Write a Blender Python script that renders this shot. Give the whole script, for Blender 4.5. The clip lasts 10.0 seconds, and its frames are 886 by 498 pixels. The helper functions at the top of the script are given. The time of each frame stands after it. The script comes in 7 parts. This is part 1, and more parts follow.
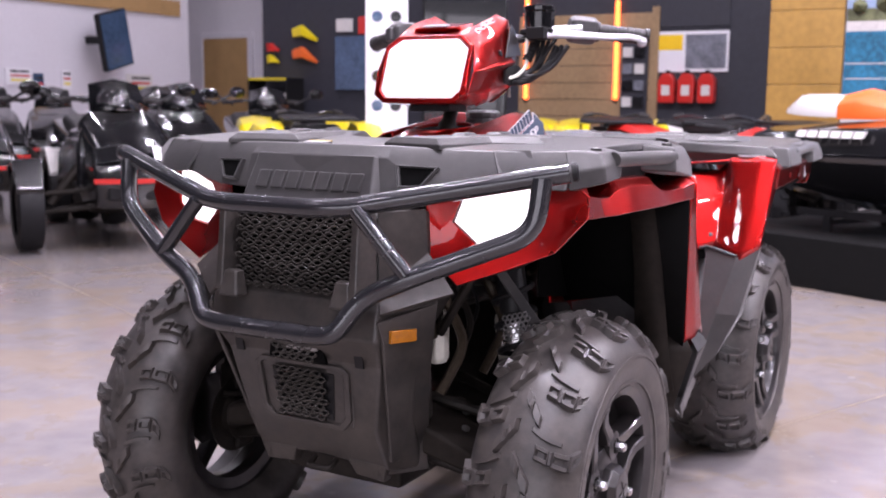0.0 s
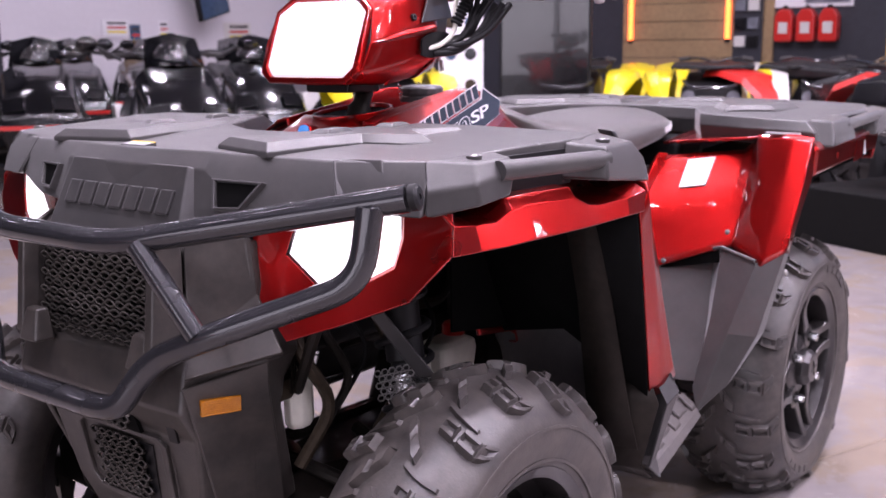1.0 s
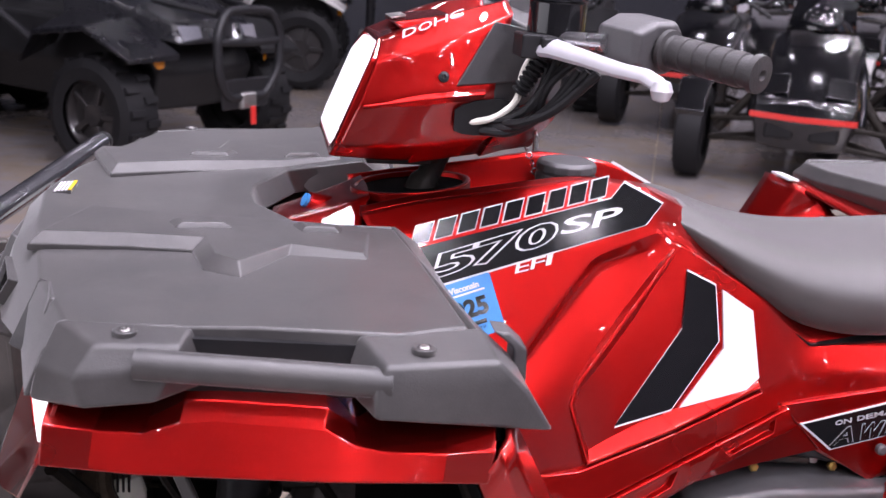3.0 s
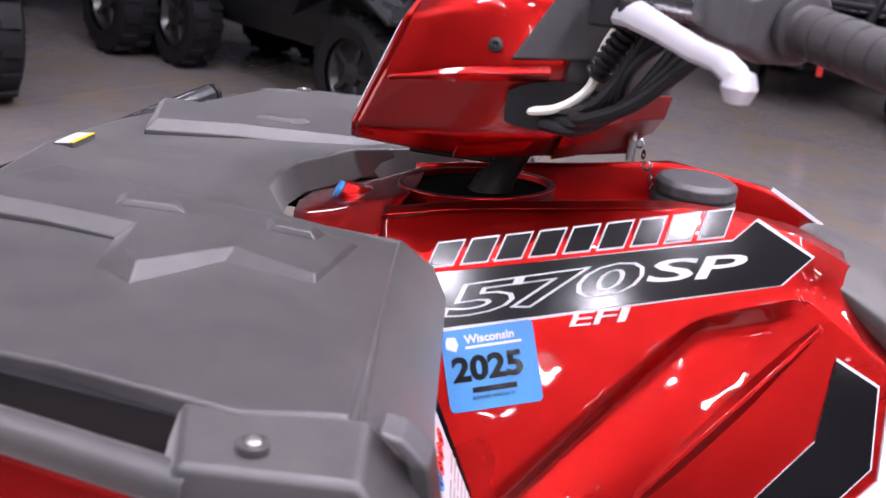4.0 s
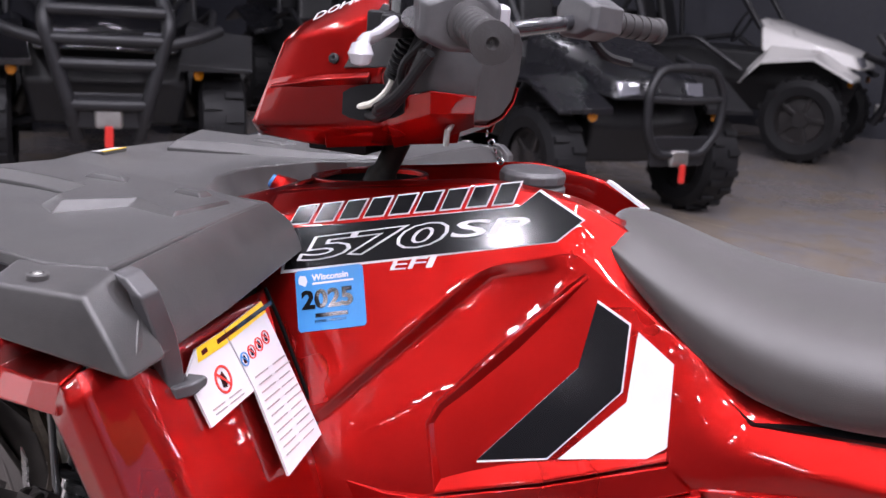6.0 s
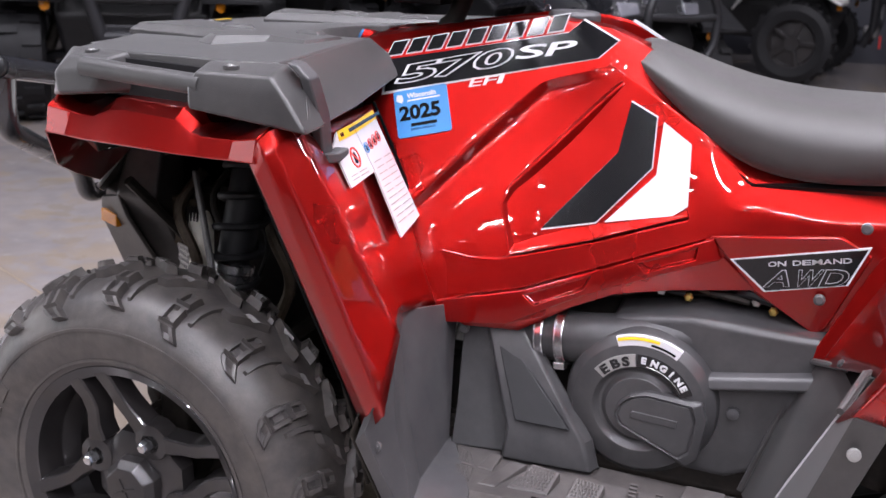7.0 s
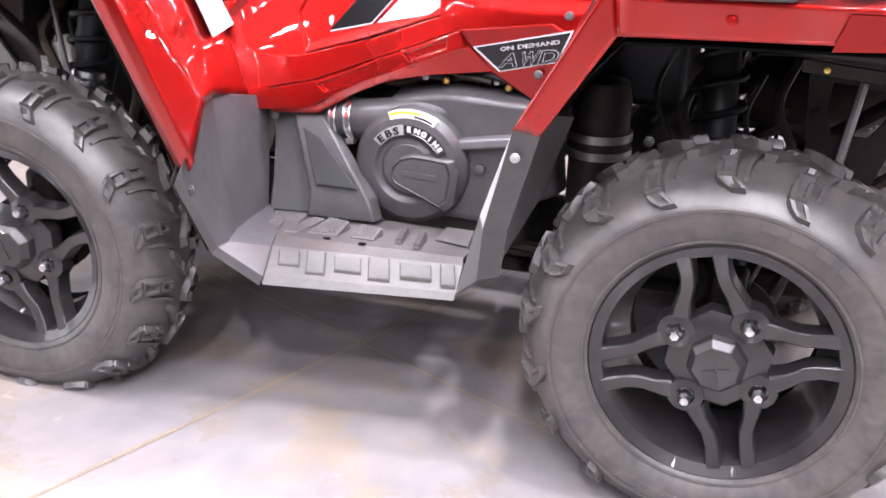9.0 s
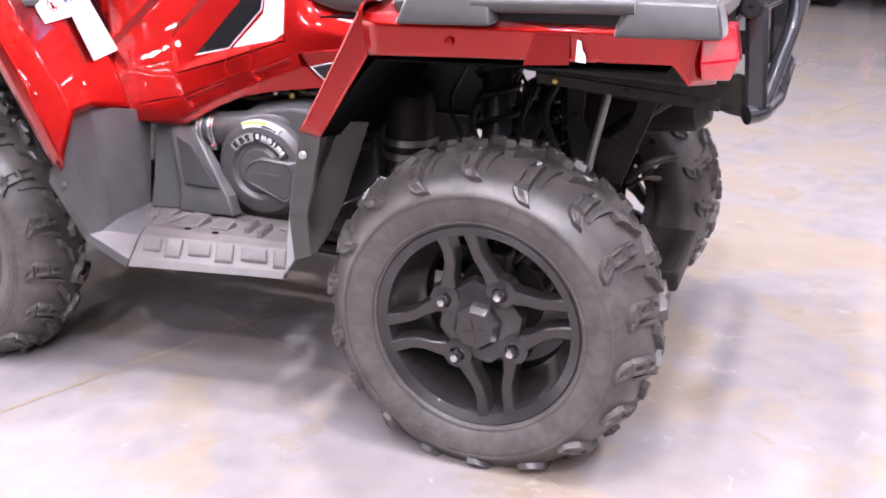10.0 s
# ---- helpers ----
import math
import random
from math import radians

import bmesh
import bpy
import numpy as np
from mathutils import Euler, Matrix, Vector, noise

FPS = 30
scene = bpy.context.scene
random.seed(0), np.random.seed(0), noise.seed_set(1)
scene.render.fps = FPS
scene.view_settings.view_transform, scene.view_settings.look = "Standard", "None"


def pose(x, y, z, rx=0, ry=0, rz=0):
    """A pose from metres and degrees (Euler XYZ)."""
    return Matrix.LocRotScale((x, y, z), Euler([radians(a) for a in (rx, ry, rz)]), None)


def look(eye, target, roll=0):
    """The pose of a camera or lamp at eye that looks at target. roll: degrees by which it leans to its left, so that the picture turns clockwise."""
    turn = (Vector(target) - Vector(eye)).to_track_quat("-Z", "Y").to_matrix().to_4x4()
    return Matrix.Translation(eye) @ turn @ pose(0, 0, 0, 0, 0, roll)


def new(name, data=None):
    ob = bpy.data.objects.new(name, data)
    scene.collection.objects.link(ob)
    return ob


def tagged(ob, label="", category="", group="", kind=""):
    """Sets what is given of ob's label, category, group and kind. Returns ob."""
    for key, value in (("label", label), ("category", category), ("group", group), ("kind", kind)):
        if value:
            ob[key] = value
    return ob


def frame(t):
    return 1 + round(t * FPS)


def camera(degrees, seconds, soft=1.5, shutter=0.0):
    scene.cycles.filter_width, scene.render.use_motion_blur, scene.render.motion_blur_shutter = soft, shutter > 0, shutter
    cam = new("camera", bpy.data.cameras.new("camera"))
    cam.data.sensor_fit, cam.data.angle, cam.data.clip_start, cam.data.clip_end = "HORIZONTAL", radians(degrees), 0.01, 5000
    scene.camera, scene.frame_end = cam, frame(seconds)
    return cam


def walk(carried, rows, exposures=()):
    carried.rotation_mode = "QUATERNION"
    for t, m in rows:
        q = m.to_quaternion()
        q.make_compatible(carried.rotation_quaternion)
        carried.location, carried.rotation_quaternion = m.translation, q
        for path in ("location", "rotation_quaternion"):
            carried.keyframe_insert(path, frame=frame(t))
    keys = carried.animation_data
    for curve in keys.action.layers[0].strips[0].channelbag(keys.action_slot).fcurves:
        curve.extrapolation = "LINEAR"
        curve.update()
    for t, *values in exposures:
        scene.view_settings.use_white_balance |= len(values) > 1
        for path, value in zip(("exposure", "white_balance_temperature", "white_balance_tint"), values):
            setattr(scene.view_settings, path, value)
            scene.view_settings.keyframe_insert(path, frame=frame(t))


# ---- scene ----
cam = camera(47.0, 10.0)
PATH = [
    (0, (2.427, 1.143, 0.999), (0.7, 0.174, 0.719), 0.6),
    (0.5, (2.06, 1.139, 1.016), (0.357, 0.139, 0.702), 0.1),
    (1, (1.786, 1.24, 1.067), (0.214, 0.067, 0.672), -0.6),
    (1.5, (1.479, 1.388, 1.146), (0.132, -0.007, 0.66), -0.4),
    (2, (1.182, 1.505, 1.209), (0.102, -0.101, 0.707), 2.0),
    (2.5, (0.886, 1.457, 1.243), (0.125, -0.316, 0.717), 3.2),
    (3, (0.606, 1.348, 1.261), (0.235, -0.534, 0.695), 4.1),
    (3.2, (0.517, 1.294, 1.257), (0.29, -0.606, 0.676), 5.3),
    (4.3, (0.251, 0.963, 1.225), (0.561, -0.882, 0.52), 7.0),
    (4.5, (0.199, 0.946, 1.23), (0.59, -0.87, 0.49), 7.0),
    (5, (0.05, 0.959, 1.229), (0.67, -0.814, 0.542), 6.0),
    (5.2, (-0.018, 0.976, 1.224), (0.643, -0.795, 0.571), 5.6),
    (6.3, (-0.22, 1.344, 1.191), (0.487, -0.465, 0.715), 3.7),
    (6.5, (-0.218, 1.419, 1.176), (0.473, -0.378, 0.632), 3.6),
    (7, (-0.253, 1.629, 1.092), (0.433, -0.156, 0.506), 2.4),
    (7.5, (-0.28, 1.743, 1.043), (0.367, -0.02, 0.355), 1.8),
    (8, (-0.325, 1.819, 1.024), (0.348, 0.099, 0.257), 0.9),
    (8.5, (-0.475, 1.91, 1.032), (0.126, 0.167, 0.258), 1.3),
    (9, (-0.656, 1.971, 1.024), (-0.096, 0.204, 0.273), 1.7),
    (9.5, (-0.913, 2.048, 1.041), (-0.314, 0.303, 0.268), 1.2),
    (10, (-1.18, 2.141, 1.074), (-0.522, 0.387, 0.374), 0.6),
]
BRIGHT = [(0, 0.25, 6500, 16), (1.5, 0.1, 6500, 24), (2.5, 0.12, 6500, 15), (5.2, 0.0, 6500, 10), (6.5, -0.05, 6500, 5), (7.5, 0.3, 6500, 2), (8.0, 0.75, 6500, 0), (8.8, 1.05, 6500, 4), (10.0, 0.9, 6500, 9)]
walk(cam, [(t, look(eye, target, roll)) for t, eye, target, roll in PATH], BRIGHT)
cam.data.dof.use_dof, cam.data.dof.focus_distance, cam.data.dof.aperture_fstop = True, 1.25, 9.0

# ---- world and light ----
world = bpy.data.worlds.new("showroom_dark")
world.use_nodes = True
world.node_tree.nodes["Background"].inputs[0].default_value = (0.9, 0.92, 1.0, 1)
world.node_tree.nodes["Background"].inputs[1].default_value = 0.003
scene.world = world
scene.view_settings.exposure = 0.0

LAMP_Z = 5.6


def ceiling_lamp_light(x, y, power, size=0.34):
    data = bpy.data.lights.new("high_bay_light", "AREA")
    data.shape, data.size, data.energy, data.color = "DISK", size, power, (0.97, 0.915, 1.06)
    ob = new("high_bay_light", data)
    ob.matrix_world = pose(x, y, LAMP_Z - 0.14)
    return ob


# ---- materials ----
def node(tree, kind, x=0, **values):
    n = tree.nodes.new(kind)
    for key, value in values.items():
        n.inputs[key.replace("_", " ")].default_value = value
    return n


def material(name, colour, rough=0.5, metal=0.0, vary=0.12, scale=6.0, grain=0.0, grain_scale=400.0, coat=0.0, flakes=0.0,
             dust=0.0, dust_colour=(0.45, 0.42, 0.40), emit=0.0, spec=0.5, sheen=0.0):
    """A principled surface with colour and gloss varied at two scales, fine relief, and dust in patches."""
    m = bpy.data.materials.new(name)
    m.use_nodes = True
    t = m.node_tree
    b = t.nodes["Principled BSDF"]
    b.inputs["Metallic"].default_value = metal
    b.inputs["Specular IOR Level"].default_value = spec
    b.inputs["Coat Weight"].default_value = coat
    b.inputs["Coat Roughness"].default_value = 0.025
    b.inputs["Sheen Weight"].default_value = sheen
    b.inputs["Sheen Roughness"].default_value = 0.35
    co = node(t, "ShaderNodeTexCoord")
    big = node(t, "ShaderNodeTexNoise", Scale=scale, Detail=4.0, Roughness=0.6)
    fine = node(t, "ShaderNodeTexNoise", Scale=scale * 9, Detail=3.0)
    t.links.new(co.outputs["Object"], big.inputs["Vector"])
    t.links.new(co.outputs["Object"], fine.inputs["Vector"])
    add = node(t, "ShaderNodeMath")
    add.operation = "ADD"
    t.links.new(big.outputs["Fac"], add.inputs[0])
    t.links.new(fine.outputs["Fac"], add.inputs[1])
    ramp = node(t, "ShaderNodeMapRange", From_Min=0.7, From_Max=1.3, To_Min=1 - vary, To_Max=1 + vary)
    t.links.new(add.outputs[0], ramp.inputs["Value"])
    mul = t.nodes.new("ShaderNodeMix")
    mul.data_type, mul.blend_type = "RGBA", "MULTIPLY"
    mul.inputs["Factor"].default_value = 1.0
    mul.inputs["A"].default_value = (*colour, 1)
    t.links.new(ramp.outputs[0], mul.inputs["B"])
    out = mul.outputs["Result"]
    if dust:
        cloud = node(t, "ShaderNodeTexNoise", Scale=scale * 2.3, Detail=6.0, Roughness=0.7)
        t.links.new(co.outputs["Object"], cloud.inputs["Vector"])
        amount = node(t, "ShaderNodeMapRange", From_Min=0.35, From_Max=0.75, To_Min=0.15 * dust, To_Max=dust)
        t.links.new(cloud.outputs["Fac"], amount.inputs["Value"])
        mix = t.nodes.new("ShaderNodeMix")
        mix.data_type = "RGBA"
        t.links.new(amount.outputs[0], mix.inputs["Factor"])
        t.links.new(out, mix.inputs["A"])
        mix.inputs["B"].default_value = (*dust_colour, 1)
        out = mix.outputs["Result"]
    t.links.new(out, b.inputs["Base Color"])
    gloss = node(t, "ShaderNodeMapRange", From_Min=0.3, From_Max=0.7, To_Min=max(0.02, rough * 0.85), To_Max=min(1, rough * 1.15))
    t.links.new(big.outputs["Fac"], gloss.inputs["Value"])
    t.links.new(gloss.outputs[0], b.inputs["Roughness"])
    if flakes:
        cells = node(t, "ShaderNodeTexVoronoi", Scale=1600.0)
        t.links.new(co.outputs["Object"], cells.inputs["Vector"])
        bump = node(t, "ShaderNodeBump", Strength=flakes, Distance=0.0004)
        t.links.new(cells.outputs["Distance"], bump.inputs["Height"])
        t.links.new(bump.outputs[0], b.inputs["Normal"])
        peel = node(t, "ShaderNodeTexNoise", Scale=16.0, Detail=2.0)
        t.links.new(co.outputs["Object"], peel.inputs["Vector"])
        wave = node(t, "ShaderNodeBump", Strength=0.09, Distance=0.006)
        t.links.new(peel.outputs["Fac"], wave.inputs["Height"])
        t.links.new(wave.outputs[0], b.inputs["Coat Normal"])
    elif grain:
        pits = node(t, "ShaderNodeTexNoise", Scale=grain_scale, Detail=2.0)
        t.links.new(co.outputs["Object"], pits.inputs["Vector"])
        bump = node(t, "ShaderNodeBump", Strength=grain, Distance=0.002)
        t.links.new(pits.outputs["Fac"], bump.inputs["Height"])
        t.links.new(bump.outputs[0], b.inputs["Normal"])
    if emit:
        b.inputs["Emission Color"].default_value = (*colour, 1)
        b.inputs["Emission Strength"].default_value = emit
    return m


RED = material("red_metallic_paint", (0.37, 0.006, 0.005), 0.30, 0.92, 0.05, 3.0, coat=1.0, flakes=0.3)
GREY = material("grey_moulded_plastic", (0.024, 0.0235, 0.024), 0.42, vary=0.20, grain=0.14, grain_scale=700, dust=0.10, dust_colour=(0.26, 0.23, 0.21), spec=0.7, sheen=0.32)
NOSE = material("dusty_bumper_plastic", (0.030, 0.028, 0.027), 0.34, vary=0.2, scale=9, grain=0.14, grain_scale=600, dust=0.17, dust_colour=(0.27, 0.22, 0.18), spec=0.6)
DARK = material("charcoal_moulded_plastic", (0.052, 0.051, 0.054), 0.42, vary=0.15, grain=0.12, grain_scale=600, dust=0.07, spec=0.6)
BLACK = material("black_plastic", (0.010, 0.010, 0.011), 0.45, vary=0.2, grain=0.08, spec=0.3)
MATT = material("dirty_black_metal", (0.011, 0.010, 0.009), 0.5, 0.2, vary=0.35, scale=18, grain=0.15, dust=0.16, dust_colour=(0.13, 0.10, 0.075), spec=0.3)
TUBE = material("black_powder_coat", (0.030, 0.030, 0.034), 0.26, 0.3, vary=0.1, coat=0.8)
STEEL = material("bright_steel", (0.62, 0.62, 0.63), 0.24, 1.0, 0.08)
DULL = material("dull_aluminium", (0.42, 0.41, 0.40), 0.42, 1.0, 0.15, 20, grain=0.1)
LEVER = material("silver_painted_lever", (0.52, 0.51, 0.54), 0.35, 0.3, 0.05)
RUBBER = material("dusty_tyre_rubber", (0.038, 0.036, 0.037), 0.38, vary=0.3, scale=8, grain=0.16, grain_scale=260, dust=0.32, dust_colour=(0.21, 0.175, 0.145), spec=0.6)
GRIP = material("rubber_grip", (0.034, 0.032, 0.032), 0.5, vary=0.1, grain=0.2)
RIM = material("satin_black_wheel", (0.018, 0.017, 0.018), 0.32, 0.15, vary=0.18, coat=0.5, dust=0.08, dust_colour=(.16, .13, .11))
VINYL = material("grey_seat_vinyl", (0.050, 0.046, 0.044), 0.46, vary=0.08, scale=4, grain=0.22, grain_scale=900, spec=0.55, sheen=0.4)
WHITE = material("white_sticker", (0.62, 0.61, 0.63), 0.35, vary=0.03)
INK = material("black_sticker_film", (0.008, 0.008, 0.009), 0.10, vary=0.1)
BLUE = material("blue_sticker", (0.040, 0.22, 0.52), 0.35, vary=0.05)
YELLOW = material("yellow_sticker", (0.85, 0.55, 0.02), 0.35, vary=0.05)
AMBER = material("amber_reflector_plastic", (0.46, 0.16, 0.004), 0.2, vary=0.2, scale=60, coat=0.5)
REDLENS = material("red_lamp_lens", (0.6, 0.01, 0.03), 0.12, vary=0.2, scale=30, coat=1.0)
TANK = material("milky_plastic_bottle", (0.82, 0.80, 0.70), 0.45, vary=0.08)
REDCAP = material("red_plastic_cap", (0.65, 0.03, 0.02), 0.4, vary=0.05)
LIGHT = material("lit_headlight_lens", (1.0, 0.96, 1.0), 0.2, emit=1.6)
PODLIGHT = material("lit_pod_lens", (0.92, 0.87, 0.95), 0.2, vary=0.10, scale=30, emit=0.75)
COVER = material("satin_black_cover", (0.034, 0.034, 0.036), 0.36, vary=0.15, grain=0.05, dust=0.08)
BRASS = material("brass_bolt_metal", (0.55, 0.40, 0.12), 0.35, 1.0, 0.1)
BADGE = material("dark_silver_badge", (0.38, 0.37, 0.36), 0.38, 0.5, 0.1)
FOOT = material("worn_foot_plastic", (0.066, 0.061, 0.060), 0.42, vary=0.2, scale=9, grain=0.15, grain_scale=500, dust=0.22, dust_colour=(0.20, 0.17, 0.15))
PRINT = material("grey_decal_print", (0.36, 0.36, 0.38), 0.3, vary=0.08, scale=20)
# near-black that mostly stands in for deep shade in gaps, wells and openings
VOID = material("dull_black_and_gap_shade", (0.003, 0.003, 0.003), 0.9, vary=0.2, spec=0.08)
LINER = material("dusty_wheel_liner", (0.014, 0.012, 0.010), 0.7, vary=0.3, scale=8, dust=0.10, dust_colour=(0.12, 0.09, 0.07), spec=0.15)
GRILLE = material("brown_grey_mesh_paint", (0.060, 0.054, 0.048), 0.40, 0.1, vary=0.15, scale=20)
BROWN = material("heat_stained_pipe", (0.06, 0.045, 0.03), 0.5, 0.5, vary=0.3, scale=14)


# ---- mesh helpers ----
def part(name, bm, mat, parent=None, label="", bevel=0.0, angle=32, segments=2, subsurf=0, solid=0.0, smooth=True, crown=0.0):
    """Links a bmesh as one mesh object under parent. crown: rounds its panels softly and keeps folds sharper than that many degrees."""
    bmesh.ops.remove_doubles(bm, verts=bm.verts, dist=1e-6)
    bmesh.ops.recalc_face_normals(bm, faces=bm.faces)
    if crown:
        layer = bm.edges.layers.float.get("crease_edge") or bm.edges.layers.float.new("crease_edge")
        for e in bm.edges:
            fold = math.degrees(e.calc_face_angle(math.pi)) if len(e.link_faces) == 2 else 180
            e[layer] = 1.0 if len(e.link_faces) < 2 else 0.94 if fold > crown else 0.30
        corner = bm.verts.layers.float.get("crease_vert") or bm.verts.layers.float.new("crease_vert")
        for v in bm.verts:
            rim = [e.other_vert(v).co - v.co for e in v.link_edges if len(e.link_faces) < 2]
            if len(rim) == 2 and rim[0].angle(-rim[1], 0.0) > radians(9):
                v[corner] = 1.0
    me = bpy.data.meshes.new(name)
    bm.to_mesh(me)
    bm.free()
    if smooth:
        for p in me.polygons:
            p.use_smooth = True
        if not subsurf and not crown:
            me.set_sharp_from_angle(angle=radians(angle))
    me.materials.append(mat)
    ob = new(name, me)
    ob.parent = parent
    if crown:
        mod = ob.modifiers.new("crown", "SUBSURF")
        mod.levels = mod.render_levels = 3
    if solid:
        mod = ob.modifiers.new("thickness", "SOLIDIFY")
        mod.thickness, mod.offset = solid, -1
    if subsurf:
        mod = ob.modifiers.new("round", "SUBSURF")
        mod.levels = mod.render_levels = subsurf
    if bevel:
        mod = ob.modifiers.new("edges", "BEVEL")
        mod.width, mod.segments, mod.limit_method, mod.angle_limit = bevel, segments, "ANGLE", radians(25)
        mod.harden_normals = True
    if label:
        ob["label"] = label
    return ob


def thing(name, label, category, at=None, group=""):
    ob = new(name)
    ob.empty_display_size = 0.1
    if at is not None:
        ob.matrix_world = at
    return tagged(ob, label, category, group)


def add_loops(bm, loops, close=False, cap=True):
    """Skins a row of vertex rings of the same length."""
    rows = [[bm.verts.new(p) for p in ring] for ring in loops]
    n = len(rows[0])
    for a, b in zip(rows, rows[1:]):
        for i in range(n):
            j = (i + 1) % n
            bm.faces.new((a[i], a[j], b[j], b[i]))
    if close:
        for i in range(n):
            j = (i + 1) % n
            bm.faces.new((rows[-1][i], rows[-1][j], rows[0][j], rows[0][i]))
    elif cap:
        bm.faces.new(rows[0])
        bm.faces.new(rows[-1])
    return rows


def loops(*rings, **kw):
    bm = bmesh.new()
    add_loops(bm, rings, **kw)
    return bm


def strip(*rows):
    """An open sheet over rows of points of the same length."""
    bm = bmesh.new()
    grid = [[bm.verts.new(p) for p in r] for r in rows]
    for a, b in zip(grid, grid[1:]):
        for i in range(len(a) - 1):
            bm.faces.new((a[i], a[i + 1], b[i + 1], b[i]))
    return bm


def add_box(bm, lo, hi, m=None):
    (x0, y0, z0), (x1, y1, z1) = lo, hi
    ring = lambda z: [(x0, y0, z), (x1, y0, z), (x1, y1, z), (x0, y1, z)]
    rows = add_loops(bm, [ring(z0), ring(z1)])
    if m is not None:
        for r in rows:
            for v in r:
                v.co = m @ v.co
    return rows


def box(lo, hi, m=None):
    bm = bmesh.new()
    add_box(bm, lo, hi, m)
    return bm


def path_frames(points):
    pts = [Vector(p) for p in points]
    out, up = [], None
    for i, p in enumerate(pts):
        a, b = pts[max(i - 1, 0)], pts[min(i + 1, len(pts) - 1)]
        d = (b - a).normalized()
        if up is None:
            up = d.orthogonal().normalized()
        side = d.cross(up).normalized()
        up = side.cross(d).normalized()
        out.append((p, side, up))
    return out


def round_path(points, radius, steps=5):
    """A polyline with its corners rounded."""
    pts = [Vector(p) for p in points]
    out = [pts[0]]
    for a, b, c in zip(pts, pts[1:], pts[2:]):
        u, v = (a - b), (c - b)
        r = min(radius, u.length * 0.45, v.length * 0.45)
        p, q = b + u.normalized() * r, b + v.normalized() * r
        for k in range(steps + 1):
            s = k / steps
            out.append(p.lerp(b, s).lerp(b.lerp(q, s), s))
    return out + [pts[-1]]


def add_tube(bm, points, radius, sides=12, bend=0.0, cap=True):
    pts = round_path(points, bend) if bend else points
    rings = []
    for p, side, up in path_frames(pts):
        rings.append([p + (side * math.cos(a) + up * math.sin(a)) * radius for a in (math.tau * k / sides for k in range(sides))])
    add_loops(bm, rings, cap=cap)


def tube(points, radius, sides=12, bend=0.0):
    bm = bmesh.new()
    add_tube(bm, points, radius, sides, bend)
    return bm


def add_lathe(bm, profile, segments=32, m=Matrix(), cap=False):
    """Turns (radius, height) points round the z axis of m."""
    rings = [[m @ Vector((r * math.cos(a), r * math.sin(a), h)) for a in (math.tau * k / segments for k in range(segments))] for r, h in profile]
    add_loops(bm, rings, cap=cap)


def lathe(profile, segments=32, m=Matrix(), cap=True):
    bm = bmesh.new()
    add_lathe(bm, profile, segments, m, cap)
    return bm


def axis(at, along):
    """A frame at a point whose z axis points along a direction."""
    return Matrix.Translation(at) @ Vector(along).to_track_quat("Z", "Y").to_matrix().to_4x4()


def plate(outline, z0, z1, m=Matrix()):
    """A flat outline in the xy plane of m, z0 to z1 thick."""
    return loops([m @ Vector((x, y, z0)) for x, y in outline], [m @ Vector((x, y, z1)) for x, y in outline])


def mirrored(points, s):
    return [(x, s * y, z) for x, y, z in points]


def facing(origin, right, up):
    """A frame with x along right, y near up, z out of the surface."""
    x = Vector(right).normalized()
    z = x.cross(Vector(up)).normalized()
    y = z.cross(x)
    m = Matrix((x, y, z)).transposed().to_4x4()
    m.translation = origin
    return m


def on_plane(points, plane, lo, hi):
    """A thin film over (x, z) points on the plane y = a + b x + c z."""
    a, b, c = plane
    n = Vector((-b, 1, -c)).normalized()
    ring = lambda h: [Vector((x, a + b * x + c * z, z)) + n * h for x, z in points]
    return loops(ring(lo), ring(hi))


def fitted_letters(name, text, corners, mat, parent, lift, bold=0.02, grow=0.0):
    """Letters, one by one, stretched to fill a slanted field given by its lower left, lower right and upper left corners."""
    o, r, u = (Vector(q) for q in corners)
    n = (r - o).cross(u - o).normalized()
    share = [{"I": .38, " ": .5, "M": 1.15}.get(ch, 1.0) for ch in text]
    gap = .16
    unit = 1.0 / (sum(share) + gap * (len(text) - 1))
    at = 0.0
    for ch, wide in zip(text, share):
        wide *= unit
        if ch != " ":
            cu = bpy.data.curves.new(name, "FONT")
            cu.body, cu.size, cu.extrude, cu.offset, cu.resolution_u = ch, 1.0, 0.01, bold, 3
            tmp = bpy.data.objects.new(name, cu)
            me = bpy.data.meshes.new_from_object(tmp)
            bpy.data.objects.remove(tmp)
            cu.offset = 0.0
            plain = bpy.data.objects.new(name, cu)
            base = bpy.data.meshes.new_from_object(plain)
            bpy.data.objects.remove(plain)
            x0, x1 = min(v.co.x for v in base.vertices), max(v.co.x for v in base.vertices)
            y0, y1 = min(v.co.y for v in base.vertices), max(v.co.y for v in base.vertices)
            bpy.data.meshes.remove(base)
            for v in me.vertices:
                fx = at - grow * unit + (wide + 2 * grow * unit) * (v.co.x - x0) / (x1 - x0)
                fy = -grow * .55 + (1 + grow * 1.1) * (v.co.y - y0) / (y1 - y0)
                v.co = o + (r - o) * fx + (u - o) * fy + n * (lift + v.co.z * .03)
            me.materials.clear()
            me.materials.append(mat)
            ob = new(name, me)
            ob.parent = parent
        at += wide + gap * unit


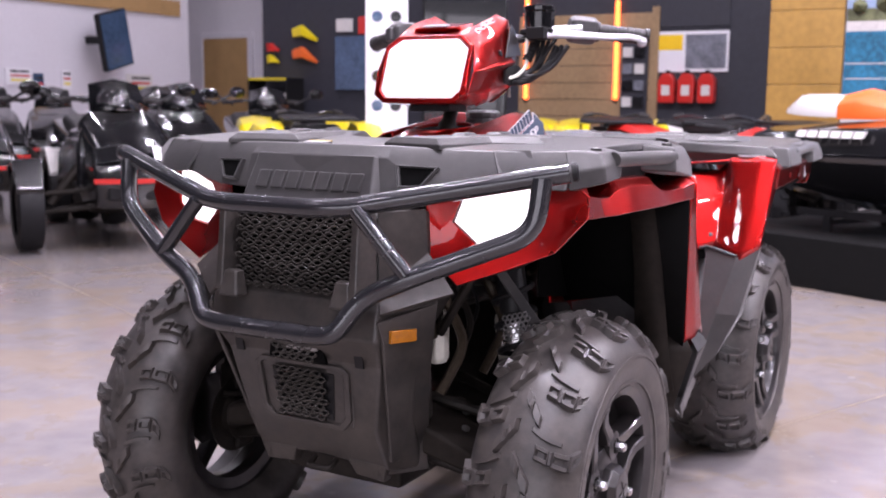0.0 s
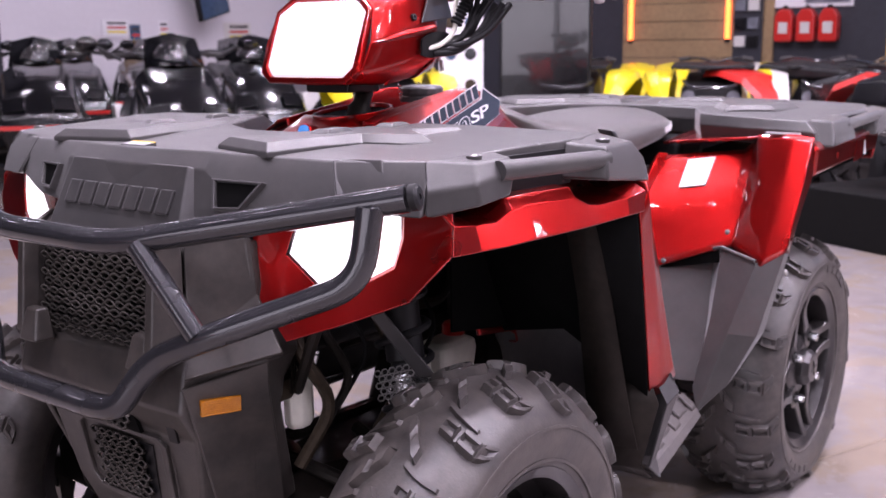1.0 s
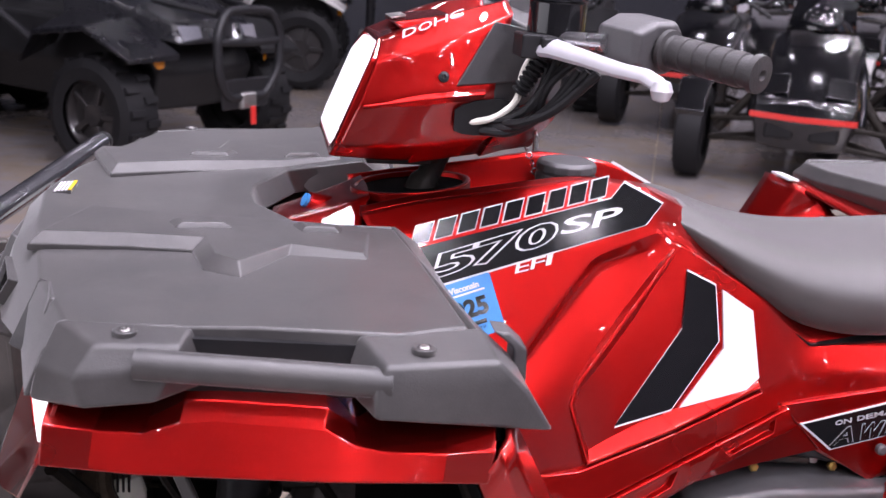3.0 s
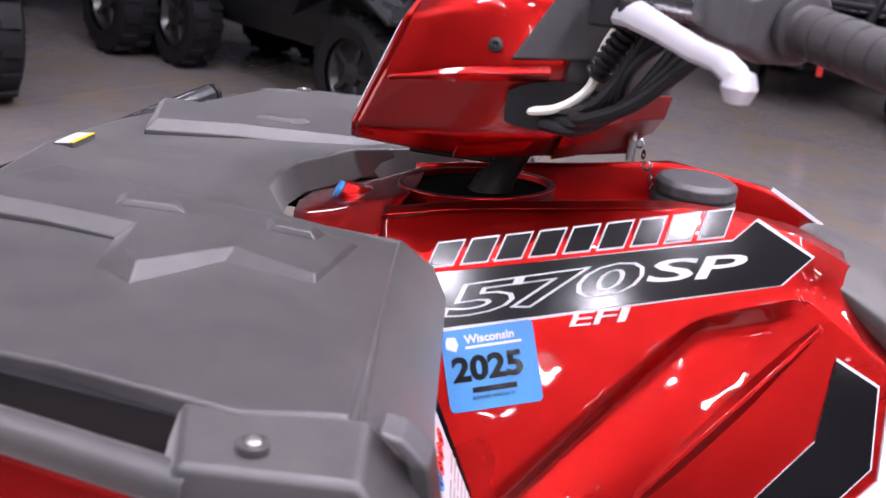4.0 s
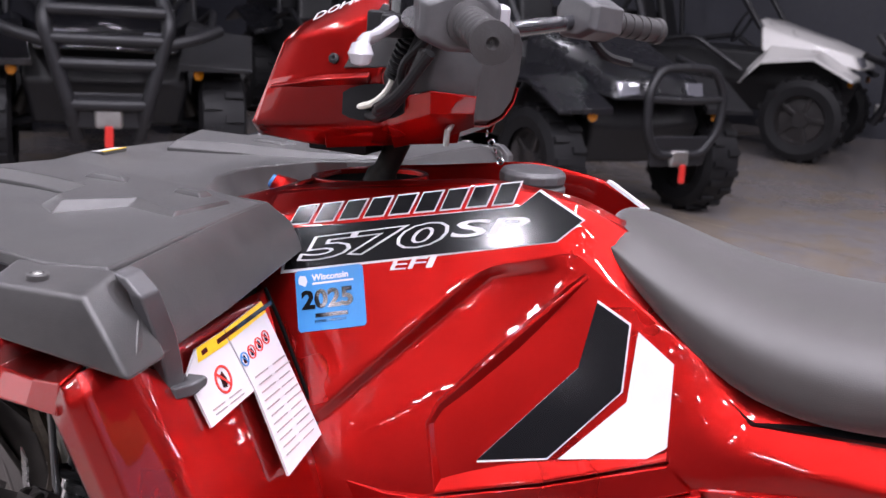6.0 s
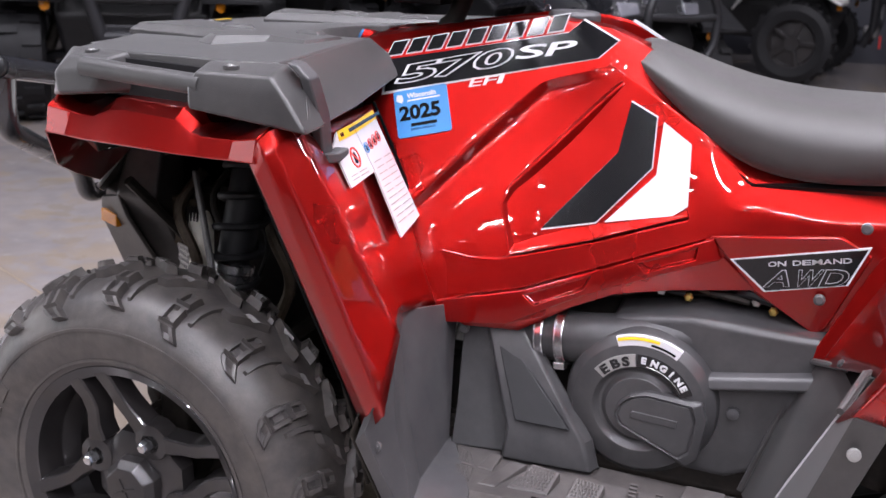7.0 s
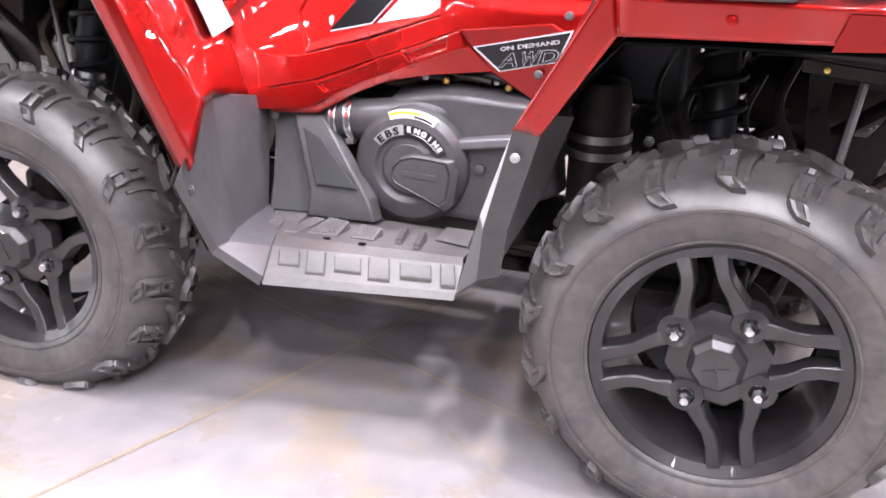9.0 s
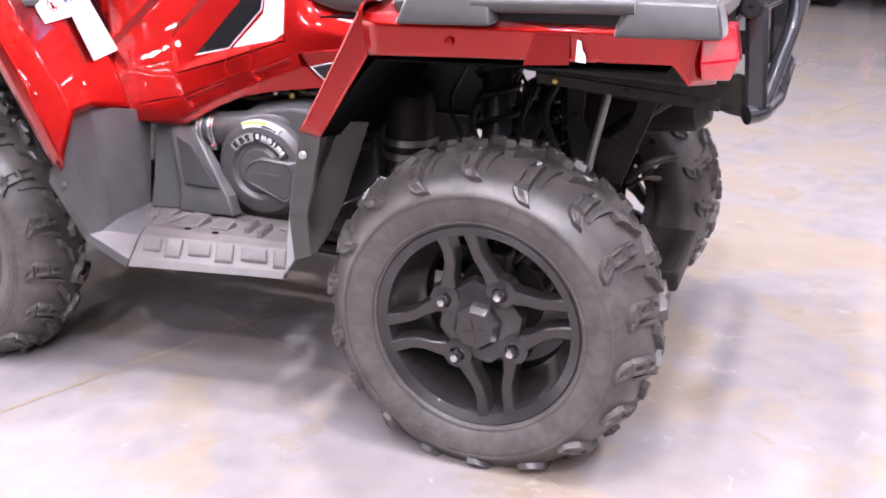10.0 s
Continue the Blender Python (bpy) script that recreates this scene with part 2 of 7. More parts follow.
def lettering(name, text, size, m, mat, parent, depth=0.0006, shear=0.0, space=1.0, wide=1.0, bold=0.0, label=""):
    """Words in the built-in font, turned into a mesh, standing on the xy plane of m."""
    cu = bpy.data.curves.new(name, "FONT")
    cu.body, cu.size, cu.extrude, cu.shear, cu.space_character, cu.offset = text, size, depth, shear, space, bold
    cu.resolution_u = 3
    tmp = bpy.data.objects.new(name, cu)
    me = bpy.data.meshes.new_from_object(tmp)
    bpy.data.objects.remove(tmp)
    me.transform(m @ Matrix.Diagonal((wide, 1, 1, 1)))
    me.materials.clear()
    me.materials.append(mat)
    ob = new(name, me)
    ob.parent = parent
    if label:
        ob["label"] = label
    return ob

# ---- the quad bike: +x is its nose, +y its left side ----
quad = thing("quad_bike", "red and grey utility quad bike with lit headlights", "quad bike", pose(0, 0, 0))
HUB_X = 0.642
FRONT_HUB, REAR_HUB = (0.656, 0.284), (-0.642, 0.287)


def both(half):
    """A ring over both sides of the bike from its left half."""
    return [(x, y, z) for x, y, z in half] + [(x, -y, z) for x, y, z in reversed(half) if abs(y) > 1e-6]


# -- wheels --
def tyre_profile(w, big):
    """Half section of a tyre from the middle of its tread to the bead: (radius, height) points."""
    return [(big, 0), (big - .0015, w * .22), (big - .007, w * .45), (big - .017, w * .66), (big - .031, w * .84), (big - .050, w * .96), (.258, w * 1.01), (.238, w * 1.0), (.215, w * .94), (.198, w * .86), (.188, w * .80), (.178, w * .66)]


def on_tyre(w, big, u, d, lift):
    """A point d along the half section and u round the tread, lifted off the rubber."""
    prof = [Vector(q) for q in tyre_profile(w, big)]
    lengths = [(b - a).length for a, b in zip(prof, prof[1:])]
    normals = [Vector(((b - a).y, -(b - a).x)).normalized() for a, b in zip(prof, prof[1:])]
    k, rest = 0, d
    while k < len(lengths) - 1 and rest > lengths[k]:
        rest -= lengths[k]
        k += 1
    f = min(max(rest / lengths[k], 0), 1)
    at = prof[k].lerp(prof[k + 1], f)
    nrm = normals[max(k - 1, 0)].lerp(normals[k], .5).lerp(normals[k].lerp(normals[min(k + 1, len(normals) - 1)], .5), f).normalized()
    at = at + nrm * lift
    ang = u / big
    return Vector((at.x * math.cos(ang), at.x * math.sin(ang), at.y))


# rows of a lug: distance along the section, offset round the tread, half width, height of its rim and of its pocket
LUG = [(.042, -.006, .013, -.3, -.3), (.047, -.004, .011, .9, .9), (.052, -.003, .011, 1, .45), (.066, 0, .0115, 1, .45), (.071, .001, .0115, 1, 1), (.074, .001, .011, .5, .5),
       (.079, .002, .011, .5, .5), (.082, .002, .0125, 1, 1), (.087, .003, .013, 1, .45), (.104, .004, .0135, 1, .45), (.110, .004, .0135, 1, 1), (.114, .003, .013, .55, .55),
       (.118, .002, .014, .9, .9), (.128, -.005, .0145, .9, .5), (.137, -.015, .012, .8, .8), (.142, -.021, .008, -.3, -.3)]
LUG_TREAD = [(.000, -.036, .010, -.3, -.3), (.003, -.032, .009, 1, 1), (.014, -.020, .0095, 1, 1), (.020, -.012, .009, .6, .6), (.024, -.008, .0095, 1, 1), (.034, .004, .010, 1, 1), (.041, .010, .009, .9, .9), (.045, .013, .007, -.3, -.3)]


LUG_RIDGE = [(.026, -.006, .005, -.3, -.3), (.031, -.003, .004, .5, .5), (.052, .006, .004, .55, .55), (.074, .011, .0036, .5, .5), (.094, .012, .0032, .35, .35), (.102, .012, .003, -.3, -.3)]


def lug_mesh(w, big, rows, height, side, reach=1.0):
    """One moulded tread lug: a chain of low blocks with pockets, running over the shoulder to a hooked foot."""
    stretch = w / .1275
    rings = []
    for d, u, half, rim, pocket in rows:
        ring = []
        for du, up in ((-1.25, -.25), (-1.0, rim), (-.5, rim), (-.42, pocket), (.42, pocket), (.5, rim), (1.0, rim), (1.25, -.25)):
            q = on_tyre(w, big, u + du * half, d * stretch * reach, up * height)
            ring.append((q.x, q.y, q.z * side))
        rings.append(ring if side > 0 else ring[::-1])
    return loops(*rings)


def tyre_mesh(width, big):
    bm = bmesh.new()
    w = width / 2
    half = tyre_profile(w, big)
    add_lathe(bm, [(r, -h) for r, h in reversed(half)] + half[1:], 80)
    return bm


def settle(bm, up, axle):
    """Flattens what would reach below the floor under the load."""
    for v in bm.verts:
        low = axle + v.co.dot(up)
        if low < 0.001:
            v.co += up * (0.001 - low)
    return bm


def rim_mesh(width):
    bm = bmesh.new()
    w = width / 2
    face = w - .030
    prof = [(.150, -w * .55), (.186, -w * .62), (.190, -w * .70), (.181, -w * .70), (.168, -w * .5), (.150, -w * .2), (.152, w * .1), (.172, face - .040), (.174, face - .012),
            (.177, face + .006), (.1945, face + .015), (.1985, face + .011), (.198, face - .006), (.184, face - .02), (.164, w * .1 + .01), (.156, -w * .2)]
    add_lathe(bm, prof, 72)
    return bm


def spoke_mesh(face, s):
    lineup = [(.182, 8.5), (.150, 10.0), (.128, 13.0), (.104, 23), (.084, 36)]
    wide = [.0155, .0130, .0140, .0165, .024]
    high = [face + .009, face - .001, face - .004, face - .004, face - .006]
    rows = []
    for (r, deg), b, h in zip(lineup, wide, high):
        g = radians(deg) * s
        q = Vector((r * math.cos(g), r * math.sin(g), 0))
        t = Vector((-math.sin(g), math.cos(g), 0)).lerp(Vector((0, 1, 0)), .5).normalized()
        rows.append([Vector((*(q + t * u).to_2d(), z)) for u, z in ((-b, h - .034), (-b * .84, h - .003), (-b * .66, h), (b * .66, h), (b * .84, h - .003), (b, h - .034))])
    return loops(*rows)


def shared(name, mesh, parent, m):
    ob = new(name, mesh)
    ob.parent = parent
    ob.matrix_basis = m
    return ob


def wheel(at, s, width, big, spin, outer, steer=0.0):
    x, axle = at
    face, w = width / 2 - .030, width / 2
    hub = part("wheel", rim_mesh(width), RIM, quad, "satin black cast wheel with four twin spokes", angle=28)
    y = outer - width / 2
    hub.matrix_world = pose(x, s * y, axle, 0, 0, steer) @ pose(0, 0, 0, -90 * s) @ pose(0, 0, 0, 0, 0, spin)
    up = (hub.matrix_world.to_3x3().inverted() @ Vector((0, 0, 1))).normalized()
    part("tyre", settle(tyre_mesh(width, big), up, axle), RUBBER, hub, "dusty knobbly all-terrain tyre", angle=60)
    for rows, height, turn, count, reach_out in ((LUG, .0135, 0, 9, 1.0), (LUG, .0135, 20, 9, .86), (LUG_TREAD, .014, 8, 18, 1.0), (LUG_RIDGE, .013, 13, 18, 1.0)):
        for side in (1, -1):
            first = part("tread_lug", lug_mesh(w, big, rows, height, side, reach_out), RUBBER, hub, angle=26)
            mesh = first.data
            reach = 0.0
            for k in range(count):
                m = Matrix.Rotation(math.tau * k / count + radians(turn + (10 if side < 0 else 0)), 4, "Z")
                lowest = min(axle + (m @ v.co).dot(up) for v in mesh.vertices)
                if lowest < .001:
                    bm = bmesh.new()
                    bm.from_mesh(mesh)
                    bmesh.ops.transform(bm, matrix=m, verts=bm.verts)
                    part("tread_lug", settle(bm, up, axle), RUBBER, hub, angle=26)
                elif k == 0:
                    first.matrix_basis = m
                    reach = 1
                else:
                    shared("tread_lug", mesh, hub, m)
            if not reach:
                bpy.data.objects.remove(first)
    for name, mesh_s in (("spoke", (1, -1)),):
        for sd in mesh_s:
            first = part(name, spoke_mesh(face, sd), RIM, hub, angle=28)
            for k in range(1, 4):
                shared(name, first.data, hub, Matrix.Rotation(math.tau * k / 4, 4, "Z"))
    boss = part("bolt_boss", lathe([(.001, face - .034), (.032, face - .034), (.0285, face - .006), (.0155, face - .003), (.0145, face - .014), (.001, face - .014)], 12, Matrix.Translation((.0785, 0, 0)), cap=False), RIM, hub)
    boss.matrix_basis = Matrix.Rotation(math.tau / 8, 4, "Z")
    for k in range(1, 4):
        shared("bolt_boss", boss.data, hub, Matrix.Rotation(math.tau * (k + .5) / 4, 4, "Z"))
    part("hub_plate", lathe([(.001, face - .04), (.086, face - .04), (.082, face - .016), (.060, face - .007), (.001, face - .008)], 8, cap=False), RIM, hub)
    cap = [(.047, face - .014), (.046, face + .008), (.036, face + .022), (.001, face + .024)]
    part("hub_cap", lathe(cap, 8, cap=False), RIM, hub, bevel=.002)
    for k in range(4):
        a = math.tau * k / 4
        part("cap_ray", plate([(.003, -.0018), (.020, 0), (.003, .0018)], face + .0225, face + .0252, Matrix.Rotation(a, 4, "Z")), RIM, hub)
        m = Matrix.Translation((.0785 * math.cos(a + math.tau / 8), .0785 * math.sin(a + math.tau / 8), face - .014))
        part("lug_nut", lathe([(.0135, 0), (.0135, .004), (.0105, .006), (.0105, .026), (.007, .031), (.001, .032)], 6, m), STEEL, hub, "chrome lug nut")
    for r, deep in ((.2565, .0016), (.206, .0022)):
        prof = [(r - .0035, -.006), (r - .0022, deep), (r + .0022, deep), (r + .0035, -.006)]
        lift = w * (1.005 if r > .25 else .985 if r > .22 else .90)
        part("sidewall_rib", settle(lathe([(q, lift + z) for q, z in prof], 72, cap=False), up, axle), RUBBER, hub)
    # raised maker's writing on the side wall, as plain bars
    for base in (.6, 3.7):
        for k in range(4):
            bm = bmesh.new()
            a0 = base + k * .17
            ring = lambda a: [(r * math.cos(a), r * math.sin(a), w * 1.0 + z) for r, z in ((.236, -.004), (.236, .0022), (.252, .0026), (.252, -.004))]
            add_loops(bm, [ring(a0 + .12 * j / 5) for j in range(6)])
            part("sidewall_bar", settle(bm, up, axle), RUBBER, hub)
    back = [(.001, -.02), (.050, -.02), (.058, -.035), (.058, -.075), (.04, -.08), (.001, -.08)]
    part("brake_drum", lathe(back, 24, cap=False), MATT, hub)
    part("brake_disc", lathe([(.050, -.050), (.088, -.050), (.088, -.055), (.050, -.055)], 40, cap=False), MATT, hub, "worn steel brake disc")
    return hub


for s in (1, -1):
    wheel(FRONT_HUB, s, 0.205, .318, -67 if s > 0 else 20, 0.550)
    wheel(REAR_HUB, s, 0.255, .316, 14 if s > 0 else 30, 0.552)

# -- front rack --
top = [(.868, 0, .926), (.85, .150, .925), (.832, .235, .922), (.812, .333, .920), (.765, .462, .922), (.66, .482, .926), (.60, .490, .928),
       (.474, .515, .931), (.411, .500, .933), (.428, .30, .938), (.440, .193, .938), (.555, .141, .932), (.60, .05, .93), (.605, 0, .93)]
low = [(.905, 0, .838), (.894, .163, .838), (.872, .245, .838), (.828, .36, .856), (.803, .472, .853), (.70, .470, .872), (.60, .475, .872),
       (.50, .495, .874), (.386, .520, .872), (.414, .30, .895), (.422, .20, .90), (.54, .145, .895), (.585, .05, .895), (.59, 0, .895)]
mid = [(.888, 0, .905), (.874, .155, .903), (.848, .242, .900), (.822, .342, .898), (.785, .470, .897), (.68, .482, .90), (.60, .490, .902),
       (.487, .515, .905), (.399, .522, .905), (.423, .30, .920), (.433, .195, .922), (.55, .142, .916), (.595, .05, .915), (.60, 0, .915)]
rack = part("front_rack", loops(both(low), both(mid), both(top)), GREY, quad, "matt grey moulded plastic front rack", bevel=0.004)


def pad(outline, z, h, chamfer, parent, name="raised_pad"):
    """A low raised panel with sloping edges on a rack."""
    c = Vector((sum(p[0] for p in outline) / len(outline), sum(p[1] for p in outline) / len(outline)))
    ring = lambda k, zz: [((x - c.x) * k + c.x, (y - c.y) * k + c.y, zz) for x, y in outline]
    return part(name, loops(ring(1.0, z - .006), ring(1.0, z), ring(1 - chamfer, z + h)), GREY, parent, bevel=.002)


def slope_pad(outline, inner, z, h, parent, name="raised_pad"):
    return part(name, loops([(x, y, z - .008) for x, y in outline], [(x, y, z) for x, y in outline], [(x, y, z + h) for x, y in inner]), GREY, parent, bevel=.002)


for s in (1, -1):
    out = [(.842, .245), (.738, .250), (.668, .262), (.655, .325), (.615, .352), (.567, .286), (.478, .322), (.462, .205), (.560, .155), (.70, .135), (.80, .10)]
    inn = [(.828, .232), (.735, .236), (.655, .248), (.643, .308), (.618, .332), (.562, .268), (.486, .300), (.474, .215), (.565, .170), (.70, .150), (.792, .118)]
    slope_pad([(x, s * y) for x, y in out], [(x, s * y) for x, y in inn], .928, .012, rack)
    pad([(x, s * y) for x, y in ((.70, .185), (.64, .185), (.625, .21), (.69, .215))], .940, .006, .3, rack)
    pad([(x, s * y) for x, y in ((.56, .19), (.50, .205), (.505, .225), (.55, .22))], .940, .006, .3, rack)
    # bolt housings at both ends of the carry tube
    f_top = [(.775, .455, .924), (.655, .482, .926), (.662, .515, .921), (.735, .508, .919)]
    f_mid = [(.792, .470, .885), (.645, .484, .90), (.668, .526, .905), (.752, .522, .895)]
    f_low = [(.800, .474, .852), (.640, .486, .872), (.686, .530, .873), (.745, .524, .866)]
    part("bolt_housing", loops(mirrored(f_low, s), mirrored(f_mid, s), mirrored(f_top, s)), GREY, rack, bevel=.005)
    r_top = [(.512, .507, .928), (.399, .500, .933), (.392, .555, .922), (.492, .566, .922)]
    r_mid = [(.518, .507, .905), (.368, .500, .905), (.364, .563, .895), (.502, .572, .902)]
    r_low = [(.522, .508, .876), (.344, .500, .858), (.338, .562, .856), (.500, .574, .875)]
    part("bolt_housing", loops(mirrored(r_low, s), mirrored(r_mid, s), mirrored(r_top, s)), GREY, rack, bevel=.005)
    # folded rear flap of the rack with its strap
    flap = [[(.402, .505, .931), (.428, .30, .937), (.438, .185, .939), (.56, .145, .93)], [(.362, .52, .895), (.394, .34, .905), (.408, .176, .916), (.545, .15, .915)], [(.342, .55, .858), (.372, .36, .862), (.392, .172, .884), (.52, .15, .895)]]
    part("rear_lip", strip(*[mirrored(r, s) for r in flap]), GREY, rack, solid=.006, bevel=.002)
    strap = [[(.372, .520, .936), (.356, .520, .934), (.356, .494, .936), (.372, .494, .938)], [(.352, .522, .920), (.338, .520, .918), (.338, .493, .920), (.352, .494, .922)],
             [(.345, .506, .870), (.331, .504, .868), (.331, .476, .870), (.345, .478, .872)], [(.352, .488, .836), (.338, .486, .834), (.338, .458, .836), (.352, .460, .838)], [(.356, .478, .806), (.340, .476, .804), (.340, .450, .806), (.356, .452, .808)]]
    strap = [[(x + .020, y, z) for x, y, z in r] for r in strap]
    part("rubber_latch", loops(*[mirrored(r, s) for r in strap]), DARK, rack, "black rubber rack latch", bevel=.003)
    foot = [[(.372, .480, .818), (.354, .478, .818), (.354, .476, .804), (.372, .478, .804)], [(.370, .456, .816), (.348, .452, .816), (.348, .452, .802), (.370, .456, .802)], [(.368, .444, .821), (.340, .442, .823), (.340, .442, .812), (.368, .444, .812)]]
    part("latch_foot", loops(*[mirrored(r, s) for r in foot]), DARK, rack, bevel=.003)
    part("carry_tube", tube([(.70, s * .520, .906), (.485, s * .560, .904)], .0135, 16), GREY, rack)
    part("tube_recess", plate([(.69, s * .488), (.50, s * .512), (.50, s * .505), (.69, s * .480)], .868, .918), BLACK, rack)
    for bx, by, bz in ((.712, .490, .925), (.457, .540, .9285)):
        part("recess_plate", lathe([(.0105, -.004), (.0105, .0006), (.0098, .0014), (.0072, .0014), (.0066, .0003), (.001, .0003)], 20, Matrix.Translation((bx, s * by, bz - .0005))), GREY, rack)
        part("rack_bolt", lathe([(.0050, -.003), (.0050, -.0002), (.0038, .0008), (.0020, .0008), (.0020, -.0004), (.001, -.0004)], 12, Matrix.Translation((bx, s * by, bz + .001))), DULL, rack, "dull steel bolt")
    # vents beside the logo panel, stepped shoulders behind them
    m = facing((.8735, s * .213, .873), (-.27 * s, 1, 0), (-.42, 0, 1))
    tri = [(-.030, .016), (.034, .014), (.010, -.017), (-.024, -.018)]
    part("vent_rim", loops(*[[m @ Vector((x * k * s, y * k, z)) for x, y in tri] for k, z in ((1.3, -.01), (1.25, .004), (1.06, .004), (1.0, -.006))], cap=False), GREY, rack, bevel=.0015)
    # flat near-black plate: the shade inside the vent is painted on
    part("vent_shade_plate", plate([(x * s, y) for x, y in tri], -.010, -.001, m), VOID, rack)
    prow = [[(.812, .336, .921), (.838, .365, .862)], [(.800, .348, .922), (.822, .378, .858)], [(.79, .40, .923), (.812, .43, .855)]]
    part("shoulder_step", strip(*[mirrored(r, s) for r in prow]), GREY, rack, solid=.006, bevel=.002)

# logo panel with a raised name drawn as plain bars, and the load label
pm = facing((.8905, 0, .876), (0, 1, 0), (-.42, 0, 1))
part("logo_panel", loops(*[[pm @ Vector((x * k, y, z)) for x, y in ((-.152, -.076), (.152, -.076), (.136, .032), (-.136, .032))] for k, z in ((1.06, -.014), (.97, .004))]), GREY, rack, bevel=.003)
for k in range(7):
    u = -.105 + k * .035
    bar = [(u - .0145, -.040), (u + .0135, -.040), (u + .0165, -.004), (u - .0115, -.004)]
    part("raised_letter_bar", plate(bar, .001, .0085, pm), GREY, rack, bevel=.003)
lm = facing((.846, -.02, .9265), (0, 1, 0), (-1, 0, .12))
part("load_label", plate([(-.028, -.011), (.028, -.011), (.026, .011), (-.026, .011)], -.004, .0012, lm), GREY, rack)
for k in range(4):
    part("label_line", plate([(-.026, -.010 + k * .0045), (.026, -.010 + k * .0045), (.026, -.0075 + k * .0045), (-.026, -.0075 + k * .0045)], .001, .002, lm), WHITE, rack, "white printed line")
part("label_band", plate([(-.026, .0075), (.026, .0075), (.026, .0115), (-.026, .0115)], .001, .0022, lm), YELLOW, rack, "yellow label band")

# -- brush guard --
guard = part("brush_guard", tube([(.868, .505, .891), (1.004, .158, .824), (1.018, .10, .821), (1.018, -.10, .821), (1.004, -.158, .824), (.868, -.505, .891)], .0172, 18, .05), TUBE, quad, "black tubular steel brush guard")
part("lower_hoop", tube([(.893, .468, .880), (.906, .462, .790), (.996, .276, .712), (1.008, .190, .672), (1.032, .148, .606), (1.036, .10, .602),
     (1.036, -.10, .602), (1.032, -.148, .606), (1.008, -.190, .672), (.996, -.276, .712), (.906, -.462, .790), (.893, -.468, .880)], .0172, 18, .045), TUBE, guard)
for s in (1, -1):
    part("strut", tube([(1.006, s * .176, .822), (.999, s * .274, .716)], .0145, 14), TUBE, guard)
    part("end_cap", lathe([(.0162, 0), (.0162, .008), (.012, .011), (.004, .011), (.004, .009), (.001, .009)], 20, axis((.8665, s * .509, .8917), (-.36, s, .19))), BLACK, guard)

# -- nose: radiator grille, side wings, lower bumper --
nose = part("front_bumper", loops(both([(.875, 0, .835), (.872, .172, .835), (.86, .20, .80), (.80, .21, .80)]), both([(.925, 0, .80), (.925, .160, .80), (.868, .232, .815), (.80, .23, .80)]),
            both([(.935, 0, .66), (.935, .165, .66), (.862, .236, .737), (.80, .23, .72)]), both([(.955, 0, .645), (.955, .185, .64), (.872, .262, .650), (.80, .25, .65)]),
            both([(.972, 0, .585), (.968, .190, .585), (.878, .225, .600), (.80, .22, .60)]), both([(.93, 0, .53), (.93, .175, .53), (.862, .215, .55), (.79, .20, .55)]),
            both([(.905, 0, .40), (.905, .150, .40), (.845, .192, .42), (.76, .19, .42)]), both([(.862, 0, .318), (.862, .150, .31), (.80, .185, .305), (.74, .18, .33)])),
            NOSE, quad, "matt grey plastic front bumper", bevel=.006)


def mesh_grille(name, y0, y1, z0, z1, x_of, cell, mat, parent, shear=0.0):
    """Expanded metal: rows of lens-shaped openings with raised strands between them."""
    bm = bmesh.new()
    rows = int((z1 - z0) / (cell * .55))
    cols = int((y1 - y0) / cell)
    for r in range(rows + 1):
        z = z0 + (z1 - z0) * r / rows
        for c in range(cols):
            for sgn in (1, -1):
                ya = y0 + cell * (c + (.5 if r % 2 else 0))
                pts = [(x_of(z), ya + cell * f, z + sgn * cell * .25 * math.sin(math.pi * f)) for f in (0, .25, .5, .75, 1)]
                pts = [(px, min(max(py, y0), y1), pz) for px, py, pz in pts]
                a = [bm.verts.new((px, py, pz - .0022)) for px, py, pz in pts]
                b = [bm.verts.new((px + .0055, py, pz + .0016)) for px, py, pz in pts]
                for i in range(4):
                    bm.faces.new((a[i], a[i + 1], b[i + 1], b[i]))
    ob = part(name, bm, mat, parent, solid=.002)
    return ob


